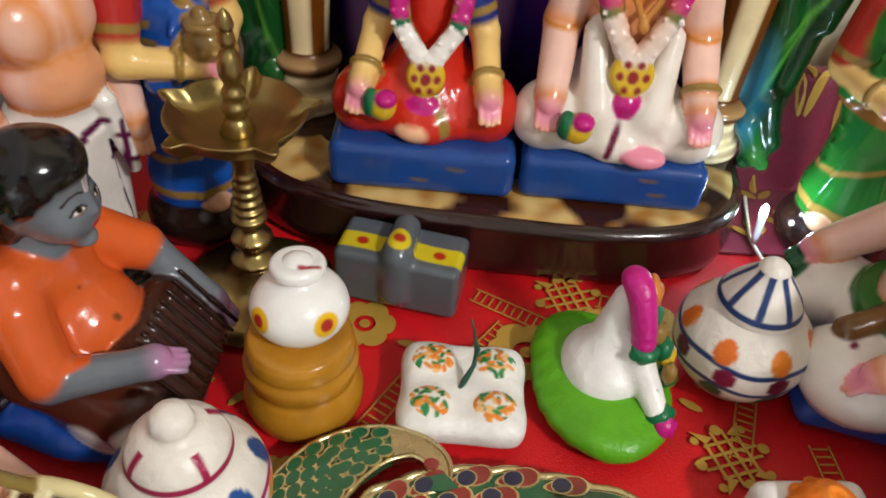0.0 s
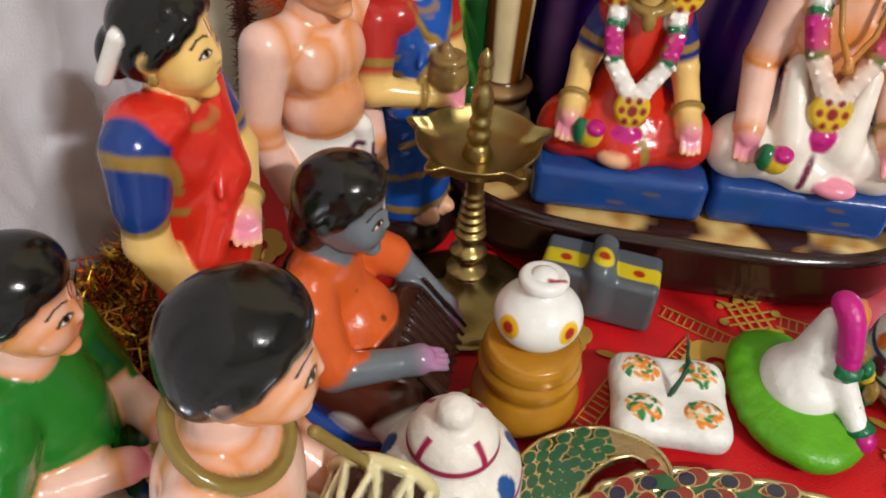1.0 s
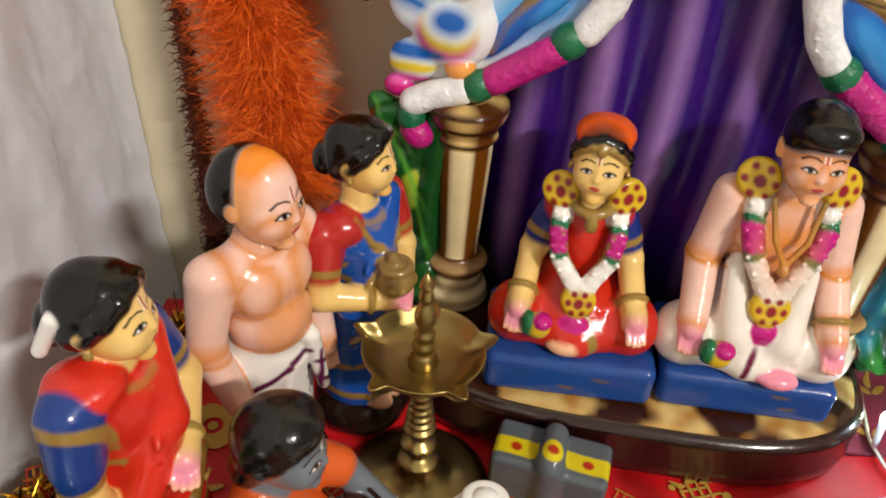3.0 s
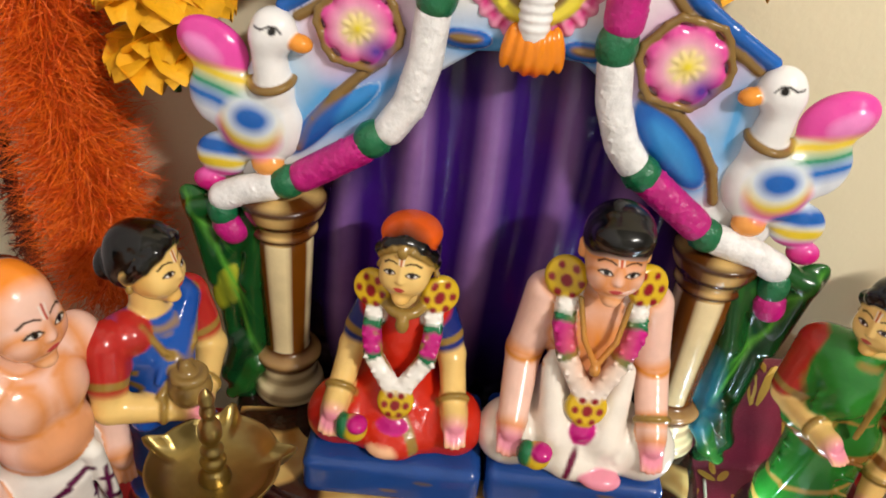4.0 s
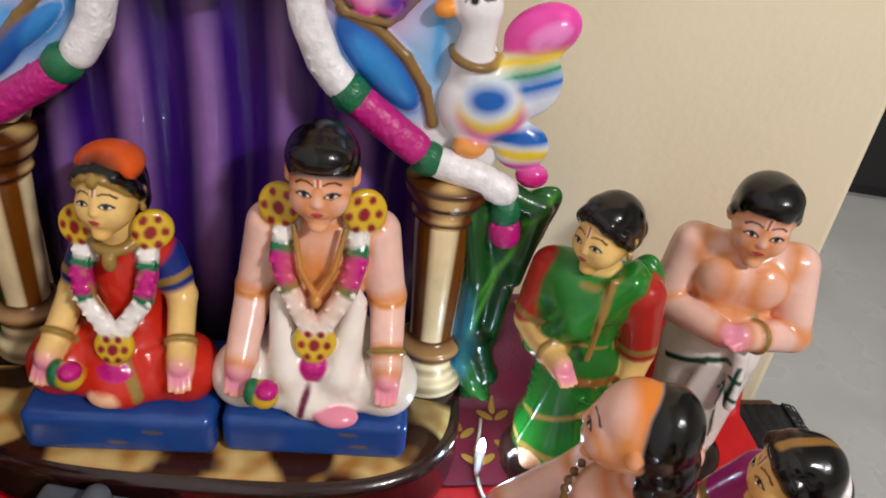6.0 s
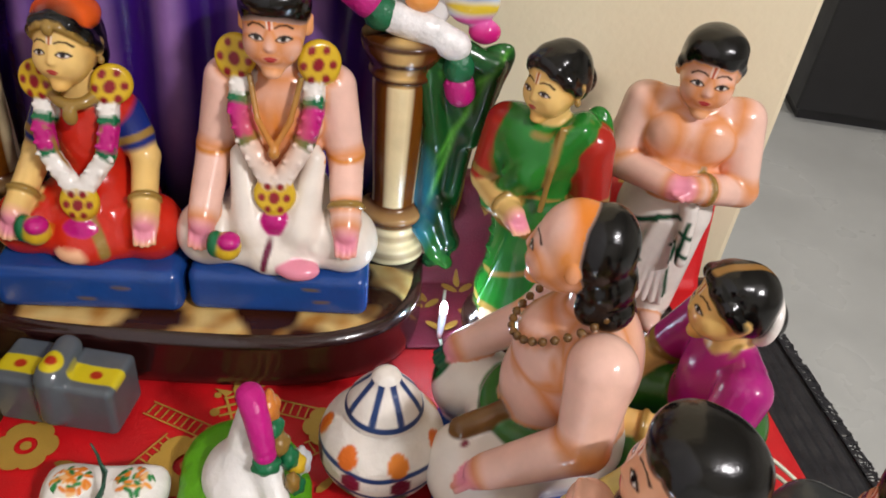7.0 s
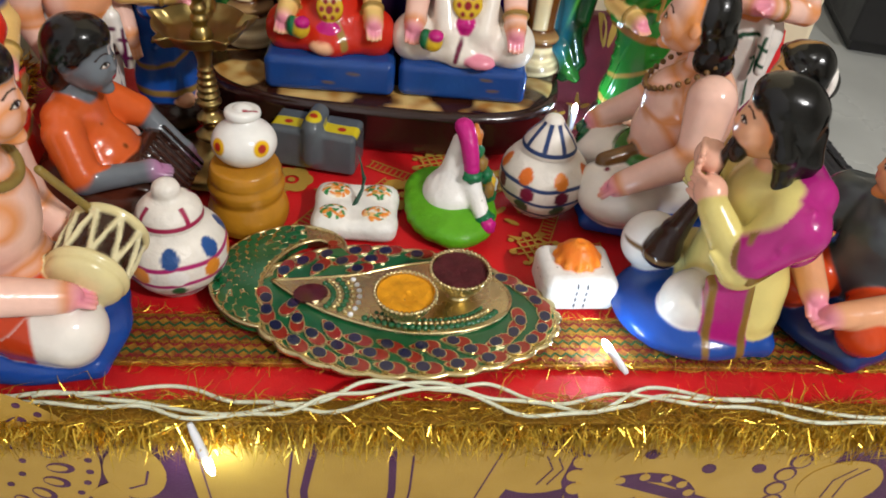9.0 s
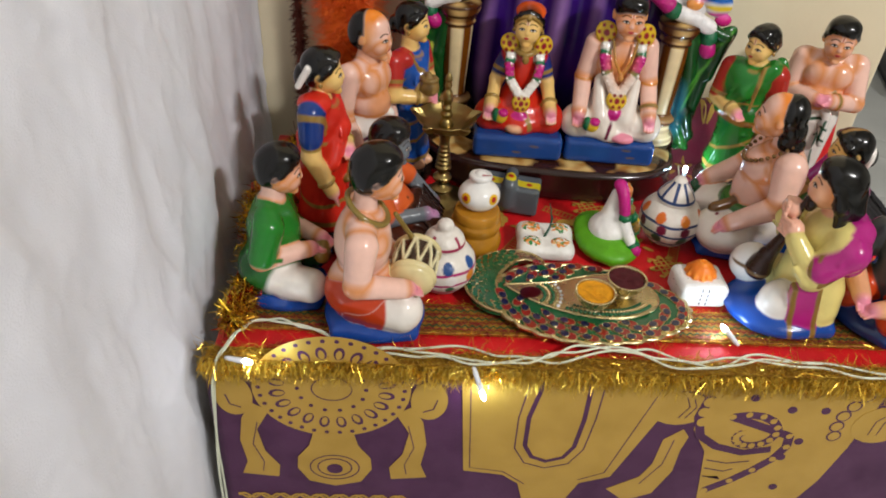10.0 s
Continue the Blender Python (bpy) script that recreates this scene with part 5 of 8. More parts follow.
def throne_woman():
    red = "CB2A18"
    z = 0.012
    P = legs(red, z, 0.036)
    t, zn = torso(z, OCHRE, red, 0.071, 0.0195, 0.017)
    P += t
    P += [E((0, -0.003, z + 0.006), (0.030, 0.026, 0.020), red, k=0.010), E((-0.036, -0.016, z + 0.003), (0.0165, 0.0180, 0.0165), red, k=0.006), E((0.036, -0.016, z + 0.003), (0.0165, 0.0180, 0.0165), red, k=0.006)]
    A = []
    for s in (-1, 1):
        p, a = arm((s * 0.0205, 0.008, z + 0.056), (s * 0.0300, 0.002, z + 0.034), (s * 0.0345, -0.024, z + 0.018), OCHRE, ("1B2F7A", GOLDP), (0.0082, 0.0078, 0.0068), GOLDP, cover=0.50)
        P += p
        A += a
    P += [E((-0.004, -0.034, z - 0.004), (0.011, 0.007, 0.005), "F0B890", k=0.002)]
    A += [(C((-0.015, -0.014, z + 0.058), (0, -0.022, z + 0.026), 0.0016, 0.0014, GOLDP), 0.0006), (C((0.015, -0.014, z + 0.058), (0, -0.022, z + 0.026), 0.0016, 0.0014, GOLDP), 0.0006)]
    A += [(C((0.006, -0.028, z + 0.016), (0.016, -0.040, z - 0.010), 0.0030, 0.0030, GOLDP), 0.0007, red), (C((-0.028, -0.022, z + 0.018), (-0.006, -0.030, z + 0.016), 0.0024, 0.0024, GOLDP), 0.0007, red)]
    for q in range(5):
        P.append(C((0.014 + 0.004 * q, -0.022 + 0.002 * q, z + 0.014), (0.022 + 0.004 * q, -0.030 + 0.003 * q, z - 0.006), 0.0014, 0.0012, red, 0.003))
    P += [TO((0, -0.003, zn + 0.002), 0.0105, 0.003, GOLDP, (20, 0, 0), 0.001), E((0, -0.0155, zn - 0.006), (0.004, 0.003, 0.005), GOLDP, k=0.001)]
    garland_paint(A, P, zn - 0.002, -0.006, 0.0165, 0.041)
    pompom(P, (-0.022, -0.036, z + 0.010))
    P, A = squeeze(P, 0.90, 1.0), squeeze_paint(A, 0.90, 1.0)
    hp, ha = head((0, -0.002, zn + 0.026), OCHRE, style="crown", yaw=-8, nod=0, s=0.86, warm="E2AE58", stud=GOLDP)
    return doll("seated_doll", [(P, A, BODY), (hp, ha, FACE)], (0.006, 0.362), -4, "doll of a seated woman in red with a flower garland", None, 0.062)


def throne_man():
    cl = "EDE4D8"
    z = 0.013
    P = legs(cl, z, 0.040)
    t, zn = torso(z, PINK, None, 0.094, 0.025, 0.019)
    P += t
    P += [E((0, -0.004, z + 0.006), (0.032, 0.027, 0.022), cl, k=0.010), E((-0.039, -0.018, z + 0.003), (0.0175, 0.0185, 0.0175), cl, k=0.006), E((0.039, -0.018, z + 0.003), (0.0175, 0.0185, 0.0175), cl, k=0.006)]
    P += [E((0, 0.0, z + 0.014), (0.029, 0.024, 0.024), cl, k=0.006), C((-0.020, -0.010, z + 0.046), (-0.014, -0.026, z + 0.012), 0.006, 0.010, cl, 0.006), C((0.020, -0.010, z + 0.046), (0.014, -0.026, z + 0.012), 0.006, 0.010, cl, 0.006)]
    for q in range(5):
        P.append(C((-0.014 + 0.007 * q, -0.024, z + 0.022), (-0.022 + 0.011 * q, -0.0325, z + 0.004), 0.0014, 0.0010, cl, 0.003))
    A = [(C((0.0, -0.032, z + 0.018), (-0.007, -0.042, z - 0.012), 0.0022, 0.0018, "6A1038"), 0.0006, cl), (E((0, -0.014, z + 0.062), (0.010, 0.012, 0.020), ORANGE_LINE), 0.012)]
    for s in (-1, 1):
        p, a = arm((s * 0.0285, 0.006, z + 0.080), (s * 0.0365, 0.001, z + 0.044), (s * 0.0390, -0.026, z + 0.020), PINK, None, (0.0120, 0.0098, 0.0082), GOLDP if s > 0 else None)
        P += p
        A += a
        A.append((D((s * 0.0335, 0.003, z + 0.046), 0.018, 0.0010, 0.0005, "D8862E"), 0.0008))
    P += [E((0.014, -0.038, z - 0.005), (0.012, 0.007, 0.005), PALM, k=0.002), C((-0.0130, -0.011, zn - 0.004), (-0.0085, -0.0195, zn - 0.022), 0.0016, 0.0016, GOLDP, 0.0008), C((-0.0085, -0.0195, zn - 0.022), (0, -0.0225, zn - 0.036), 0.0016, 0.0018, GOLDP, 0.0008), C((0.0130, -0.011, zn - 0.004), (0.0085, -0.0195, zn - 0.022), 0.0016, 0.0016, GOLDP, 0.0008), C((0.0085, -0.0195, zn - 0.022), (0, -0.0225, zn - 0.036), 0.0016, 0.0018, GOLDP, 0.0008), E((0, -0.0235, zn - 0.038), (0.0032, 0.003, 0.0034), GOLDP, k=0.001)]
    garland_paint(A, P, zn - 0.006, -0.006, 0.0185, 0.049, 1.08, 0.8)
    pompom(P, (-0.024, -0.041, z + 0.010))
    P, A = squeeze(P, 0.93, 1.0), squeeze_paint(A, 0.93, 1.0)
    hp, ha = head((0, -0.007, zn + 0.022), PINK, style="tall", nod=6, s=0.93, mark="C23A2A", warm="E8A468")
    for s in (-1, 1):
        hp.append(C((s * 0.0152, -0.004, zn + 0.019), (s * 0.0160, -0.003, zn + 0.0245), 0.0022, 0.0014, PINK, 0.0015))
    return doll("seated_doll", [(P, A, BODY), (hp, ha, FACE)], (0.104, 0.354), -5, "doll of a seated man in white with a flower garland", SKINLINE, 0.062)


throne_woman()
throne_man()


# musicians and guests sitting on painted bases
def side_arms(P, A, arms, skin, sleeve, r, bangle=None, tint=None, palm=True):
    for q in arms:
        p, a = arm(*q, skin, sleeve, r, bangle, palm)
        P += p
        A += [((x[0][:3] + (lin(tint),) + x[0][4:]), *x[1:]) if tint and x[0][0] == "E" else x for x in a]


def grey_boy():
    shirt = "D9602A"
    P, z = kneel(BLUEP, "5A2A1C", "5A2A1C", "EDE8E0", (0.036, 0.040, 0.008), 0.030, 0.015)
    t, zn = torso(z, GREY, shirt, 0.064, 0.021, 0.017)
    P += t
    A = []
    side_arms(P, A, (((-0.024, 0.004, z + 0.047), (-0.034, -0.008, z + 0.024), (-0.022, -0.036, z + 0.026)), ((0.024, 0.004, z + 0.047), (0.034, -0.016, z + 0.032), (0.033, -0.038, z + 0.010))), GREY, (shirt, shirt), (0.010, 0.008, 0.0065), tint="B57FA8")
    P += [E((0, -0.006, z + 0.016), (0.0235, 0.0215, 0.0260), shirt, k=0.006), E((-0.022, -0.020, z - 0.008), (0.0140, 0.0190, 0.0160), WHITE, k=0.003)]
    P += [B((0.004, -0.033, z + 0.006), (0.027, 0.022, 0.0120), 0.010, "3A1E16", (50, 0, 4), 0.002), E((-0.030, -0.036, z - 0.006), (0.012, 0.012, 0.013), WHITE, k=0.003)]
    for i in range(9):
        P.append(C((-0.020 + 0.006 * i, -0.0320, z + 0.0270), (-0.020 + 0.006 * i, -0.0535, z + 0.0010), 0.0011, 0.0011, "2A140E", 0.001))
    for i in range(3):
        A.append((E((-0.006, -0.018, z + 0.018 + 0.014 * i), (0.0016, 0.009, 0.0016), "7A3A10"), 0.0005))
    hp, ha = head((0, -0.004, zn + 0.022), GREY, hair="0E0C0C", yaw=2, nod=8, style="nape", mark="C9B8B8", s=0.92)
    return doll("seated_doll", [(P, A, BODY), (hp, ha, FACE)], (-0.131, 0.212), 82, "doll of a grey-skinned boy in an orange shirt with a drum")


def drum_man():
    P, z = kneel(BLUEP, "C7411C", "EDE6DC", "EDE6DC", (0.036, 0.041, 0.010), 0.027, 0.0185)
    t, zn = torso(z, PINK, None, 0.090, 0.026, 0.023)
    P += t
    P += [E((-0.008, 0.004, z + 0.010), (0.028, 0.031, 0.020), "C7411C", k=0.004)]
    A = [(C((-0.034, 0.012, z - 0.010), (-0.030, -0.022, z + 0.006), 0.003, 0.003, GOLDP), 0.0008)]
    side_arms(P, A, (((-0.031, 0.006, z + 0.070), (-0.038, 0.010, z + 0.036), (-0.028, -0.026, z + 0.026)), ((0.031, 0.006, z + 0.070), (0.037, 0.002, z + 0.032), (0.026, -0.026, z + 0.014))), PINK, None, (0.0132, 0.0105, 0.0085))
    n0, n1 = Vector((-0.010, -0.034, z + 0.020)), Vector((0.022, -0.040, z + 0.026))
    ax_ = (n1 - n0).normalized()
    up_ = ax_.orthogonal().normalized()
    sd_ = ax_.cross(up_)
    P += [D(tuple((n0 + n1) / 2), 0.0178, (n1 - n0).length / 2, 0.002, "33190F", tuple(math.degrees(v) for v in ax_.to_track_quat("Z", "Y").to_euler()), 0.001), E(tuple(n0), (0.0192, 0.0192, 0.0085), "DED09A", tuple(math.degrees(v) for v in ax_.to_track_quat("Z", "Y").to_euler()), 0.0008)]
    for q_ in (n0 + ax_ * 0.004, n1):
        P.append(TO(tuple(q_), 0.0184, 0.0024, "DED09A", tuple(math.degrees(v) for v in ax_.to_track_quat("Z", "Y").to_euler()), 0.0008))
    for i in range(18):
        a0, a1 = 2 * math.pi * i / 18, 2 * math.pi * (i + 1) / 18
        e0, e1 = (n0 + ax_ * 0.005, n1) if i % 2 else (n1, n0 + ax_ * 0.005)
        p0, p1 = e0 + 0.0182 * (up_ * math.cos(a0) + sd_ * math.sin(a0)), e1 + 0.0182 * (up_ * math.cos(a1) + sd_ * math.sin(a1))
        pm = (p0 + p1) / 2
        pm += (pm - (n0 + n1) / 2).normalized() * 0.0012
        P += [C(tuple(p0), tuple(pm), 0.0012, 0.0012, "E6DCB0", 0.0004), C(tuple(pm), tuple(p1), 0.0012, 0.0012, "E6DCB0", 0.0004)]
    P += [TO((0, 0.002, zn - 0.004), 0.0190, 0.0024, "8A7438", (34, 0, 0), 0.001), C((0.008, -0.020, zn - 0.016), (0.018, -0.034, z + 0.044), 0.0022, 0.0022, "8A7438", 0.001)]
    A += [(E((-0.030, 0.012, z + 0.004), (0.036, 0.026, 0.040), "C7411C"), 0.0010, "EDE6DC"), (C((-0.045, -0.016, z + 0.012), (-0.040, -0.006, z - 0.016), 0.0022, 0.0022, GOLDP), 0.0006, "EDE6DC")]
    hp, ha = head((0, -0.006, zn + 0.027), PINK, yaw=10, nod=8, s=1.0, style="short", warm="E8944A")
    return doll("seated_doll", [(P, A, BODY), (hp, ha, FACE)], (-0.139, 0.102), 92, "doll of a bare-chested drummer with orange dhoti on a blue base", SKINLINE)


def green_boy():
    P, z = kneel(BLUEP, "1C5E22", "E9E4DA", "1C5E22", (0.027, 0.033, 0.010), 0.026, 0.0145)
    t, zn = torso(z, PINK, "1F7A26", 0.076, 0.023, 0.020)
    P += t
    A = []
    side_arms(P, A, (((-0.025, 0.005, z + 0.058), (-0.031, 0.012, z + 0.030), (-0.012, -0.020, z + 0.028)), ((0.025, 0.005, z + 0.058), (0.032, 0.0, z + 0.026), (0.012, -0.028, z + 0.026))), PINK, ("1F7A26", "1F7A26"), (0.0112, 0.009, 0.0072))
    P += [C((0, 0.006, z - 0.006), (0, 0.006, z + 0.040), 0.0225, 0.0215, "1F7A26", 0.006), E((0.0, -0.034, z + 0.018), (0.011, 0.008, 0.011), "8A6A2A", k=0.002)]
    hp, ha = head((0, -0.003, zn + 0.023), PINK, yaw=8, nod=10, s=0.90, warm="E8944A")
    return doll("seated_doll", [(P, A, BODY), (hp, ha, FACE)], (-0.216, 0.130), 90, "doll of a boy in a green shirt on a blue base", SKINLINE)


def priest():
    cl = "EDE6DC"
    P, z = kneel(BLUEP, cl, cl, cl, (0.044, 0.054, 0.009), 0.042, 0.0180, 1)
    t, zn = torso(z, PINK, None, 0.088, 0.027, 0.024)
    P += t
    P += [E((0, -0.004, z + 0.006), (0.034, 0.036, 0.018), cl, k=0.006), E((0, -0.006, z + 0.036), (0.0235, 0.0225, 0.027), PINK, k=0.010), E((0, -0.004, z + 0.062), (0.0250, 0.0215, 0.016), PINK, k=0.008), E((0, 0.016, z + 0.050), (0.024, 0.018, 0.034), PINK, k=0.010),
          E((-0.030, -0.036, z + 0.002), (0.018, 0.022, 0.0165), cl, k=0.006), E((0.034, -0.030, z - 0.004), (0.0180, 0.0260, 0.0155), cl, k=0.006)]
    A = []
    side_arms(P, A, (((-0.033, 0.008, z + 0.078), (-0.040, -0.010, z + 0.040), (-0.032, -0.044, z + 0.022)), ((0.032, 0.008, z + 0.078), (0.043, 0.006, z + 0.042), (0.042, -0.030, z + 0.018))), PINK, None, (0.0148, 0.0118, 0.0086))
    for i in range(30):
        a = 2 * math.pi * i / 30
        P.append(E((0.0205 * math.sin(a), -0.004 - 0.0235 * math.cos(a), zn - 0.004 - 0.0165 * math.cos(a)), (0.0021, 0.0021, 0.0021), "6E4E26", k=0.0008))
    P += [TO((0, -0.004, z + 0.020), 0.0262, 0.0062, "2C6A24", (8, 0, 0), 0.002), C((0.020, -0.044, z + 0.018), (0.010, -0.022, z + 0.024), 0.0058, 0.0052, "6A4A26", 0.002)]
    A += [(C((0.03, -0.050, z + 0.002), (0.026, -0.034, z + 0.030), 0.0016, 0.0016, "7A1436"), 0.0006), (E((-0.03, -0.056, z + 0.008), (0.011, 0.012, 0.011), "1B5A30"), 0.0008), (C((0.014, -0.026, z + 0.070), (0.022, -0.026, z + 0.034), 0.0009, 0.0009, "F6DCCC"), 0.0006)]
    for c, d in (((0.004, -0.027, z + 0.052), (0.020, -0.022, z + 0.048)), ((0.020, -0.022, z + 0.048), (0.026, -0.010, z + 0.058)), ((0.020, -0.016, z + 0.082), (0.026, -0.006, z + 0.060))):
        A.append((C(c, d, 0.0012, 0.0012, ORANGE_LINE), 0.0022, PINK))
    hp, ha = head((0, -0.008, zn + 0.026), PINK, yaw=-18, nod=0, s=1.0, style="half", warm="E8944A")
    ha = [(E((0, -0.002, zn + 0.046), (0.026, 0.013, 0.020), "E8862E"), 0.005, PINK), (E((0, -0.024, zn + 0.040), (0.02, 0.010, 0.010), PINK), 0.004, PINK)] + ha
    return doll("seated_doll", [(P, A, BODY), (hp, ha, FACE)], (0.238, 0.238), -100, "doll of a long-haired priest with bare chest on a blue base", SKINLINE)


def bearded_man():
    robe, skin, shawl = "E0D080", "EDB08A", "B3247E"
    P, z = kneel(BLUEP, robe, robe, robe, (0.040, 0.041, 0.010), 0.010, 0.0150, 1)
    zn = z + 0.084
    P += [C((0, 0.006, z - 0.010), (0, 0.008, z + 0.050), 0.0290, 0.0245, robe, 0.006), E((0, 0.010, z + 0.060), (0.0275, 0.023, 0.024), robe, k=0.006), C((-0.021, 0.010, z + 0.070), (0.021, 0.010, z + 0.070), 0.0120, 0.0120, robe, 0.006),
          C((0, 0.008, z + 0.070), (0, 0.004, zn + 0.012), 0.0115, 0.0105, skin, 0.004)]
    P += [E((0.004, -0.014, 0.009), (0.0420, 0.0460, 0.0150), BLUEP, k=0.004)]
    # knees under the white dhoti
    P += [E((0.019, -0.020, z - 0.006), (0.0165, 0.0175, 0.0220), "E4DDD2", k=0.003), E((-0.026, -0.036, z + 0.002), (0.0165, 0.0190, 0.0195), "E8E6E2", k=0.004), E((0.004, 0.014, z - 0.010), (0.031, 0.024, 0.022), robe, k=0.005)]
    for s in (-1, 1):
        P += [C((s * 0.029, 0.008, z + 0.066), (s * 0.034, -0.008, z + 0.036), 0.0125, 0.0120, robe, 0.004), C((s * 0.034, -0.008, z + 0.036), (s * 0.017, -0.025, z + 0.060), 0.0115, 0.0085, robe, 0.003),
              E((s * 0.008, -0.0265, z + 0.071 - 0.006 * s), (0.0098, 0.0088, 0.0092), "F0B79E", k=0.002)]
        for q in range(4):
            P.append(C((s * 0.012, -0.0305, z + 0.078 - 0.006 * s - 0.0042 * q), (s * -0.001, -0.0345, z + 0.077 - 0.006 * s - 0.0042 * q), 0.0021, 0.0018, "F0B79E", 0.0008))
        for q in range(3):
            P.append(C((s * 0.043, -0.006 - 0.005 * q, z + 0.046 - 0.006 * q), (s * 0.034, -0.020 - 0.003 * q, z + 0.040 + 0.002 * q), 0.0014, 0.0014, robe, 0.003))
    # magenta shawl with pleats from the back over the near shoulder
    P += [C((-0.016, 0.024, z + 0.074), (0.018, 0.022, z + 0.074), 0.011, 0.012, shawl, 0.006), C((0.018, 0.020, z + 0.072), (0.034, 0.014, z + 0.064), 0.0125, 0.0140, shawl, 0.004), C((0.034, 0.014, z + 0.064), (0.036, -0.004, z + 0.046), 0.0140, 0.0125, shawl, 0.004), E((0.030, 0.018, z + 0.056), (0.0120, 0.0135, 0.0180), shawl, k=0.004)]
    for q in range(5):
        P.append(C((0.030 + 0.002 * q, 0.030 - 0.004 * q, z + 0.058 + 0.005 * q), (0.0465, -0.006 + 0.002 * q, z + 0.036 + 0.006 * q), 0.0014, 0.0014, shawl, 0.0025))
    # striped sash down the near side
    P += [B((0.0330, -0.004, z - 0.002), (0.0060, 0.0125, 0.0290), 0.003, shawl, (10, 0, 0), 0.002)]
    # wind instrument held to the mouth, its dark bell below the hands
    P += [C((0.0, -0.021, zn + 0.008), (-0.004, -0.026, z + 0.050), 0.0024, 0.0034, "2A140E", 0.001), C((-0.004, -0.026, z + 0.050), (-0.009, -0.031, z + 0.024), 0.0044, 0.0075, "2A1510", 0.002), C((-0.009, -0.032, z + 0.024), (-0.010, -0.034, z + 0.008), 0.0075, 0.0115, "2A1510", 0.002)]
    gold = "8A6A30"
    A = [(C((0.046, -0.016, z + 0.034), (0.048, 0.022, z + 0.044), 0.0040, 0.0044, gold), 0.0008, shawl), (C((0.034, -0.018, z + 0.056), (0.046, -0.016, z + 0.034), 0.0040, 0.0040, gold), 0.0008, shawl), (C((0.012, 0.006, z + 0.084), (0.040, -0.012, z + 0.058), 0.0026, 0.0026, gold), 0.0007, shawl),
         (B((0.0360, -0.0145, z - 0.002), (0.010, 0.0022, 0.0330), 0.001, gold, (10, 0, 0)), 0.0006), (B((0.0360, 0.0065, z - 0.002), (0.010, 0.0026, 0.0330), 0.001, gold, (10, 0, 0)), 0.0006), (B((0.033, 0.002, z - 0.028), (0.008, 0.016, 0.0020), 0.001, gold), 0.0006, shawl),
         (E((-0.010, -0.040, z + 0.006), (0.02, 0.02, 0.002), "6A5030"), 0.0008)]
    hp, ha = head((0, -0.003, zn + 0.022), skin, yaw=-14, nod=0, s=0.98, style="long", warm="E08A44")
    hp.append(E((0, -0.0175, zn + 0.004), (0.0070, 0.0052, 0.0080), "1C0F0A", k=0.002))
    return doll("seated_doll", [(P, A, BODY), (hp, ha, FACE)], (0.243, 0.130), -96, "doll of a bearded man in a yellow robe and magenta shawl", None)


def dark_shirt():
    P, z = kneel("14336E", "474F53", "D2481C", "D2481C", (0.036, 0.038, 0.010), 0.030, 0.016, 1)
    t, zn = torso(z, "E8A87E", "474F53", 0.062, 0.027, 0.024)
    P += t
    A = []
    side_arms(P, A, (((-0.03, 0.004, z + 0.048), (-0.040, -0.014, z + 0.022), (-0.006, -0.044, z + 0.012)), ((0.03, 0.006, z + 0.048), (0.041, -0.004, z + 0.020), (0.016, -0.044, z + 0.010))), "E8A87E", ("474F53", "474F53"), (0.0120, 0.0098, 0.008))
    hp, ha = head((0, -0.004, zn + 0.023), "E8A87E", yaw=-60, nod=4, s=0.95, style="nape", warm="E08A44")
    return doll("seated_doll", [(P, A, BODY), (hp, ha, FACE)], (0.328, 0.125), -58, "doll in a dark grey shirt sitting on a blue base", None)


def magenta_woman():
    P, z = kneel(BLUEP, "2C6A24", "2C6A24", "2C6A24", (0.036, 0.040, 0.010), 0.032, 0.015, 1)
    t, zn = torso(z, OCHRE, "B3247E", 0.056, 0.021, 0.018)
    P += t
    A = [(TO((0, -0.004, zn), 0.0125, 0.0020, GOLDP, (25, 0, 0)), 0.0008)]
    side_arms(P, A, (((-0.026, 0.004, z + 0.047), (-0.034, -0.008, z + 0.018), (-0.014, -0.042, z + 0.012)), ((0.026, 0.004, z + 0.047), (0.034, -0.006, z + 0.018), (0.014, -0.040, z + 0.012))), OCHRE, ("B3247E", GOLDP), (0.0108, 0.009, 0.0072), GOLDP)
    hp, ha = head((0, -0.003, zn + 0.022), OCHRE, yaw=-10, nod=6, s=0.90, style="ring", warm="E2AE58")
    ha.append((B((0, -0.004, zn + 0.047), (0.0022, 0.016, 0.008), 0.001, "9A7038"), 0.0006))
    return doll("seated_doll", [(P, A, BODY), (hp, ha, FACE)], (0.315, 0.243), -92, "doll of a woman in magenta with a white hair flower", None)


for make in (grey_boy, drum_man, green_boy, priest, bearded_man, dark_shirt, magenta_woman):
    make()


# ---------------------------------------------------------------- the throne with its arch
def colour_mesh(ob, fn):
    """Colour of each vertex by its own place: painted decoration, and the curtain's edge shade."""
    me = ob.data
    at = me.color_attributes.new("Col", "FLOAT_COLOR", "POINT")
    vals = []
    for v in me.vertices:
        vals += [*fn(v.co), 1.0]
    at.data.foreach_set("color", vals)
    return ob


def mixc(a, b, t):
    t = min(1, max(0, t))
    return tuple(x + (y - x) * t for x, y in zip(a, b))


CREAM, BROWN, GILT = lin("EAD6A6"), lin("6A3A0C"), lin("946826")
throne = thing("throne_arch", pose(0.055, 0.393, 0, 0, 0, -6.0), "painted plaster throne with arch, pillars, birds and purple curtain", "throne")


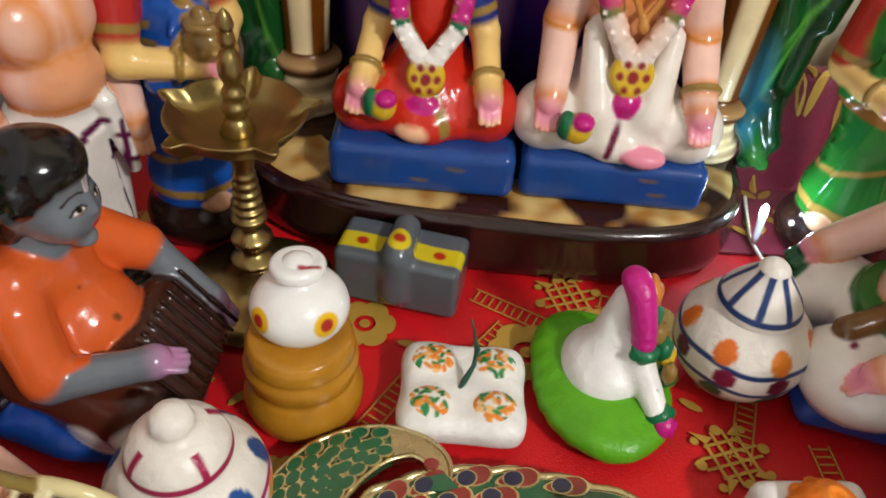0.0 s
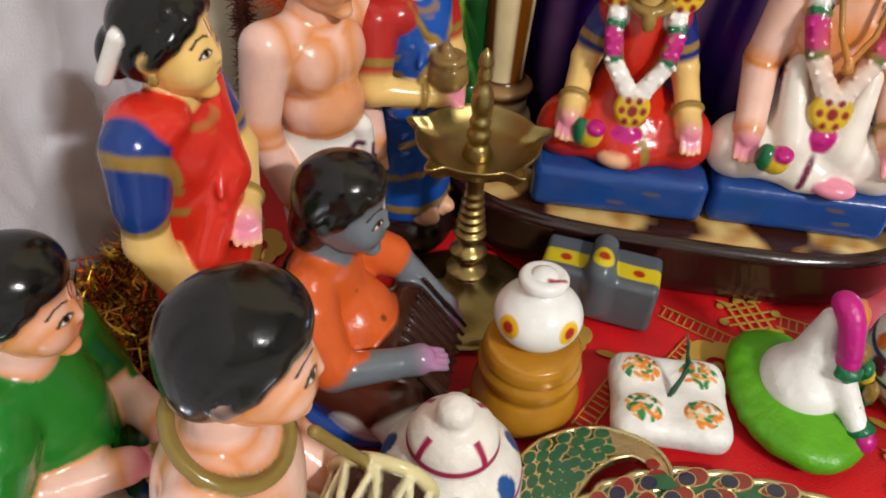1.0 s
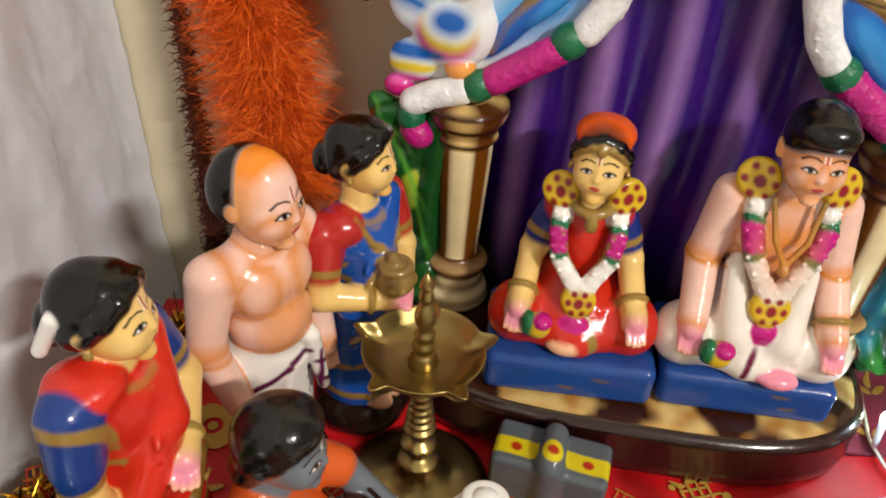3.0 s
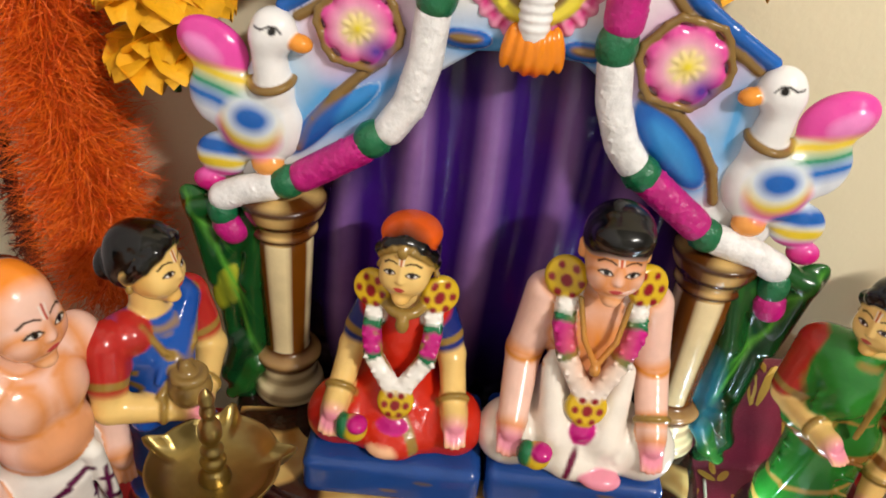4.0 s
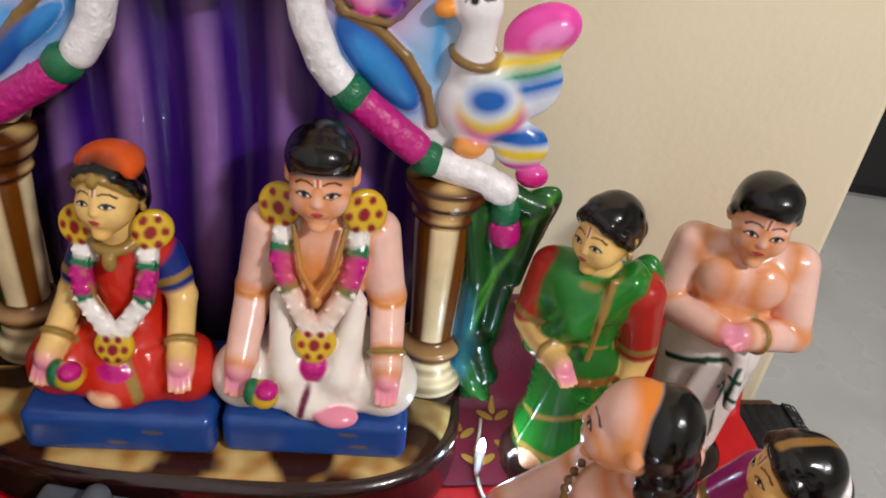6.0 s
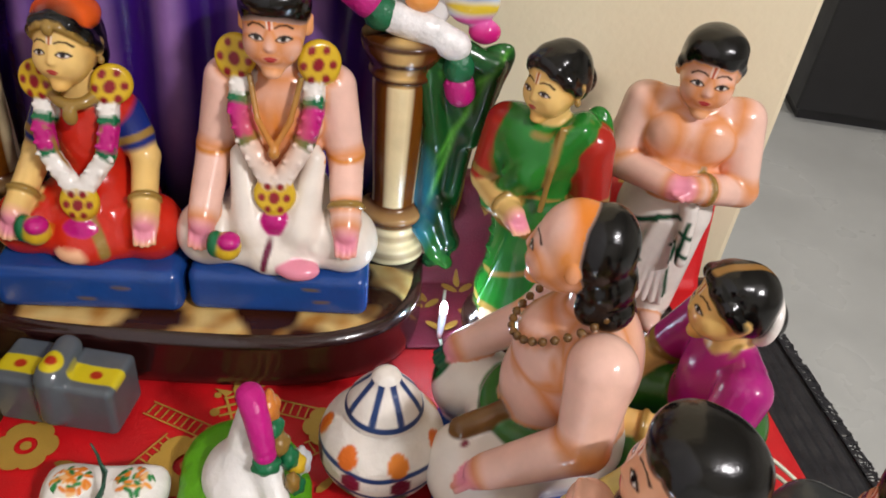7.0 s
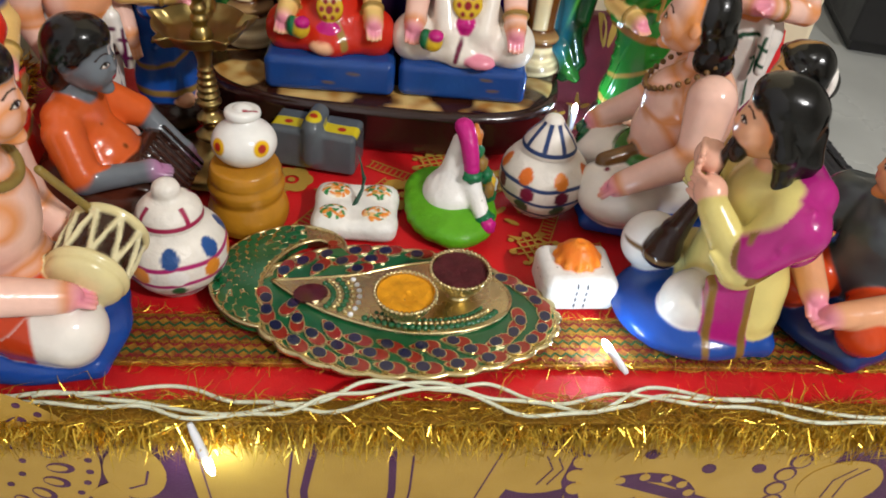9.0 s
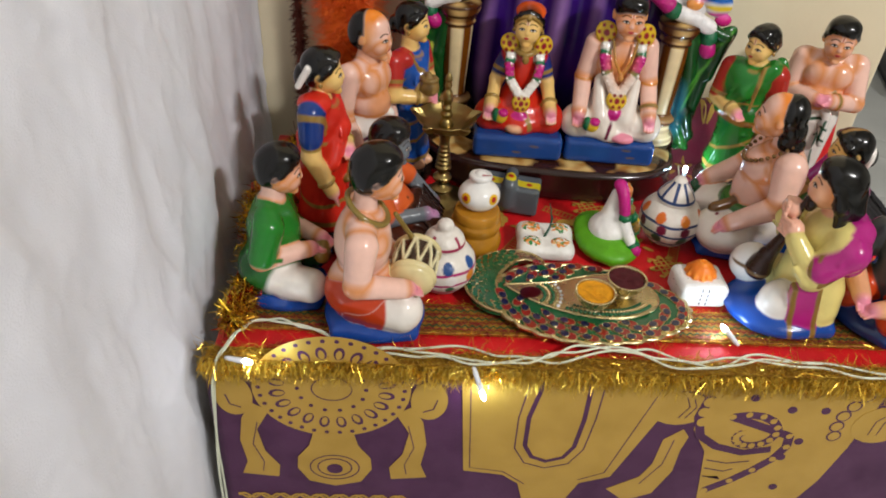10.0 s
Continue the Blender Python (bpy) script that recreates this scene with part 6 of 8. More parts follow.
def base_outline(off):
    pts = []
    for j in range(61):
        a = math.pi + math.pi * j / 60
        c, s = math.cos(a), math.sin(a)
        x = (0.140 + off) * math.copysign(abs(c) ** 0.62, c) - 0.007
        y = -0.013 - (0.080 + off) * abs(s) ** 0.66
        pts.append((x, y))
    return pts + [(0.133 + off, 0.024 + off), (-0.147 - off, 0.024 + off)]


bm = bmesh.new()
rings = [[bm.verts.new((x, y, z)) for x, y in base_outline(off)] for off, z in ((-0.002, 0), (0.001, 0.003), (0.002, 0.012), (0.0, 0.026), (0.0015, 0.030), (0.001, 0.0335), (-0.003, 0.036), (-0.012, 0.0365))]
for a, b in zip(rings, rings[1:]):
    for i in range(len(a)):
        bm.faces.new((a[i], a[(i + 1) % len(a)], b[(i + 1) % len(b)], b[i]))
bm.faces.new(rings[-1])
PLINTH = material("dark_brown_enamel", lin("2A1110"), 0.2, 0, 0.3, 25, 0.25, 200, coat=0.4)
part("base", bm, PLINTH, throne, "glossy dark brown oval base")
# painted cream and brown blotches round the top of the base
out = base_outline(-0.0045)
inn = base_outline(-0.040)
bm = bmesh.new()
grid_ = []
for (x0, y0), (x1, y1) in zip(out[1:60], inn[1:60]):
    grid_.append([bm.verts.new((x0 + (x1 - x0) * k_ / 10, y0 + (y1 - y0) * k_ / 10, 0.0368 if 0 < k_ < 10 else 0.0362)) for k_ in range(11)])
for a_, b_ in zip(grid_, grid_[1:]):
    for k_ in range(10):
        bm.faces.new((a_[k_], b_[k_], b_[k_ + 1], a_[k_ + 1]))
bmesh.ops.subdivide_edges(bm, edges=bm.edges[:], cuts=3, use_grid_fill=True)
rim = part("painted_rim", bm, ENAMEL, throne, "cream and brown painted blotches")


def rim_col(c):
    s = 40 * math.atan2(c.y - 0.03, c.x * 0.62)
    t = 0.5 + 0.5 * math.sin(s / 2.5 + 2.2 * noise.noise((45 * c.x, 45 * c.y, 0)))
    t = min(1, max(0, (t - 0.32) * 3.2))
    return mixc(lin("3A1A0C"), mixc(lin("E2C27C"), lin("B8803A"), 0.5 + noise.noise((90 * c.x, 90 * c.y, 4))), t)


colour_mesh(rim, rim_col)

# pillars
def pillar(u):
    prof = smooth_profile([(0.0, 0.0365), (0.020, 0.0366), (0.0205, 0.046), (0.0175, 0.050), (0.0172, 0.061), (0.0192, 0.064), (0.0192, 0.068), (0.0135, 0.072), (0.0128, 0.08), (0.0142, 0.11), (0.0158, 0.146), (0.0155, 0.152), (0.0185, 0.155), (0.0175, 0.159), (0.0205, 0.165), (0.0225, 0.170), (0.0225, 0.176), (0.012, 0.178)], 5)
    ob = part("pillar", lathe_bm(prof, 48), ENAMEL, throne, "cream fluted pillar with brown gilding")
    def col(c):
        a = math.atan2(c.y, c.x)
        if 0.073 < c.z < 0.151:
            t = 0.5 + 0.5 * math.cos(a * 4 + math.pi)
            return mixc(CREAM, BROWN, 3.0 * t - 1.25)
        t = 0.5 + 0.5 * math.sin(c.z * 620)
        if c.z < 0.06:
            return mixc(CREAM, BROWN, 1.6 * t - 0.9)
        if c.z > 0.15:
            q = 0.5 + 0.5 * math.cos(a * 4 + math.pi)
            return mixc(mixc(lin("DDB876"), lin("5A2E0C"), 1.3 * q), lin("3E1C08"), 2.4 * t - 1.3)
        return mixc(mixc(CREAM, lin("9A6418"), 0.75), lin("54280A"), 0.1 + 0.9 * t)
    colour_mesh(ob, col)
    ob.location = (u, 0.0, 0)
    return ob


pillar(-0.119)
pillar(0.113)

# purple curtain inside the arch
ARCH = [(-0.112, 0.036), (-0.112, 0.15), (-0.100, 0.178), (-0.078, 0.205), (-0.058, 0.225), (-0.046, 0.25), (-0.025, 0.264), (0.0, 0.268), (0.025, 0.265), (0.042, 0.252), (0.052, 0.228), (0.075, 0.205), (0.098, 0.183), (0.106, 0.15), (0.106, 0.036)]


def arch_top(u):
    for (a, b), (c, e) in zip(ARCH[1:], ARCH[2:]):
        if a <= u <= c:
            return b + (e - b) * (u - a) / max(1e-6, c - a)
    return 0.06


bm = bmesh.new()
nu, nz = 150, 60
g = []
for i in range(nu + 1):
    u = -0.111 + 0.216 * i / nu
    top = arch_top(u) + 0.008
    col_ = []
    for j in range(nz + 1):
        z = 0.036 + (top - 0.036) * j / nz
        y = 0.012 + 0.0040 * math.sin(u * 165 + 0.6 + 0.3 * math.sin(z * 24))
        col_.append(bm.verts.new((u, y, z)))
    g.append(col_)
for i in range(nu):
    for j in range(nz):
        bm.faces.new((g[i][j], g[i + 1][j], g[i + 1][j + 1], g[i][j + 1]))
curtain = part("curtain", bm, ENAMEL, throne, "glossy purple painted curtain with lavender folds")
P0, P1, SHADE_PURPLE = lin("32126A"), lin("9A70B0"), lin("1A0A2C")


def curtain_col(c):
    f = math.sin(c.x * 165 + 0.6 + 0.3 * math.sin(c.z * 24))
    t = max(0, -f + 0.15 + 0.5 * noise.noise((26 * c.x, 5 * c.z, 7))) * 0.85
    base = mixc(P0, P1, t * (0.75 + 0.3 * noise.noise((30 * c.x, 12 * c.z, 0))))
    # shade put into the colour: darker under the arch, by the pillars and base
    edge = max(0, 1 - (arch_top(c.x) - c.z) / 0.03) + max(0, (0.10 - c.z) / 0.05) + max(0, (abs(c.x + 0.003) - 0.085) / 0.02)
    return mixc(base, SHADE_PURPLE, edge * 0.8)


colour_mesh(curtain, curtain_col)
mod = curtain.modifiers.new("thickness", "SOLIDIFY")
mod.thickness = 0.004

# arch panel
panel = [(-0.135, 0.176), (-0.148, 0.20), (-0.14, 0.235), (-0.121, 0.27), (-0.113, 0.283), (-0.098, 0.292), (-0.084, 0.302), (-0.070, 0.316), (-0.056, 0.328), (-0.044, 0.348), (-0.022, 0.362), (0.0, 0.366), (0.02, 0.362), (0.038, 0.348), (0.048, 0.331), (0.058, 0.315), (0.070, 0.304), (0.088, 0.292), (0.107, 0.281), (0.114, 0.27), (0.132, 0.235), (0.142, 0.20), (0.13, 0.176)]
panel += [(0.102, 0.182), (0.074, 0.206), (0.052, 0.229), (0.042, 0.254), (0.025, 0.266), (0.0, 0.268), (-0.024, 0.266), (-0.046, 0.25), (-0.057, 0.226), (-0.078, 0.205), (-0.104, 0.181)]
W, SKYB, GILTP = "F2F0EE", "1660B4", "8A6B3A"
solids = [("P", pose(0, 0.006, 0), (panel, 0.009, 0.004), lin(W), 0.003)]
strokes = [(E((0, 0.0, 0.270), (0.05, 0.03, 0.012), "4C9AD6"), 0.010, "F2F0EE"), (E((-0.096, 0, 0.229), (0.026, 0.03, 0.016), "5AA6DE", (0, -48, 0)), 0.010, "F2F0EE"), (E((0.073, 0, 0.232), (0.034, 0.03, 0.018), "5AA6DE", (0, 47, 0)), 0.007, "F2F0EE"), (E((-0.079, 0, 0.272), (0.027, 0.03, 0.027), "E8B8DA"), 0.010, "F2F0EE"), (E((0.071, 0, 0.272), (0.028, 0.03, 0.028), "E8B8DA"), 0.010, "F2F0EE"), (E((-0.070, 0, 0.240), (0.024, 0.03, 0.010), "3E90D2", (0, -48, 0)), 0.012, "F2F0EE"), (E((0.100, 0, 0.246), (0.010, 0.03, 0.024), "5AA6DE"), 0.012, "F2F0EE"), (E((-0.118, 0, 0.250), (0.010, 0.03, 0.02), "8CC0E6"), 0.012, "F2F0EE"), (E((0, 0, 0.335), (0.045, 0.03, 0.012), "A8CDEA"), 0.016, "F2F0EE")]


def bar(points, r, col, y=-0.003, k=0.0015):
    return [C((a[0], y, a[1]), (b[0], y, b[1]), r, r, col, k) for a, b in zip(points, points[1:])]


solids += bar([(-0.115, 0.278), (-0.1, 0.288), (-0.085, 0.298), (-0.07, 0.313), (-0.057, 0.325), (-0.046, 0.343)], 0.0036, SKYB)
solids += bar([(0.109, 0.277), (0.088, 0.289), (0.069, 0.301), (0.057, 0.313), (0.048, 0.328), (0.038, 0.345)], 0.0036, SKYB)
solids += bar([(-0.108, 0.274), (-0.095, 0.282), (-0.083, 0.29), (-0.068, 0.304), (-0.058, 0.316)], 0.0024, GILTP)
solids += bar([(0.104, 0.273), (0.094, 0.279), (0.068, 0.293), (0.057, 0.304), (0.05, 0.318)], 0.0024, GILTP)
# gilt and blue leaf forms at both sides
solids += bar([(-0.109, 0.208), (-0.1, 0.224), (-0.09, 0.237), (-0.077, 0.25), (-0.068, 0.257)], 0.0024, GILTP, -0.004)
solids += [E((-0.098, -0.002, 0.222), (0.026, 0.005, 0.0065), SKYB, (0, -50, 0), 0.002), E((-0.083, -0.002, 0.233), (0.02, 0.0045, 0.005), "2B86CC", (0, -42, 0), 0.002)]
solids += bar([(0.055, 0.256), (0.072, 0.249), (0.086, 0.237), (0.096, 0.222), (0.101, 0.205)], 0.0024, GILTP, -0.004)
solids += [E((0.073, -0.002, 0.232), (0.0295, 0.005, 0.0105), SKYB, (0, 47, 0), 0.002)]
strokes += [(E((0.075, -0.004, 0.230), (0.02, 0.01, 0.006), "2F8CD0", (0, 47, 0)), 0.003)]
for u in (-0.03, 0.026):
    solids += [E((u, -0.003, 0.2725), (0.0125, 0.0045, 0.0045), SKYB, k=0.002), E((u, -0.006, 0.2735), (0.008, 0.003, 0.002), GILTP, k=0.001)]
sculpt("arch_panel", [(solids, strokes, 0.0011)], ENAMEL, throne, label="white arch panel with blue and gilt edging")


# flower medallions with a gilt rim
def medallion(u, z, r):
    P = [D((0, 0.003, 0), r, 0.005, 0.003, "EE9CC8", (90, 0, 0), 0.002)]
    P.append(E((0, -0.001, 0), (0.62 * r, 0.0052, 0.62 * r), "F4B8D4", k=0.003))
    for j in range(8):
        a = 2 * math.pi * j / 8 + 0.5
        P.append(E((0.60 * r * math.cos(a), -0.0030, 0.60 * r * math.sin(a)), (0.40 * r, 0.0034, 0.34 * r), "E24E9E", (0, -math.degrees(a), 0), 0.0022))
    for j in range(20):
        a, b = 2 * math.pi * j / 20, 2 * math.pi * (j + 1) / 20
        ra, rb = r * (1.08 + 0.06 * math.cos(6 * a + 1)), r * (1.08 + 0.06 * math.cos(6 * b + 1))
        P.append(C((ra * math.cos(a), -0.003, ra * math.sin(a)), (rb * math.cos(b), -0.003, rb * math.sin(b)), 0.0019, 0.0019, GILTP, 0.001))
    for j in range(9):
        a = 2 * math.pi * j / 9
        P.append(C((0.06 * r * math.cos(a), -0.006, 0.06 * r * math.sin(a)), (0.36 * r * math.cos(a), -0.006, 0.36 * r * math.sin(a)), 0.0010, 0.0008, "F2DC4A", 0.001))
    A = [(E((0, -0.006, 0), (0.50 * r, 0.012, 0.50 * r), "FAE4E0"), 0.007), (E((0, -0.006, 0), (0.30 * r, 0.012, 0.30 * r), "F2DA3A"), 0.005), (E((0.5 * r, -0.004, -0.55 * r), (0.3 * r, 0.012, 0.3 * r), "5A2E9A"), 0.005)]
    ob = sculpt("flower_medallion", [(P, A, 0.0008)], ENAMEL, throne, label="pink flower with yellow heart in a gilt frame")
    ob.location = (u, -0.003, z)


medallion(-0.079, 0.273, 0.0178)
medallion(0.070, 0.273, 0.0190)

# sun disc with a water pot before it
P, A = [D((0, 0.004, 0), 0.0305, 0.005, 0.003, "F2C8D8", (90, 0, 0), 0.002)], []
for j in range(26):
    a = 2 * math.pi * j / 26
    P.append(C((0.0232 * math.cos(a), -0.002, 0.0232 * math.sin(a)), (0.0290 * math.cos(a), -0.0005, 0.0290 * math.sin(a)), 0.0018, 0.0029, "EE9AB8", 0.0022))
    A.append((E((0.0265 * math.cos(a + 0.12), -0.002, 0.0265 * math.sin(a + 0.12)), (0.0022, 0.006, 0.0022), "E0408C"), 0.0016))
P += [TO((0, -0.003, 0), 0.0155, 0.0022, GILTP, (90, 0, 0), 0.001), TO((0, -0.0025, 0), 0.0195, 0.0036, "EEDC4A", (90, 0, 0), 0.002), D((0, 0.0, 0), 0.014, 0.003, 0.002, "DCCB50", (90, 0, 0), 0.001)]
sun = sculpt("sun_disc", [(P, A, 0.0009)], ENAMEL, throne, label="pink and yellow ray disc behind a white pot")
sun.location = (-0.001, -0.002, 0.305)
P = [E((0, -0.004, 0.0), (0.0085, 0.008, 0.0085), "7A5A32", k=0.001)]
for i in range(4):
    P.append(E((0, -0.004, -0.0085 - 0.0042 * i), (0.0085 - 0.0004 * i, 0.0075, 0.0032), W, k=0.001))
P.append(C((0, -0.004, -0.004), (0, -0.004, -0.024), 0.007, 0.0065, W, 0.001))
pot_ = sculpt("kalash", [(P, [], 0.0008)], ENAMEL, throne, label="white ribbed pot with a brown knob")
pot_.location = (0.0, -0.007, 0.305)
P = []
for i in range(6):
    u = -0.011 + 0.0044 * i
    P += [E((u * 1.0, -0.006 + 0.35 * abs(u), 0.0015 + 0.22 * abs(u)), (0.0034, 0.0050, 0.0108), "F28A1C", (0, -u * 900, 0), 0.0010)]
P.append(E((0, -0.003, 0.001), (0.0120, 0.0060, 0.0095), "F28A1C", k=0.001))
ped = sculpt("lotus_pedestal", [(P, [(E((0, -0.008, -0.008), (0.006, 0.01, 0.004), "E05A14"), 0.003)], 0.0009)], ENAMEL, throne, label="orange lotus petals under the pot")
ped.location = (0.001, -0.008, 0.270)


ROPE = material("flower_rope_plaster", (1, 1, 1), 0.34, 0, 0.2, 160, 0.6, 520, attr=True, coat=0.15)


# the arch's flower rope: white, green and magenta lengths
def rope(points, r, col, bumpy, label=""):
    pts = [Vector((u, -0.010, z)) for u, z in points]
    P = []
    rg = random.Random(int(1000 * abs(points[0][0])) + 7)
    for a, b in zip(pts, pts[1:]):
        n = max(1, int((b - a).length / (r * 0.55)))
        for i in range(n):
            c = a + (b - a) * i / n
            P.append(E(tuple(c), (r, r * 0.95, r), col, k=0.002))
            for q in range(9 * bumpy):
                t = rg.uniform(0, 2 * math.pi)
                o = Vector((math.cos(t), -abs(math.sin(t)), rg.uniform(-1, 1))).normalized() * r * 0.88
                P.append(E(tuple(c + o), (r * rg.uniform(0.10, 0.26), r * 0.13, r * rg.uniform(0.10, 0.2)), col, (rg.uniform(0, 180), rg.uniform(0, 180), 0), k=0.0006))
    P.append(E(tuple(pts[-1]), (r, r, r), col, k=0.002))
    return sculpt("garland_piece", [(P, [], 0.0006)], ROPE, throne, label=label)


def side_rope(s, pts):
    rope(pts["w1"], 0.0082, W, 1, "white flower rope")
    rope(pts["m1"], 0.0090, MAGENTA, 3, "magenta flower rope")
    rope(pts["w2"], 0.0080, W, 1, "white flower rope")
    rope(pts["m2"], 0.0083, MAGENTA, 3, "magenta flower rope")
    rope(pts["g1"], 0.0090, "0E6A42", 3, "green leaf ring of the rope")
    rope(pts["g0"], 0.0092, "0E6A42", 3, "green leaf ring of the rope")
    rope(pts["g2"], 0.0085, "0E6A42", 3, "green leaf ring of the rope")
    rope(pts["g3"], 0.0078, "0E6A42", 3, "green leaf ring of the rope")
    rope(pts["m3"], 0.0082, MAGENTA, 3, "magenta flower end of the rope")


side_rope(-1, {"m1": [(-0.039, 0.345), (-0.041, 0.324), (-0.043, 0.302)], "g0": [(-0.0435, 0.294), (-0.044, 0.290)], "w1": [(-0.045, 0.284), (-0.047, 0.262), (-0.053, 0.240), (-0.062, 0.226)], "g1": [(-0.069, 0.2205), (-0.071, 0.2185)],
               "m2": [(-0.076, 0.2135), (-0.105, 0.194)], "g2": [(-0.1125, 0.190), (-0.1145, 0.189)], "w2": [(-0.122, 0.186), (-0.138, 0.181), (-0.148, 0.176)], "g3": [(-0.1495, 0.169), (-0.149, 0.166)], "m3": [(-0.147, 0.159), (-0.144, 0.156)]})
side_rope(1, {"m1": [(0.035, 0.345), (0.0375, 0.325), (0.0385, 0.29)], "g0": [(0.0375, 0.281), (0.0375, 0.277)], "w1": [(0.0385, 0.27), (0.0415, 0.252), (0.049, 0.233), (0.056, 0.224)], "g1": [(0.0605, 0.2195), (0.0625, 0.218)],
              "m2": [(0.067, 0.2145), (0.094, 0.194)], "g2": [(0.0995, 0.1895), (0.1015, 0.1885)], "w2": [(0.107, 0.187), (0.125, 0.182), (0.1395, 0.175)], "g3": [(0.1425, 0.166), (0.1425, 0.162)], "m3": [(0.1435, 0.154), (0.1445, 0.150)]})


# birds at the ends of the arch
def bird(s, u0):
    """s = -1: the left bird, which looks to the middle."""
    def f(x):
        return u0 + s * x
    P = [E((f(-0.001), -0.006, 0.266), (0.0112, 0.0092, 0.0118), W, k=0.003), C((f(0.003), -0.006, 0.262), (f(0.000), -0.004, 0.238), 0.0076, 0.0095, W, 0.004), E((f(0.008), -0.003, 0.218), (0.0215, 0.0115, 0.0225), W, (0, s * 25, 0), 0.006),
         E((f(-0.0138), -0.008, 0.2625), (0.0062, 0.0050, 0.0044), "F29A3A", (0, s * -12, 0), 0.0012), E((f(0.031), 0.0, 0.2535), (0.0185, 0.0075, 0.0130), "E84AA6", (0, s * -28, 0), 0.004), E((f(0.033), -0.004, 0.2540), (0.0110, 0.0050, 0.0060), "F08AC8", (0, s * -28, 0), 0.004), E((f(0.028), -0.001, 0.230), (0.0165, 0.008, 0.018), "E6ECF4", (0, 0, 0), 0.006),
         E((f(0.03), -0.001, 0.196), (0.014, 0.007, 0.0125), "D8E4F2", (0, 0, 0), 0.006), E((f(0.038), -0.002, 0.181), (0.0085, 0.0065, 0.0065), "D0207E", (0, 0, 0), 0.002), E((f(0.004), -0.008, 0.197), (0.0085, 0.006, 0.0065), "F0A050", (0, 0, 0), 0.002),
         TO((f(0.001), -0.005, 0.2415), 0.0104, 0.0020, GILTP, (12, s * 8, 0), 0.001)]
    A = [(E((f(0.029), -0.004, 0.243), (0.018, 0.02, 0.0035), "EFD046", (0, s * -14, 0)), 0.003), (E((f(0.029), -0.004, 0.2365), (0.02, 0.02, 0.0026), "3C9A58", (0, s * -14, 0)), 0.003), (E((f(0.029), -0.004, 0.2300), (0.022, 0.02, 0.0038), "1E6CBE", (0, s * -14, 0)), 0.004),
         (E((f(0.013), -0.012, 0.2135), (0.0165, 0.014, 0.0125), "E05AA8"), 0.003), (E((f(0.011), -0.012, 0.2185), (0.0150, 0.014, 0.0120), "E8C93A"), 0.003), (E((f(0.010), -0.012, 0.2235), (0.0145, 0.014, 0.0110), "DCE6EE"), 0.003), (E((f(0.010), -0.012, 0.2235), (0.0095, 0.012, 0.0068), "1660B4"), 0.003),
         (E((f(0.03), -0.004, 0.203), (0.018, 0.02, 0.0042), "1660B4"), 0.002), (E((f(0.032), -0.004, 0.194), (0.016, 0.02, 0.0035), "E8C93A"), 0.002), (E((f(0.034), -0.004, 0.187), (0.014, 0.02, 0.0028), "E05AA8"), 0.002),
         (E((f(-0.0020), -0.014, 0.2690), (0.0046, 0.006, 0.0024), "F6F4F0"), 0.0004), (E((f(-0.0026), -0.014, 0.2686), (0.0020, 0.006, 0.0019), "120C0A"), 0.0004)]
    lash = [(-0.0066, 0.2676), (-0.0045, 0.2702), (-0.0010, 0.2707), (0.0030, 0.2692), (0.0066, 0.2700)]
    for p, q in zip(lash, lash[1:]):
        A.append((B((f((p[0] + q[0]) / 2), -0.014, (p[1] + q[1]) / 2), (math.hypot(p[0] - q[0], p[1] - q[1]) / 2 + 0.0003, 0.006, 0.00048), 0.0004, "120C0A", (0, -math.degrees(math.atan2(q[1] - p[1], s * (q[0] - p[0]))), 0)), 0.0003))
    sculpt("painted_bird", [(P, A, 0.0008)], ENAMEL, throne, label="white bird with rainbow wing and pink tail")


bird(-1, -0.120)
bird(1, 0.116)


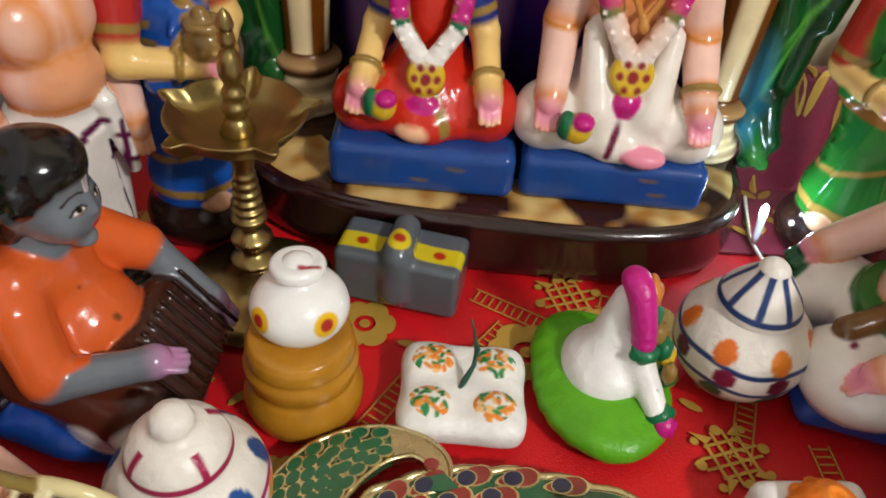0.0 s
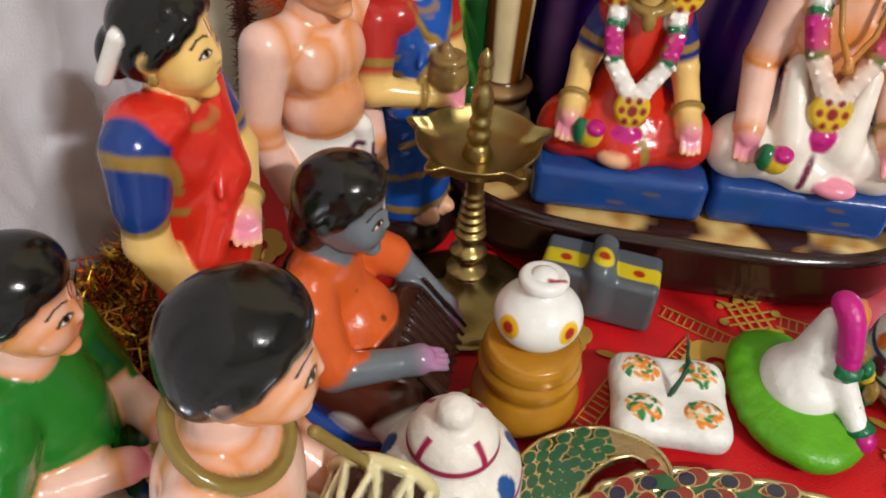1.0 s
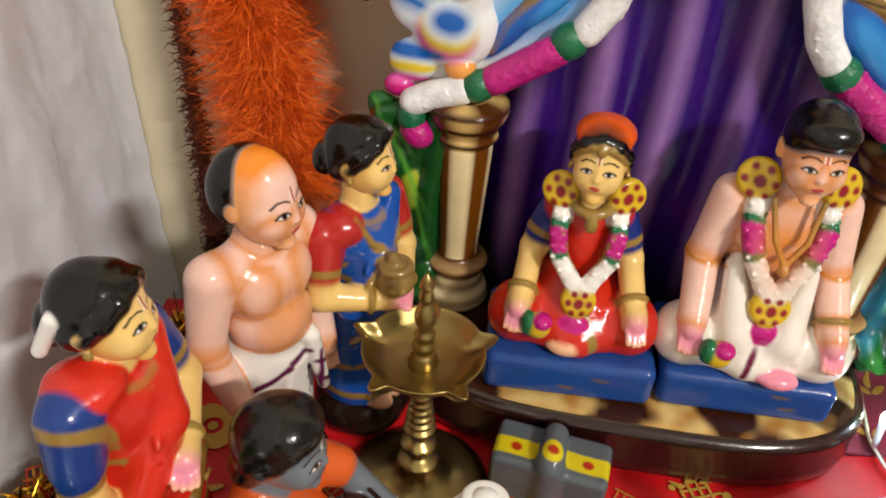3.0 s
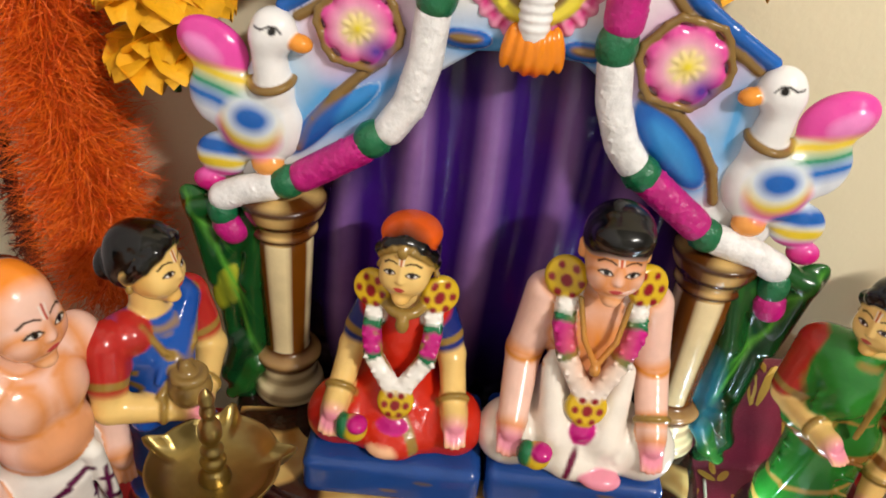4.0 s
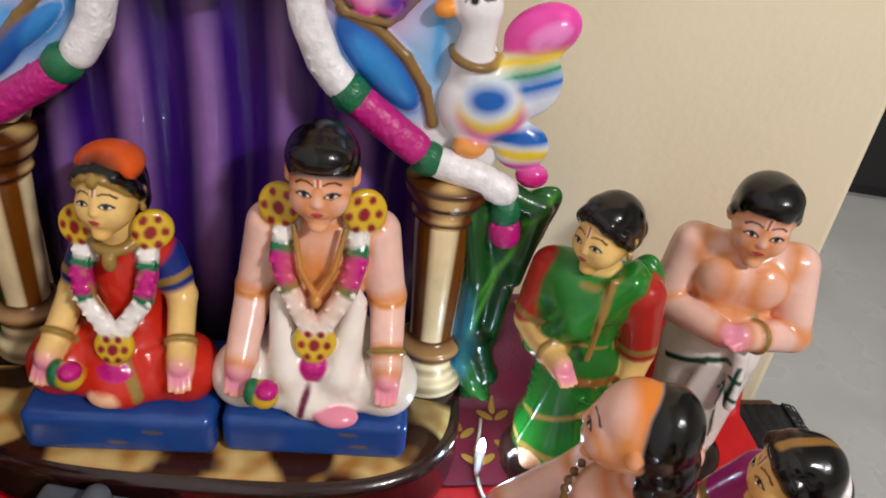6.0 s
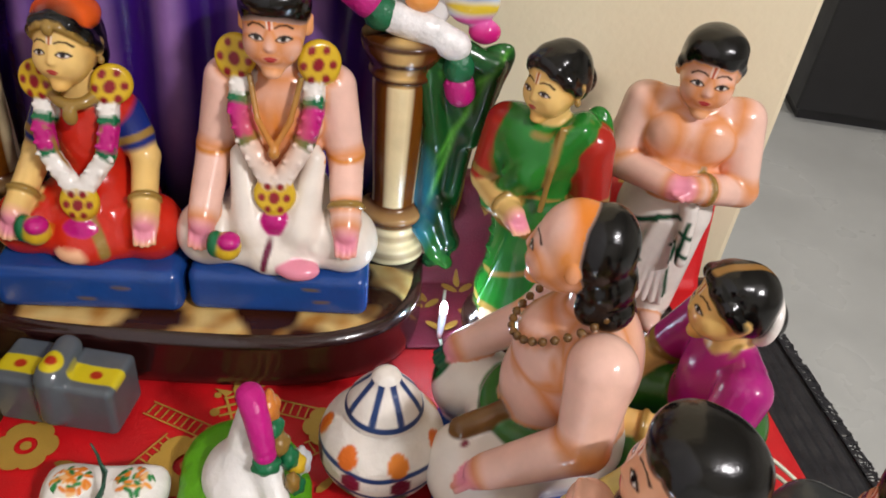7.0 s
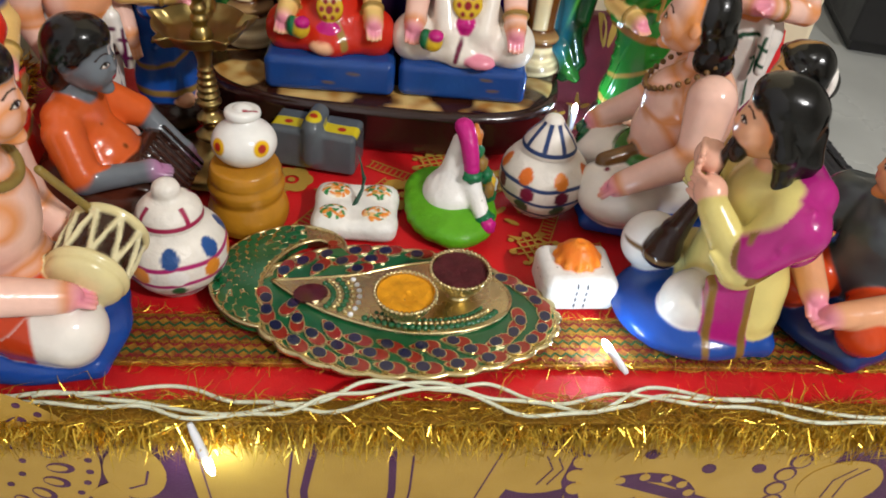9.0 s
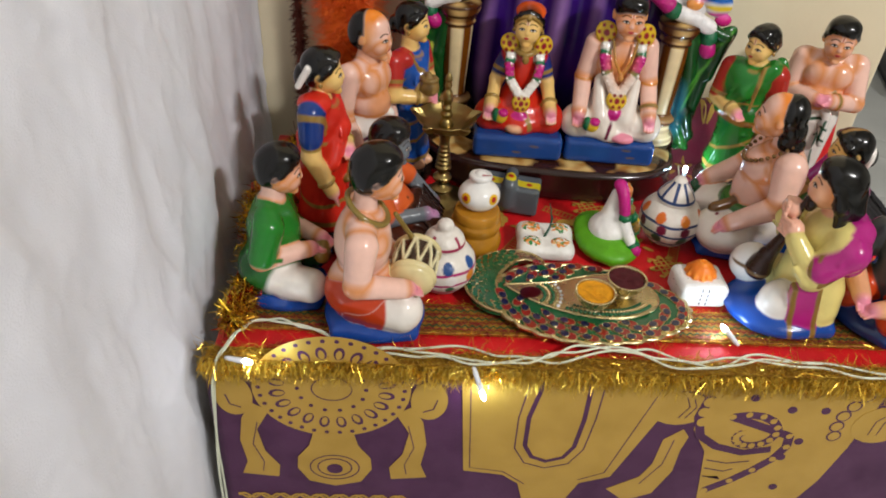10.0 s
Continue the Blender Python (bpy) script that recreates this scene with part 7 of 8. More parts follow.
# banana plants beside the pillars
def plant(s, u0):
    P, A = [], []
    rg = random.Random(5)
    for i, (a, b, c, r0, col) in enumerate((((0.016, 0.16), (0.032, 0.13), (0.028, 0.075), 0.009, "0F4A1E"), ((0.008, 0.165), (0.016, 0.12), (0.016, 0.06), 0.0085, "124A1E"), ((0.028, 0.17), (0.043, 0.165), (0.036, 0.12), 0.007, "124F20"), ((0.022, 0.075), (0.03, 0.05), (0.02, 0.036), 0.008, "0C3A1A"), ((0.014, 0.06), (0.022, 0.045), (0.03, 0.036), 0.007, "1E5A22"))):
        for p, q, m in ((a, b, 1.0), (b, c, 0.9)):
            P.append(C((u0 + s * p[0], -0.002 - 0.002 * i, p[1]), (u0 + s * q[0], -0.004 - 0.002 * i, q[1]), r0 * m, r0 * m * 0.7, col, 0.004))
        A.append((C((u0 + s * a[0], -0.012 - 0.002 * i, a[1]), (u0 + s * b[0], -0.014 - 0.002 * i, b[1]), 0.0016, 0.0014, "2E7A2C"), 0.0012))
    for x_, z_, rx_, rz_, tilt_, col in ((0.030, 0.135, 0.0135, 0.040, 24, "1A5A26"), (0.020, 0.098, 0.0110, 0.034, 14, "0E3A18"), (0.038, 0.158, 0.0105, 0.022, 38, "1C5A24")):
        P.append(E((u0 + s * x_, -0.003, z_), (rx_, 0.0042, rz_), col, (0, s * tilt_, 0), 0.003))
        A += [(E((u0 + s * x_, -0.007, z_), (0.0013, 0.006, rz_ * 0.85), "5AA83A", (0, s * tilt_, 0)), 0.0016), (E((u0 + s * (x_ + 0.006), -0.007, z_), (0.0016, 0.006, rz_ * 0.7), "0C3416", (0, s * tilt_, 0)), 0.003)]
    if s < 0:
        P += [E((u0 - 0.030, -0.006, 0.115), (0.008, 0.006, 0.018), "A8B030", (0, 12, 0), 0.003)]
    else:
        # blue gloss of the nearby lamp, put into the leaf colour
        A.append((E((u0 + 0.004, -0.01, 0.075), (0.010, 0.02, 0.035), "2C8AB0"), 0.008))
    sculpt("banana_plant", [(P, A, 0.0011)], ENAMEL, throne, label="dark green painted banana leaves")


plant(-1, -0.122)
plant(1, 0.118)


# blue cushions under the couple
def cushion(x, y, turn, label):
    P = [B((0, 0, 0.0135), (0.0480, 0.033, 0.0135), 0.006, "1C478E", k=0.002)]
    rg = random.Random(int(x * 1000))
    A = [(E((rg.uniform(-0.03, 0.03), -0.033, rg.uniform(0.006, 0.02)), (0.005, 0.004, 0.0012), "6A5A50"), 0.0006) for _ in range(2)]
    ob = sculpt("seat_cushion", [(P, A, 0.0012)], ENAMEL, None, pose(x, y, 0.0368, 0, 0, turn))
    tagged(ob, label, "cushion", "throne cushions")


cushion(0.006, 0.352, -3, "flat royal blue painted seat block under the red doll")
cushion(0.105, 0.349, -4, "flat royal blue painted seat block under the white doll")


# ---------------------------------------------------------------- small things on the cloth
def lathe_thing(name, profile, at, colour, mat, label, category, n=48, steps=6):
    ob = part(name, lathe_bm(smooth_profile(profile, steps), n), mat)
    ob.location = (at[0], at[1], 0)
    if colour:
        colour_mesh(ob, colour)
    return tagged(ob, label, category)


# brass oil lamp with a spouted bowl
lamp = thing("oil_lamp", pose(-0.0755, 0.281, 0), "tall aged brass oil lamp with a spouted bowl", "lamp")
part("foot", lathe_bm(smooth_profile([(0.0, 0.0), (0.037, 0.0), (0.038, 0.002), (0.034, 0.005), (0.02, 0.009), (0.013, 0.014), (0.0095, 0.02)], 6), 48), BRASS, lamp)
stem = [(0.0095, 0.02), (0.0115, 0.023), (0.006, 0.027), (0.006, 0.03), (0.0095, 0.034), (0.0095, 0.037), (0.005, 0.041), (0.0055, 0.044), (0.008, 0.047)]
for i in range(6):
    stem += [(0.0085 - 0.0006 * i, 0.049 + 0.0048 * i), (0.0062 - 0.0003 * i, 0.0513 + 0.0048 * i)]
stem += [(0.005, 0.08), (0.0065, 0.086), (0.011, 0.092)]
part("stem", lathe_bm(smooth_profile(stem, 4), 32), BRASS, lamp)


def spouts(a, i):
    t = max(0.0, math.cos(2.5 * (a - 0.3)) ** 2 - 0.84) / 0.16
    return 1 + (0.26 * t ** 1.6 if 9 < i < 24 else 0.0)


part("bowl", lathe_bm(smooth_profile([(0.0, 0.092), (0.011, 0.0922), (0.0215, 0.0955), (0.0275, 0.1015), (0.0300, 0.1055), (0.0288, 0.1062), (0.0220, 0.0990), (0.011, 0.0962), (0.004, 0.0960)], 4), 100, ripple=spouts), BRASS, lamp, "spouted brass bowl")
part("finial", lathe_bm(smooth_profile([(0, 0.095), (0.0072, 0.0955), (0.006, 0.101), (0.0044, 0.104), (0.006, 0.108), (0.0044, 0.112), (0.0052, 0.115), (0.0036, 0.119), (0.0052, 0.124), (0.0048, 0.13), (0.0028, 0.135), (0.0036, 0.138), (0.0028, 0.1425), (0.0036, 0.1445), (0.0024, 0.149), (0, 0.152)], 4), 32), BRASS, lamp)

# white pot on an ochre stack
MUST, WH = lin("B87F22"), lin("EDEBE6")
stack = lathe_thing("ochre_pedestal", [(0.0, 0.0), (0.021, 0.0), (0.0254, 0.005), (0.0260, 0.012), (0.0238, 0.0190), (0.0224, 0.0225), (0.0240, 0.0272), (0.0243, 0.0315), (0.0228, 0.0352), (0.0230, 0.0380), (0.0218, 0.0430), (0.018, 0.0455), (0.0, 0.0465)], (-0.043, 0.213), lambda c: mixc(MUST, lin("8A5A14"), 0.5 * noise.noise((90 * c.x, 90 * c.y, 90 * c.z))), ENAMEL, "glossy ochre pedestal of three rounded tiers", "pedestal")
P = [E((0, 0, 0.017), (0.0225, 0.0225, 0.0175), "F0EFEA"), C((0, 0, 0.030), (0, 0, 0.036), 0.009, 0.009, "F0EFEA", 0.004), D((0, 0, 0.0385), 0.0125, 0.0035, 0.003, "F0EFEA", k=0.002)]
A = [(C((0.002, -0.006, 0.042), (0.012, -0.004, 0.042), 0.0012, 0.0008, "A02030"), 0.0006)]
for a in (-0.78, 0.70, 2.3):
    x, y = 0.0222 * math.sin(a), -0.0222 * math.cos(a)
    A += [(E((x, y, 0.0195), (0.0062, 0.0062, 0.0062), "E8B81A"), 0.0006), (E((x, y, 0.0195), (0.0032, 0.0032, 0.0032), "B02A22"), 0.0005)]
jar = thing("white_pot", pose(-0.0425, 0.2145, 0.0435, -6, 0, 0) @ Matrix.Scale(0.89, 4), "small white pot with yellow and red dots on the ochre stack", "pot")
sculpt("pot_body", [(P[:2], A, 0.0008)], ENAMEL, jar)
sculpt("lid", [(P[2:], A[:1], 0.0008)], ENAMEL, jar, label="flat white lid with a red stroke")

# grey stone block with yellow bands
STONE = "565D62"
P = [B((0, 0, 0.017), (0.034, 0.0165, 0.0170), 0.004, STONE, k=0.002), C((0, -0.0135, 0.012), (0, -0.012, 0.034), 0.0085, 0.0085, STONE, 0.004), C((0, -0.008, 0.037), (0, 0.008, 0.038), 0.0080, 0.0075, STONE, 0.003)]
A = [(B((-0.021, -0.004, 0.035), (0.0130, 0.0062, 0.006), 0.001, "D2C01E"), 0.0005), (B((0.021, -0.004, 0.035), (0.0130, 0.0062, 0.006), 0.001, "D2C01E"), 0.0005), (E((0, -0.008, 0.043), (0.0062, 0.007, 0.006), "D2C01E"), 0.0005)]
for u, z, y in ((-0.021, 0.035, -0.004), (0.021, 0.035, -0.004), (0, 0.044, -0.008)):
    A.append((E((u, y, z), (0.0034, 0.0030, 0.006), "B03018"), 0.0005))
ob = sculpt("grey_stone_block", [(P, A, 0.0008)], ENAMEL, None, pose(-0.003, 0.286, 0, 0, 0, -13) @ Matrix.Scale(0.93, 4))
tagged(ob, "dark grey painted block with yellow bands and red dots", "figurine")

# white tray of four filled cups with a green stick
P = [B((0, 0, 0.0075), (0.0276, 0.0246, 0.0078), 0.0065, "EFEDE6", k=0.003)]
rg = random.Random(3)
for sx in (-1, 1):
    for sy in (-1, 1):
        P.append(E((sx * 0.0152, sy * 0.0132, 0.0088), (0.0122, 0.0112, 0.0085), "EFEDE6", k=0.004))
idli = sculpt("snack_tray", [(P, [], 0.0008)], CHALK, None, pose(0.027, 0.214, 0, 0, 0, -3))
tagged(idli, "white clay tray with four orange and green dotted cakes", "tray")
for sx in (-1, 1):
    for sy in (-1, 1):
        A = []
        for i in range(46):
            r, a = 0.0088 * math.sqrt(rg.random()), rg.uniform(0, 6.28)
            A.append((E((r * math.cos(a), 0.9 * r * math.sin(a), 0.004), (0.0022, 0.0010, 0.009), rg.choice(("E8862A", "F0A040", "2A8A4A", "E8862A", "1F7A3A", "F2C080")), (0, 0, rg.uniform(0, 180))), 0.0004))
        cake = sculpt("cake", [([E((0, 0, 0), (0.0118, 0.0108, 0.0062), "F0EDE2", k=0.001)], A, 0.0006)], ENAMEL, idli, label="cake with orange and green sprinkles")
        cake.location = (sx * 0.0142, sy * 0.0122, 0.0122)
bm = tube_bm([(-0.001, -0.002, 0.014), (0.003, 0.002, 0.021), (0.0045, 0.006, 0.030), (0.003, 0.008, 0.040), (0.001, 0.009, 0.047)], [0.0011, 0.001, 0.0009, 0.0007, 0.0004], 8)
tube_bm([(-0.002, -0.003, 0.0145), (0.0, -0.001, 0.017), (0.004, 0.003, 0.024), (0.0055, 0.006, 0.031), (0.0035, 0.0075, 0.036)], [0.0009, 0.0015, 0.001, 0.0009, 0.0006], 8, bm)
stick = part("green_stick", bm, material("dark_green_wire", lin("1C4A38"), 0.4, 0, 0.2, 90, 0.1, 300))
stick.location = (0.027, 0.214, 0)
tagged(stick, "thin dark green wire stem stuck in the tray", "stem")

# white bird with a magenta crest on a green leaf
LIME, SNOW, PINKP, FERN = "5CA81C", "EFEDE8", "C01A7E", "0F6A40"
P = [E((-0.001, -0.002, 0.008), (0.0285, 0.0365, 0.0110), LIME, k=0.003), E((-0.008, 0.018, 0.009), (0.0225, 0.0260, 0.0105), LIME, k=0.006)]
rg = random.Random(12)
for i in range(22):
    a = 2 * math.pi * i / 22
    P.append(E((-0.002 + 0.0262 * rg.uniform(0.96, 1.03) * math.cos(a), 0.002 + 0.0352 * rg.uniform(0.96, 1.03) * math.sin(a), 0.006 + rg.uniform(-0.001, 0.002)), (0.0050, 0.0050, 0.0050), LIME, k=0.006))
P += [E((-0.002, 0.005, 0.0165), (0.0190, 0.0215, 0.0150), SNOW, k=0.003), C((0.000, 0.008, 0.022), (0.0030, 0.011, 0.054), 0.0125, 0.0058, SNOW, 0.006), C((0.008, 0.000, 0.034), (0.0150, -0.022, 0.0165), 0.0072, 0.0052, SNOW, 0.005)]
for i in range(9):
    t = i / 8
    P.append(E((0.0035 + 0.005 * t, 0.0095 - 0.0175 * t + 0.004 * t * t, 0.0665 - 0.006 * t - 0.018 * t * t), (0.0062 - 0.0008 * t, 0.0062, 0.0052), PINKP, k=0.0016))
A = [(C((0.014, -0.018, 0.026), (0.018, -0.014, 0.02), 0.0006, 0.0006, "5A4A3A"), 0.0003)]
swan = thing("swan_figurine", pose(0.093, 0.222, 0, 0, 0, 6), "white clay bird with magenta crest on a bright green leaf", "figurine")
for nm, col, lab in (("leaf_base", LIME, "bright green lumpy leaf base"), ("bird_body", SNOW, ""), ("crest", PINKP, "magenta braided crest")):
    sculpt(nm, [([q for q in P if np.allclose(q[3], lin(col))], A if nm == "bird_body" else [], 0.0009)], CHALK, swan, label=lab)
# collar, breast flower, face and jewels on the side that looks over the cloth
for nm, c, r, col in (("collar", (0.0088, -0.0075, 0.0385), (0.0060, 0.0052, 0.0040), FERN), ("bow", (0.0165, -0.0235, 0.0160), (0.0060, 0.0052, 0.0048), FERN), ("flower", (0.0178, -0.0275, 0.0125), (0.0050, 0.0045, 0.0055), PINKP), ("face", (0.0110, 0.008, 0.0590), (0.0050, 0.0065, 0.0075), "C87830"), ("jewel", (0.0125, 0.004, 0.0500), (0.0048, 0.0060, 0.0055), FERN), ("jewel", (0.0150, 0.000, 0.0430), (0.0046, 0.0055, 0.0060), "8A6A2E"), ("jewel", (0.0190, -0.003, 0.0360), (0.0042, 0.0050, 0.0052), FERN), ("jewel", (0.0220, -0.002, 0.0300), (0.0044, 0.0052, 0.0048), "D8B32A"), ("jewel", (0.0245, 0.003, 0.0250), (0.0048, 0.0065, 0.0060), "C8CCD0"), ("jewel", (0.0215, -0.010, 0.0250), (0.0040, 0.0046, 0.0042), FERN), ("jewel", (0.0200, -0.013, 0.0310), (0.0030, 0.0036, 0.0050), "8A6A2E")):
    ring_ = [E((c[0] + 0.75 * r[0] * math.cos(a), c[1] + 0.3 * r[1] * math.sin(a), c[2] + 0.75 * r[2] * math.sin(a)), (0.45 * r[0], 0.5 * r[1], 0.45 * r[2]), col, k=0.0008) for a in (0.3, 1.35, 2.4, 3.45, 4.5, 5.55)]
    sculpt(nm, [([E(c, r, col, k=0.001)] + ring_, [], 0.0007)], CHALK, swan)


# two painted pots with lids
def lidded_pot(at, band, lid_line, spots, label, s=1.0, turn=0.0, knob=False):
    prof = [(0.0, 0.0), (0.0135, 0.0), (0.019, 0.004), (0.0258, 0.014), (0.0275, 0.0225), (0.0262, 0.031), (0.0210, 0.0385), (0.0160, 0.0425), (0.0130, 0.0440)]
    lid = [(0.0, 0.0425), (0.0150, 0.0428), (0.0166, 0.0440), (0.0164, 0.0462), (0.0140, 0.0510), (0.0095, 0.0570), (0.0068, 0.0605), (0.0058, 0.0628), (0.0040, 0.0648), (0.0018, 0.0658), (0.0, 0.0660)]
    if knob:
        lid = [(0.0, 0.0425), (0.0150, 0.0428), (0.0168, 0.0440), (0.0170, 0.0462), (0.0155, 0.0505), (0.0115, 0.0545), (0.0080, 0.0562), (0.0068, 0.0580), (0.0070, 0.0610), (0.0058, 0.0640), (0.0030, 0.0660), (0.0, 0.0666)]
    body = part("pot_body", lathe_bm([(r * s, z * s) for r, z in smooth_profile(prof, 16)], 120), CHALK)
    tagged(body, label, "pot", "lidded pots")
    body.matrix_world = pose(*at, 0, 0, 0, turn)
    w, b = lin("EAE4DA"), lin(band)
    def col(c):
        z, a = c.z / s, math.atan2(c.y, c.x)
        out_ = mixc(w, lin("D8CDB8"), 0.5 * noise.noise((80 * c.x, 80 * c.y, 80 * c.z)))
        for zz in (0.0085, 0.0185, 0.0288):
            d_ = abs(z - zz - 0.0006 * math.sin(5 * a + 40 * zz))
            out_ = mixc(b, out_, (d_ - 0.0009) / 0.0006)
        for zz, n_, size, shift, cols in spots:
            q = (a / (2 * math.pi) * n_ + shift) % 1 - 0.5
            k_ = int(math.floor(a / (2 * math.pi) * n_ + shift))
            r_ = max(abs(q) * 2 * math.pi / n_ * 0.026, 0) ** 2 + (z - zz) ** 2
            out_ = mixc(lin(cols[k_ % len(cols)]), out_, (math.sqrt(r_) - size) / 0.0006)
        if z < 0.0065:
            out_ = mixc(b, out_, (abs(z - 0.0040 - 0.0018 * math.sin(11 * a)) - 0.0005) / 0.0005)
        return out_
    colour_mesh(body, col)
    cap = part("lid", lathe_bm([(r * s, z * s) for r, z in smooth_profile(lid, 10)], 120), CHALK, body, "white lid with painted lines")
    ll = lin(lid_line)
    def lcol(c):
        z, a, r = c.z / s, math.atan2(c.y, c.x), math.hypot(c.x, c.y) / s
        out_ = w
        out_ = mixc(ll, out_, (abs(z - 0.0465) - 0.0009) / 0.0006)
        if 0.0475 < z < (0.0545 if knob else 0.062):
            n_ = 4 if knob else 8
            q = ((a / (2 * math.pi) * n_) % 1 - 0.5) * 2 * math.pi / n_ * r
            out_ = mixc(ll, out_, (abs(q) - 0.0011) / 0.0006)
        return out_
    colour_mesh(cap, lcol)


lidded_pot((0.156, 0.239), "1C3A6E", "1C3A6E", ((0.0340, 7, 0.0044, 0.02, ("E8862A", "E07020")), (0.0238, 8, 0.0042, 0.2, ("6A1A34", "7A1A3A")), (0.0135, 7, 0.0046, 0.0, ("0F5A40", "145E3E"))), "white clay pot with blue bands and coloured spots, lidded", 1.12)
lidded_pot((-0.076, 0.153), "B01A6A", "A01A4A", ((0.0340, 7, 0.0046, 0.1, ("1F4A86", "235090")), (0.0236, 9, 0.0046, 0.4, ("E8943A", "EFEDE8", "E08A2A")), (0.0135, 7, 0.0036, 0.0, ("0F6A40", "145E3E"))), "white clay pot with magenta bands and blue spots, lidded", 1.09, knob=True)

# white block with orange heap
P = [B((0, 0, 0.011), (0.023, 0.019, 0.0115), 0.005, "EDEBE8", k=0.003), B((0, 0.001, 0.018), (0.02, 0.016, 0.006), 0.004, "EDEBE8", k=0.004), E((0, 0.003, 0.024), (0.0135, 0.0125, 0.013), "EE7A1E", k=0.0015)]
for i in range(11):
    a = 2 * math.pi * i / 11
    P.append(C((0.003 * math.cos(a), 0.003 + 0.003 * math.sin(a), 0.036), (0.0128 * math.cos(a), 0.003 + 0.0118 * math.sin(a), 0.026), 0.0017, 0.0024, "F08A2A", 0.0008))
A = []
for u in (-0.0035, 0.0025):
    for i in range(4):
        z = 0.004 + 0.0048 * i
        A.append((E((u + 0.0002, -0.019, z + 0.0015), (0.0007, 0.004, 0.0019), "1A1A2A"), 0.0003))
for s in (-1, 1):
    for q in (-0.004, 0.004):
        for i in range(4):
            A.append((C((s * 0.014 + s * 0.0028 * i, q - 0.001, 0.024 - 0.0025 * i), (s * 0.0155 + s * 0.0028 * i, q + 0.001, 0.0225 - 0.0025 * i), 0.0006, 0.0005, "1A1A2A"), 0.0003))
ob = sculpt("offering_block", [(P, A, 0.0006)], CHALK, None, pose(0.163, 0.149, 0, 0, 0, 2))
tagged(ob, "white clay block with black dashes and an orange heap", "figurine")

# ---------------------------------------------------------------- enamelled peacock tray with two cups
TZ = 0.006
tray = thing("peacock_tray", pose(0, 0, TZ), "gold peacock-shaped tray with green, red and navy enamel", "tray")


def tray_edge(t, grow=0.0):
    """Outline of the fan-shaped tail: a scalloped egg."""
    a = 2 * math.pi * t
    x = 0.058 + (0.0885 + grow) * math.cos(a)
    y = 0.121 + (0.0520 + grow) * math.sin(a) * (1 - 0.12 * math.cos(a)) - 0.006 * math.cos(a)
    sc = 1 + 0.034 * abs(math.cos(13 * a)) - 0.020
    return (0.058 + (x - 0.058) * sc, 0.121 + (y - 0.121) * sc)


outline = [tray_edge(i / 208) for i in range(208)]
bm = bmesh.new()
prism(bm, outline, lambda u, v, h: (u, v, h), 0.0, 0.004)
bmesh.ops.recalc_face_normals(bm, faces=bm.faces[:])
plate = part("plate", bm, GOLD, tray, "gold base plate", False)
part("scalloped_rim", tube_bm([(x, y, 0.0034) for x, y in outline + outline[:1]], 0.0019, 8), GOLD, tray, "thick scalloped gold rim")
bm = bmesh.new()
prism(bm, [(0.058 + (x - 0.058) * 0.965, 0.121 + (y - 0.121) * 0.955) for x, y in outline], lambda u, v, h: (u, v, h), 0.0038, 0.0046)
part("enamel_ground", bm, EN_GREEN, tray, "dark green enamel field", False)
# feather eyes in staggered rows: gold drop, red heart, navy eye
drop = [(-0.020, 0.139), (0.005, 0.1415), (0.03, 0.1455), (0.055, 0.154), (0.08, 0.158), (0.102, 0.152), (0.117, 0.138), (0.119, 0.122), (0.108, 0.108), (0.088, 0.1), (0.062, 0.098), (0.035, 0.104), (0.01, 0.115), (-0.008, 0.128)]
drop = smooth_profile(drop + drop[:1], 4)[:-1]


def within(x, y, poly):
    hit = False
    for (x0, y0), (x1, y1) in zip(poly, poly[1:] + poly[:1]):
        if (y0 > y) != (y1 > y) and x < (x1 - x0) * (y - y0) / (y1 - y0) + x0:
            hit = not hit
    return hit


def feather_drop(x, y, a, size, h0, h1):
    """Drop with its round end ahead and its tail behind."""
    pts = []
    for j in range(22):
        t = 2 * math.pi * j / 22
        u = size * math.cos(t)
        v = 0.62 * size * math.sin(t) * (math.cos((t - math.pi) / 2) ** 2 * 0 + (0.42 + 0.58 * (math.cos(t) + 1) / 2))
        pts.append((x + u * math.cos(a) - v * math.sin(a), y + u * math.sin(a) + v * math.cos(a)))
    bm = bmesh.new()
    prism(bm, pts, lambda u, v, h: (u, v, h), h0, h1)
    return bm


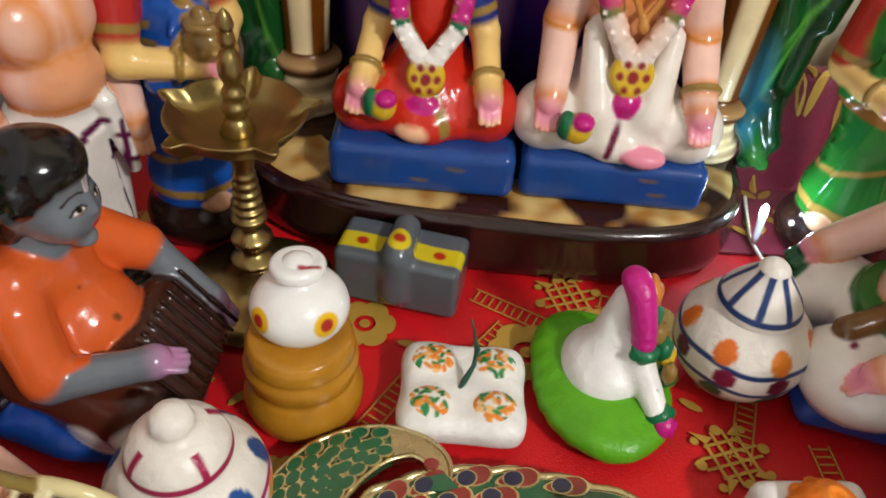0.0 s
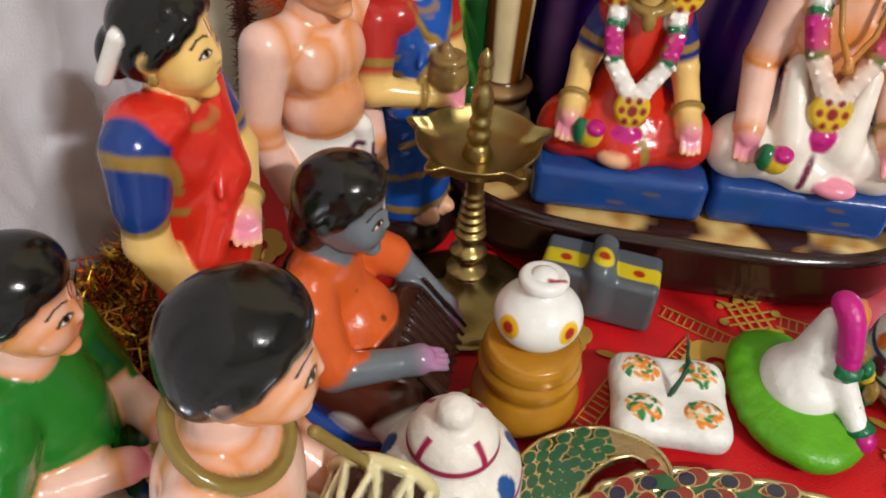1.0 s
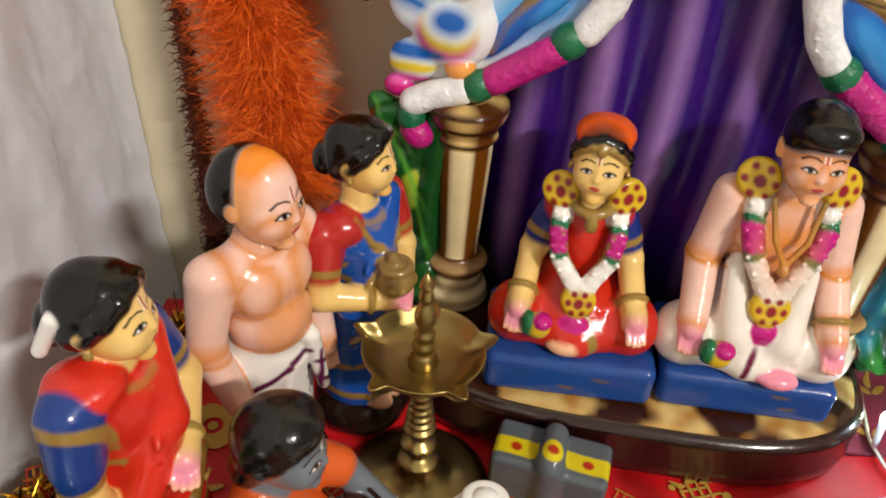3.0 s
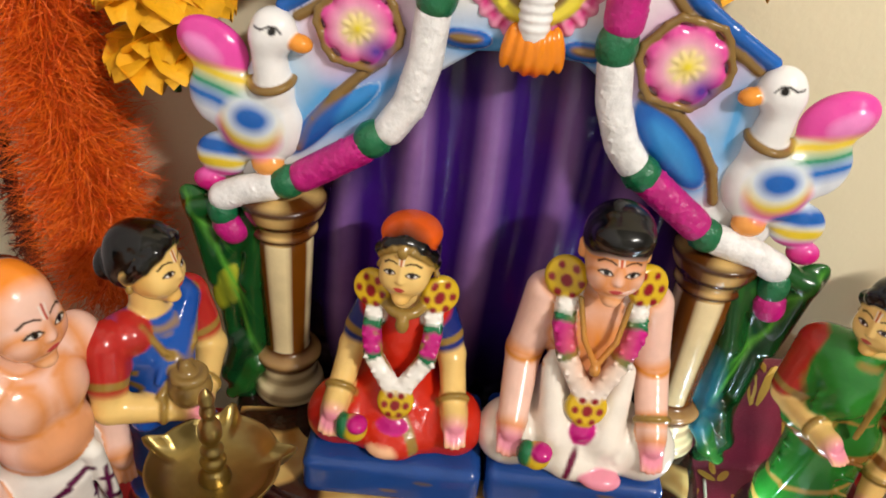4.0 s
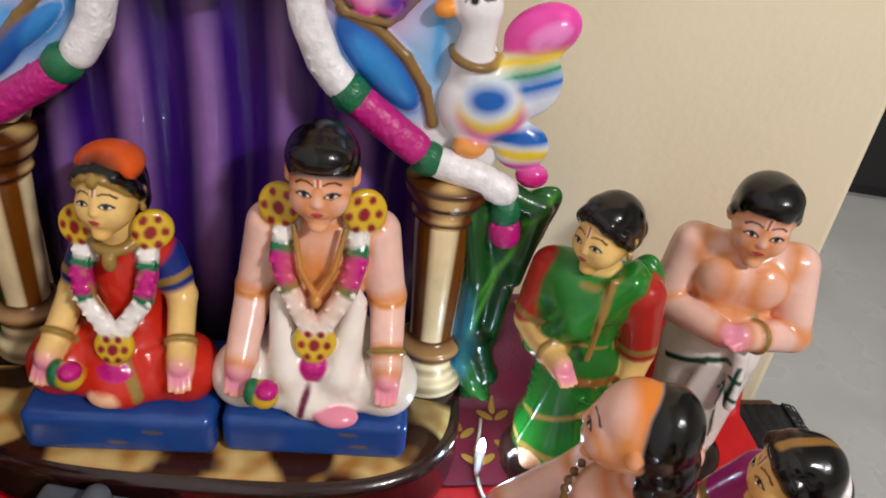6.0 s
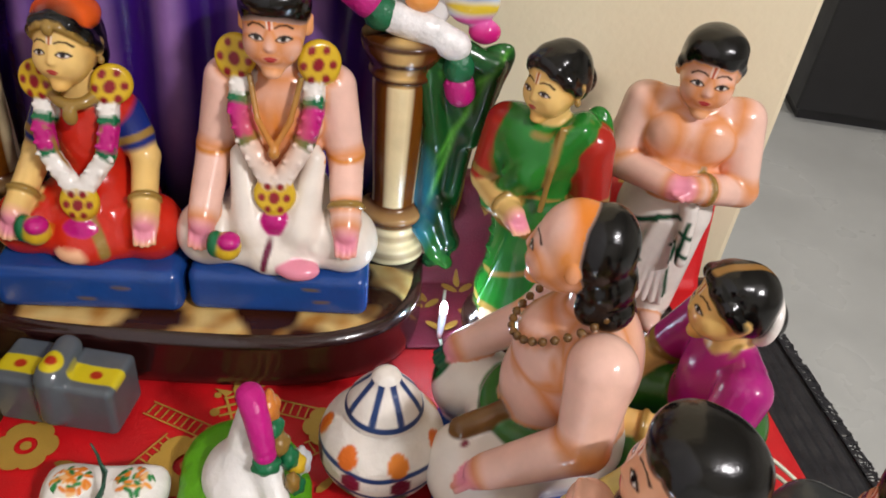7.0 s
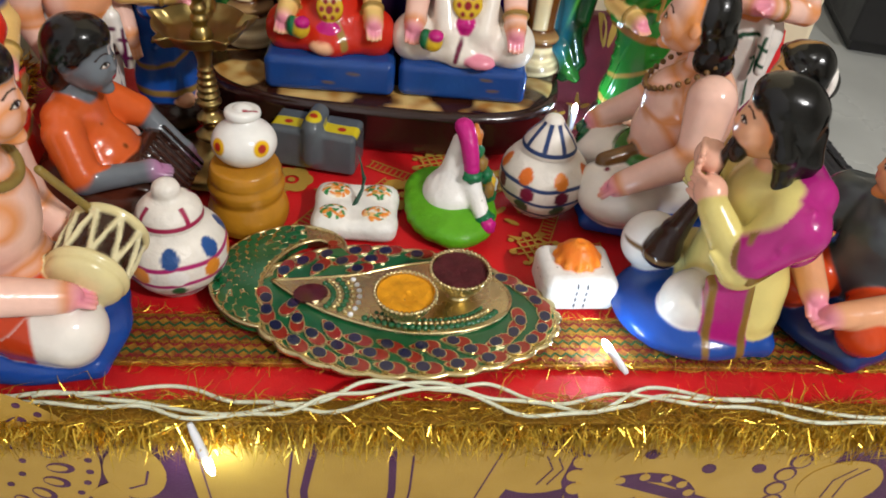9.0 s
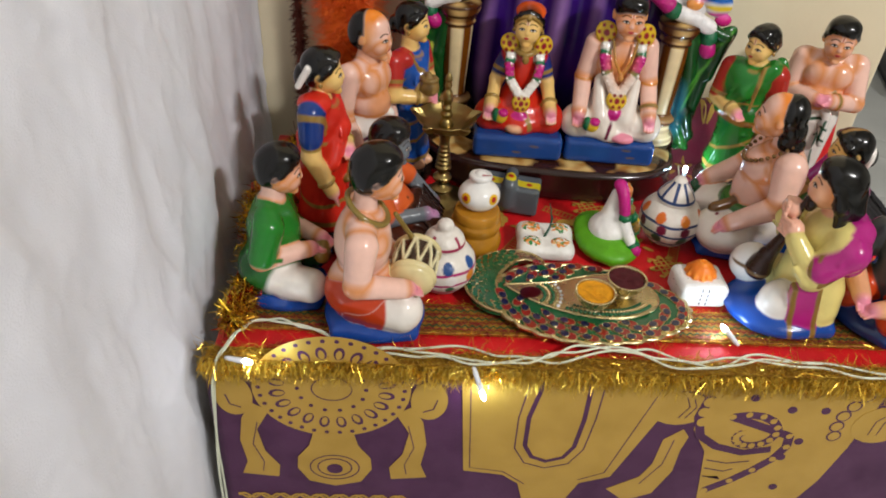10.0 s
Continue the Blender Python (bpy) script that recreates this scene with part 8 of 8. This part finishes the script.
for k_, n_, size in ((0.900, 26, 0.0096), (0.755, 22, 0.0094), (0.615, 18, 0.0090)):
    for i in range(n_):
        t = (i + 0.5 * (k_ == 0.755)) / n_
        x, y = tray_edge(t)
        x, y = 0.058 + (x - 0.058) * k_, 0.121 + (y - 0.121) * k_
        if (x < -0.018 and y > 0.13) or any(within(x + 0.007 * math.cos(q), y + 0.006 * math.sin(q), drop) for q in (0, 1.57, 3.14, 4.71)):
            continue
        x2, y2 = tray_edge(t + 0.004)
        a = math.atan2(y2 - tray_edge(t)[1], x2 - tray_edge(t)[0]) + (math.pi if y > 0.121 else 0) + (0.25 if y > 0.121 else -0.25)
        eye = part("feather_eye", feather_drop(x, y, a, size, 0.0044, 0.0054), GOLD, tray, "", False)
        part("red_cell", feather_drop(x + 0.0002 * math.cos(a), y + 0.0002 * math.sin(a), a, size * 0.86, 0.0052, 0.0058), EN_RED, eye, "", False)
        for grow_, mat_, h_ in ((0.0, GOLD, 0.0061), (-0.0006, EN_BLUE, 0.0064)):
            bm = bmesh.new()
            prism(bm, oval(x - 0.20 * size * math.cos(a), y - 0.20 * size * math.sin(a), size * 0.47 + grow_, size * 0.40 + grow_, 12, a), lambda u, v, h: (u, v, h), h_ - 0.0006, h_)
            part("navy_cell" if grow_ else "eye_wire", bm, mat_, eye, "", False)
# inner drop-shaped dish
bm = bmesh.new()
prism(bm, drop[::-1], lambda u, v, h: (u, v, h), 0.0044, 0.0066)
bmesh.ops.recalc_face_normals(bm, faces=bm.faces[:])
part("dish", bm, GOLD, tray, "plain gold drop-shaped dish", False)
bm = bmesh.new()
prism(bm, [(0.05 + (x - 0.05) * 0.9 + 0.003, 0.125 + (y - 0.125) * 0.86) for x, y in drop][::-1], lambda u, v, h: (u, v, h), 0.0064, 0.0070)
part("dish_floor", bm, GOLD, tray, "", False)
part("dish_rim", tube_bm([(x, y, 0.0068) for x, y in drop + drop[:1]], 0.0011, 8), GOLD, tray)
bm = bmesh.new()
prism(bm, oval(0.003, 0.1275, 0.010, 0.0075, 20, 0.25), lambda u, v, h: (u, v, h), 0.0066, 0.0080)
part("ruby_boss", bm, EN_RUBY, tray, "dark red enamel boss", False)
for r_, mat_, size in ((0.0132, EN_GREEN, 0.0019), (0.0170, GOLD, 0.0017), (0.0208, EN_GREEN, 0.0021), (0.0246, GOLD, 0.0018), (0.0282, SOCKET, 0.0017)):
    for i in range(11):
        a = -0.98 + 0.19 * i
        x, y = 0.003 + r_ * math.cos(a), 0.1265 + r_ * math.sin(a) * 0.95
        if not within(x, y, [(0.05 + (p - 0.05) * 0.93, 0.126 + (q - 0.126) * 0.88) for p, q in drop]):
            continue
        part("dish_bead", lathe_bm([(size, 0.0068), (size * 0.9, 0.0082), (size * 0.4, 0.0089)], 10), mat_, tray).location = (x, y, 0)
front_rim = [p for p in drop if p[1] < 0.118 and p[0] > 0.028] 
for shrink, mat_, size in ((0.86, EN_GREEN, 0.0021), (0.76, GOLD, 0.0016), (0.68, EN_GREEN, 0.0015)):
    n_ = 24
    for i in range(n_):
        t = (i + 0.5) / n_ * (len(front_rim) - 1)
        k_ = min(len(front_rim) - 2, int(t))
        x, y = [a + (b - a) * (t - k_) for a, b in zip(front_rim[k_], front_rim[k_ + 1])]
        part("rim_bead", lathe_bm([(size, 0.0068), (size * 0.9, 0.0080), (size * 0.4, 0.0088)], 10), mat_, tray).location = (0.068 + (x - 0.068) * (shrink + 0.04), 0.128 + (y - 0.128) * shrink, 0)
# neck and head: a curved band with scale feathers
neck = smooth_profile([(-0.020, 0.108), (-0.034, 0.118), (-0.0405, 0.135), (-0.038, 0.155), (-0.027, 0.172), (-0.010, 0.183), (0.006, 0.184), (0.016, 0.177), (0.0165, 0.168), (0.009, 0.163)], 5)
wid = [0.012, 0.020, 0.0285, 0.0305, 0.0275, 0.019, 0.0105, 0.0085, 0.0085, 0.003]
def width_at(i):
    t = i / (len(neck) - 1) * 9
    j = min(8, int(t))
    return wid[j] + (wid[j + 1] - wid[j]) * (t - j)
lft, rgt = [], []
for i, p in enumerate(neck):
    a, b = neck[max(0, i - 1)], neck[min(len(neck) - 1, i + 1)]
    d = Vector((b[0] - a[0], b[1] - a[1])).normalized()
    w_ = width_at(i) / 2
    lft.append((p[0] - d.y * w_, p[1] + d.x * w_))
    rgt.append((p[0] + d.y * w_, p[1] - d.x * w_))
cut = int(len(neck) * 0.60)
for nm_, a_, b_, mat_, lab_ in (("neck", 0, cut, EN_GREEN, "curved neck of green enamel with gold scale wires"), ("head", cut, len(neck) - 1, GOLD, "plain gold curled head")):
    bm = bmesh.new()
    low_, top_ = [[[bm.verts.new((q[i][0], q[i][1], h)) for i in range(a_, b_ + 1)] for q in (lft, rgt)] for h in (0.0, 0.005)]
    for i in range(b_ - a_):
        for f_ in ((top_[0][i], top_[0][i + 1], top_[1][i + 1], top_[1][i]), (low_[0][i], low_[0][i + 1], top_[0][i + 1], top_[0][i]), (low_[1][i], low_[1][i + 1], top_[1][i + 1], top_[1][i])):
            bm.faces.new(f_)
    bmesh.ops.recalc_face_normals(bm, faces=bm.faces[:])
    part(nm_, bm, mat_, tray, lab_, False)
part("neck_rim", tube_bm([(x, y, 0.005) for x, y in lft], 0.0012, 6), GOLD, tray)
part("neck_rim", tube_bm([(x, y, 0.005) for x, y in rgt], 0.0012, 6), GOLD, tray)
for i in range(2, cut):
    w_ = width_at(i)
    n_ = max(2, int(w_ / 0.0066))
    a, b = neck[i - 1], neck[i + 1]
    ang = math.atan2(b[1] - a[1], b[0] - a[0])
    for j in range(n_):
        q = (j + 0.5 + 0.5 * (i % 2)) / n_ - 0.5
        if abs(q) > 0.45:
            continue
        x, y = neck[i][0] - math.sin(ang) * q * w_, neck[i][1] + math.cos(ang) * q * w_
        bm = bmesh.new()
        prism(bm, oval(x, y, 0.0044, 0.0031, 12, ang), lambda u, v, h: (u, v, h), 0.0048, 0.0055 + 0.00002 * i)
        wire_ = part("scale_wire", bm, GOLD, tray, "", False)
        bm = bmesh.new()
        prism(bm, oval(x - 0.0003 * math.cos(ang), y - 0.0003 * math.sin(ang), 0.0036, 0.0023, 12, ang), lambda u, v, h: (u, v, h), 0.0052, 0.0058 + 0.00002 * i)
        part("scale_feather", bm, EN_GREEN, wire_, "", False)
bm = bmesh.new()
prism(bm, oval(0.0135, 0.1745, 0.0032, 0.0026, 12), lambda u, v, h: (u, v, h), 0.005, 0.006)
part("eye_cell", bm, EN_RED, tray, "", False)
bm = bmesh.new()
prism(bm, [(0.010, 0.168), (0.019, 0.170), (0.0245, 0.164), (0.018, 0.162), (0.012, 0.162)], lambda u, v, h: (u, v, h), 0.002, 0.006)
part("beak", bm, EN_GREEN, tray, "green enamel beak", False)


def cup(x, y, fill, label, label2):
    c = thing("powder_cup", pose(x, y, TZ + 0.0072), label, "cup", "powder cups")
    prof = [(0.0, 0.0), (0.0075, 0.0), (0.0065, 0.002), (0.0105, 0.0055), (0.0145, 0.0105), (0.0168, 0.0165), (0.0175, 0.0185), (0.0164, 0.0188), (0.0155, 0.016)]
    part("cup_bowl", lathe_bm(smooth_profile(prof, 4), 44, ripple=lambda a, i: 1 + 0.014 * math.cos(22 * a) * (8 < i < 26)), GOLD, c, "ribbed gold cup")
    for i in range(40):
        a = 2 * math.pi * i / 40
        part("rim_bead", lathe_bm([(0.0008, 0.0176), (0.0013, 0.0186), (0.0008, 0.0197)], 6), GOLD, c).location = (0.0172 * math.cos(a), 0.0172 * math.sin(a), 0)
    bm = bmesh.new()
    rings_ = []
    for i in range(13):
        r = 0.0158 * i / 12
        rings_.append([bm.verts.new((r * math.cos(2 * math.pi * j / 40), r * math.sin(2 * math.pi * j / 40), 0.0174 + 0.0014 * noise.noise((170 * r * math.cos(2 * math.pi * j / 40), 170 * r * math.sin(2 * math.pi * j / 40), x * 9)) + 0.0008 * math.sin(300 * r + 6 * j / 40))) for j in range(40)])
    for p, q in zip(rings_, rings_[1:]):
        for j in range(40):
            bm.faces.new((p[j], p[(j + 1) % 40], q[(j + 1) % 40], q[j]))
    bmesh.ops.remove_doubles(bm, verts=bm.verts[:], dist=1e-6)
    part("powder", bm, fill, c, label2)


cup(0.0565, 0.111, TURMERIC, "small gold cup of yellow turmeric on the tray", "bright yellow turmeric powder")
cup(0.0885, 0.131, KUMKUM, "small gold cup of dark red kumkum on the tray", "dark red kumkum powder")
for x, y in ((0.0, 0.11), (0.11, 0.10), (0.06, 0.16), (-0.03, 0.14)):
    part("foot", lathe_bm([(0.004, -TZ), (0.0035, 0.0005)], 16), GOLD, tray).location = (x, y, 0)

# ---------------------------------------------------------------- string of lights
lights = thing("light_string", pose(0, 0, 0), "string of small white lamps on pale twisted wire", "light string")


def cord(points, r=0.0011, wob=0.0015, seed=1):
    rg = random.Random(seed)
    pts = smooth_profile([tuple(p) for p in points], 10)
    pts = [(x, y + wob * math.sin(i * 0.55 + seed), z + wob * 0.4 * math.sin(i * 0.8 + seed)) for i, (x, y, z) in enumerate(pts)]
    return part("wire", tube_bm(pts, r, 8), WIRE, lights)


zt = 0.004
cord([(-0.27, 0.046, -0.45), (-0.272, 0.044, -0.2), (-0.269, 0.043, -0.08), (-0.262, 0.044, -0.01), (-0.255, 0.05, 0.006), (-0.245, 0.075, 0.007), (-0.235, 0.089, zt), (-0.215, 0.091, zt), (-0.18, 0.078, zt), (-0.14, 0.056, zt), (-0.09, 0.054, zt), (-0.048, 0.047, zt), (-0.01, 0.05, zt), (0.03, 0.06, 0.008), (0.075, 0.064, 0.010), (0.12, 0.056, zt), (0.172, 0.062, zt), (0.23, 0.055, zt), (0.29, 0.045, zt), (0.36, 0.042, zt), (0.42, 0.04, 0.002)])
cord([(-0.27, 0.043, -0.45), (-0.274, 0.042, -0.2), (-0.268, 0.041, -0.06), (-0.262, 0.043, -0.006), (-0.254, 0.055, 0.007), (-0.24, 0.085, 0.005), (-0.2, 0.087, zt), (-0.15, 0.062, zt), (-0.1, 0.06, zt), (-0.05, 0.05, zt), (0.0, 0.054, zt), (0.04, 0.066, 0.009), (0.08, 0.06, 0.009), (0.13, 0.048, zt), (0.175, 0.056, zt), (0.22, 0.062, zt), (0.3, 0.05, zt), (0.36, 0.046, zt), (0.42, 0.044, 0.002)], seed=4)
cord([(-0.13, 0.058, zt), (-0.07, 0.066, zt), (-0.03, 0.058, zt), (0.02, 0.052, zt), (0.07, 0.062, 0.010), (0.11, 0.066, zt), (0.15, 0.05, zt), (0.19, 0.066, zt), (0.25, 0.058, zt)], seed=7)


def bulb(a, b, size=1.0):
    """A lamp in its frosted socket from a towards b."""
    a, b = Vector(a), Vector(b)
    d = (b - a).normalized() * size
    s = part("socket", tube_bm([a, a + d * 0.004, a + d * 0.014, a + d * 0.0165], [0.0014, 0.0021, 0.0024, 0.0022], 12), SOCKET, lights, "frosted lamp socket")
    bm = tube_bm([a + d * 0.0162, a + d * 0.019, a + d * 0.0215, a + d * 0.0232], [0.0021, 0.0022, 0.0018, 0.0006], 12)
    part("bulb", bm, LED, s, "glowing white lamp")


bulb((-0.051, 0.0440, 0.003), (-0.041, 0.0330, -0.022), 1.35)
bulb((-0.252, 0.043, 0.006), (-0.21, 0.034, 0.006))
bulb((0.180, 0.076, 0.006), (0.169, 0.097, 0.012))
bulb((0.196, 0.33, 0.006), (0.199, 0.340, 0.034))
cord([(0.30, 0.20, 0.012), (0.325, 0.22, 0.03), (0.345, 0.20, 0.035), (0.36, 0.17, 0.02), (0.38, 0.14, 0.004), (0.4, 0.10, 0.003), (0.41, 0.06, 0.003)], seed=3)
cord([(0.31, 0.235, 0.008), (0.335, 0.215, 0.04), (0.36, 0.19, 0.03), (0.385, 0.16, 0.004), (0.405, 0.12, 0.003)], seed=5)
cord([(0.205, 0.375, 0.004), (0.197, 0.335, 0.004), (0.205, 0.31, 0.004), (0.25, 0.30, 0.004), (0.29, 0.27, 0.004), (0.31, 0.24, 0.006)], seed=9)

# ---------------------------------------------------------------- hangings at the back wall
def boa(name, path, r, n, mat, label, seed, width=0.0007):
    rg = random.Random(seed)
    bm = bmesh.new()
    pts = [Vector(p) for p in smooth_profile(path, 12)]
    for i in range(n):
        t = rg.random() * (len(pts) - 1.001)
        j = int(t)
        p = pts[j].lerp(pts[j + 1], t - j)
        d = Vector((rg.gauss(0, 1), rg.gauss(0, 1), rg.gauss(0, 0.7) - 0.25)).normalized()
        tinsel(bm, p, d, r * rg.uniform(0.55, 1.15), width, rg)
    tube_bm([tuple(p) for p in pts], 0.004, 6, bm)
    return tagged(part(name, bm, mat, None, "", False), label, "garland", kind="stuff")


boa("feather_garland", [(-0.185, 0.445, 0.44), (-0.190, 0.447, 0.34), (-0.194, 0.448, 0.24), (-0.186, 0.446, 0.15), (-0.176, 0.44, 0.09)], 0.048, 22000, ORANGE_FUR, "bushy orange feather garland hanging on the wall", 21, 0.0005)
boa("plush_strip", [(-0.243, 0.468, 0.5), (-0.244, 0.468, 0.3), (-0.243, 0.467, 0.1), (-0.242, 0.466, 0.0)], 0.013, 5000, BROWN_TRIM, "narrow dark brown plush strip hanging in the corner", 22, 0.001)


def silk_flower(parent, x, y, z, r, seed):
    rg = random.Random(seed)
    for ring_, (n_, rad, dz) in enumerate(((7, r, 0.0), (6, r * 0.78, 0.005), (5, r * 0.48, 0.009))):
        for i in range(n_):
            a = 2 * math.pi * (i + 0.5 * ring_) / n_ + rg.uniform(-0.15, 0.15)
            bm = bmesh.new()
            g_ = []
            ph = rg.uniform(0, 6)
            for u in range(10):
                t = u / 9
                w = 0.60 * rad * math.sin(math.pi * min(1, 0.10 + 0.62 * t)) * (1.0 - 0.35 * max(0, t - 0.8) / 0.2)
                g_.append([bm.verts.new((rad * t, w * s_, -0.40 * rad * t * t + 0.12 * rad * t * math.sin(7 * s_ + ph + 3 * t) + 0.08 * rad * s_ * s_)) for s_ in (-1, -0.67, -0.33, 0, 0.33, 0.67, 1)])
            for p, q in zip(g_, g_[1:]):
                for j in range(6):
                    bm.faces.new((p[j], p[j + 1], q[j + 1], q[j]))
            ob = part("petal", bm, YELLOW_PETAL, parent)
            ob.matrix_local = pose(x, y, z + dz, rg.uniform(-8, 8), rg.uniform(-6, 10), math.degrees(a))


def flower_string(x, y, zs, label):
    st = thing("flower_string", pose(x, y, 0), label, "garland", "flower strings")
    part("stalk", tube_bm([(0, 0, zs[-1] - 0.03), (0.002, 0, zs[0]), (0, 0, 0.55)], 0.0022, 8), GREEN_LEAF, st)
    for i, z in enumerate(zs):
        silk_flower(st, 0, 0, z, 0.034, i + int(1000 * abs(x)))
        part("calyx", lathe_bm(smooth_profile([(0.002, z + 0.004), (0.009, z + 0.012), (0.008, z + 0.026), (0.004, z + 0.034)], 4), 14), GREEN_LEAF, st, "dark green tube between flowers")


flower_string(-0.125, 0.44, (0.325, 0.275, 0.245), "hanging string of yellow silk flowers with green tubes")
flower_string(0.138, 0.425, (0.352, 0.315), "hanging string of yellow silk flowers with green tubes")


def leaf(parent, m, length, width):
    bm = bmesh.new()
    g_ = []
    for u in range(9):
        t = u / 8
        w = width * math.sin(math.pi * min(1, 0.08 + 0.9 * t)) ** 0.8
        g_.append([bm.verts.new((length * t, w * s_, -0.3 * length * t * t - 0.25 * w * abs(s_))) for s_ in (-1, -0.5, 0, 0.5, 1)])
    for p, q in zip(g_, g_[1:]):
        for j in range(4):
            bm.faces.new((p[j], p[j + 1], q[j + 1], q[j]))
    ob = part("leaf", bm, GREEN_LEAF, parent)
    ob.matrix_local = m


bunch = thing("leaf_bunch", pose(-0.062, 0.432, 0.352), "bunch of dark green silk leaves hanging at the wall", "leaves")
rg = random.Random(8)
for i in range(10):
    leaf(bunch, pose(rg.uniform(-0.01, 0.03), rg.uniform(-0.01, 0.0), rg.uniform(-0.01, 0.03), rg.uniform(-30, 30), rg.uniform(35, 85), rg.uniform(180, 360)), 0.060, 0.026)

# the room's own lamps
for nm, x, y, z, sx, sy, lab in (("tube_light", 1.37, -1.44, 1.84, 0.22, 0.06, "white tube light fixed to the ceiling"), ("ceiling_lamp", 0.6, 1.2, 1.94, 0.18, 0.18, "square white ceiling lamp")):
    tl = thing(nm, pose(x, y, z), lab, "lamp")
    part("housing", box_bm(-sx, sx, -sy, sy, 0.0, 0.04, 0.004), ROOM_WALL, tl, "", False)
    part("stem", box_bm(-0.02, 0.02, -0.02, 0.02, 0.03, CEIL_Z - z), ROOM_WALL, tl, "", False)
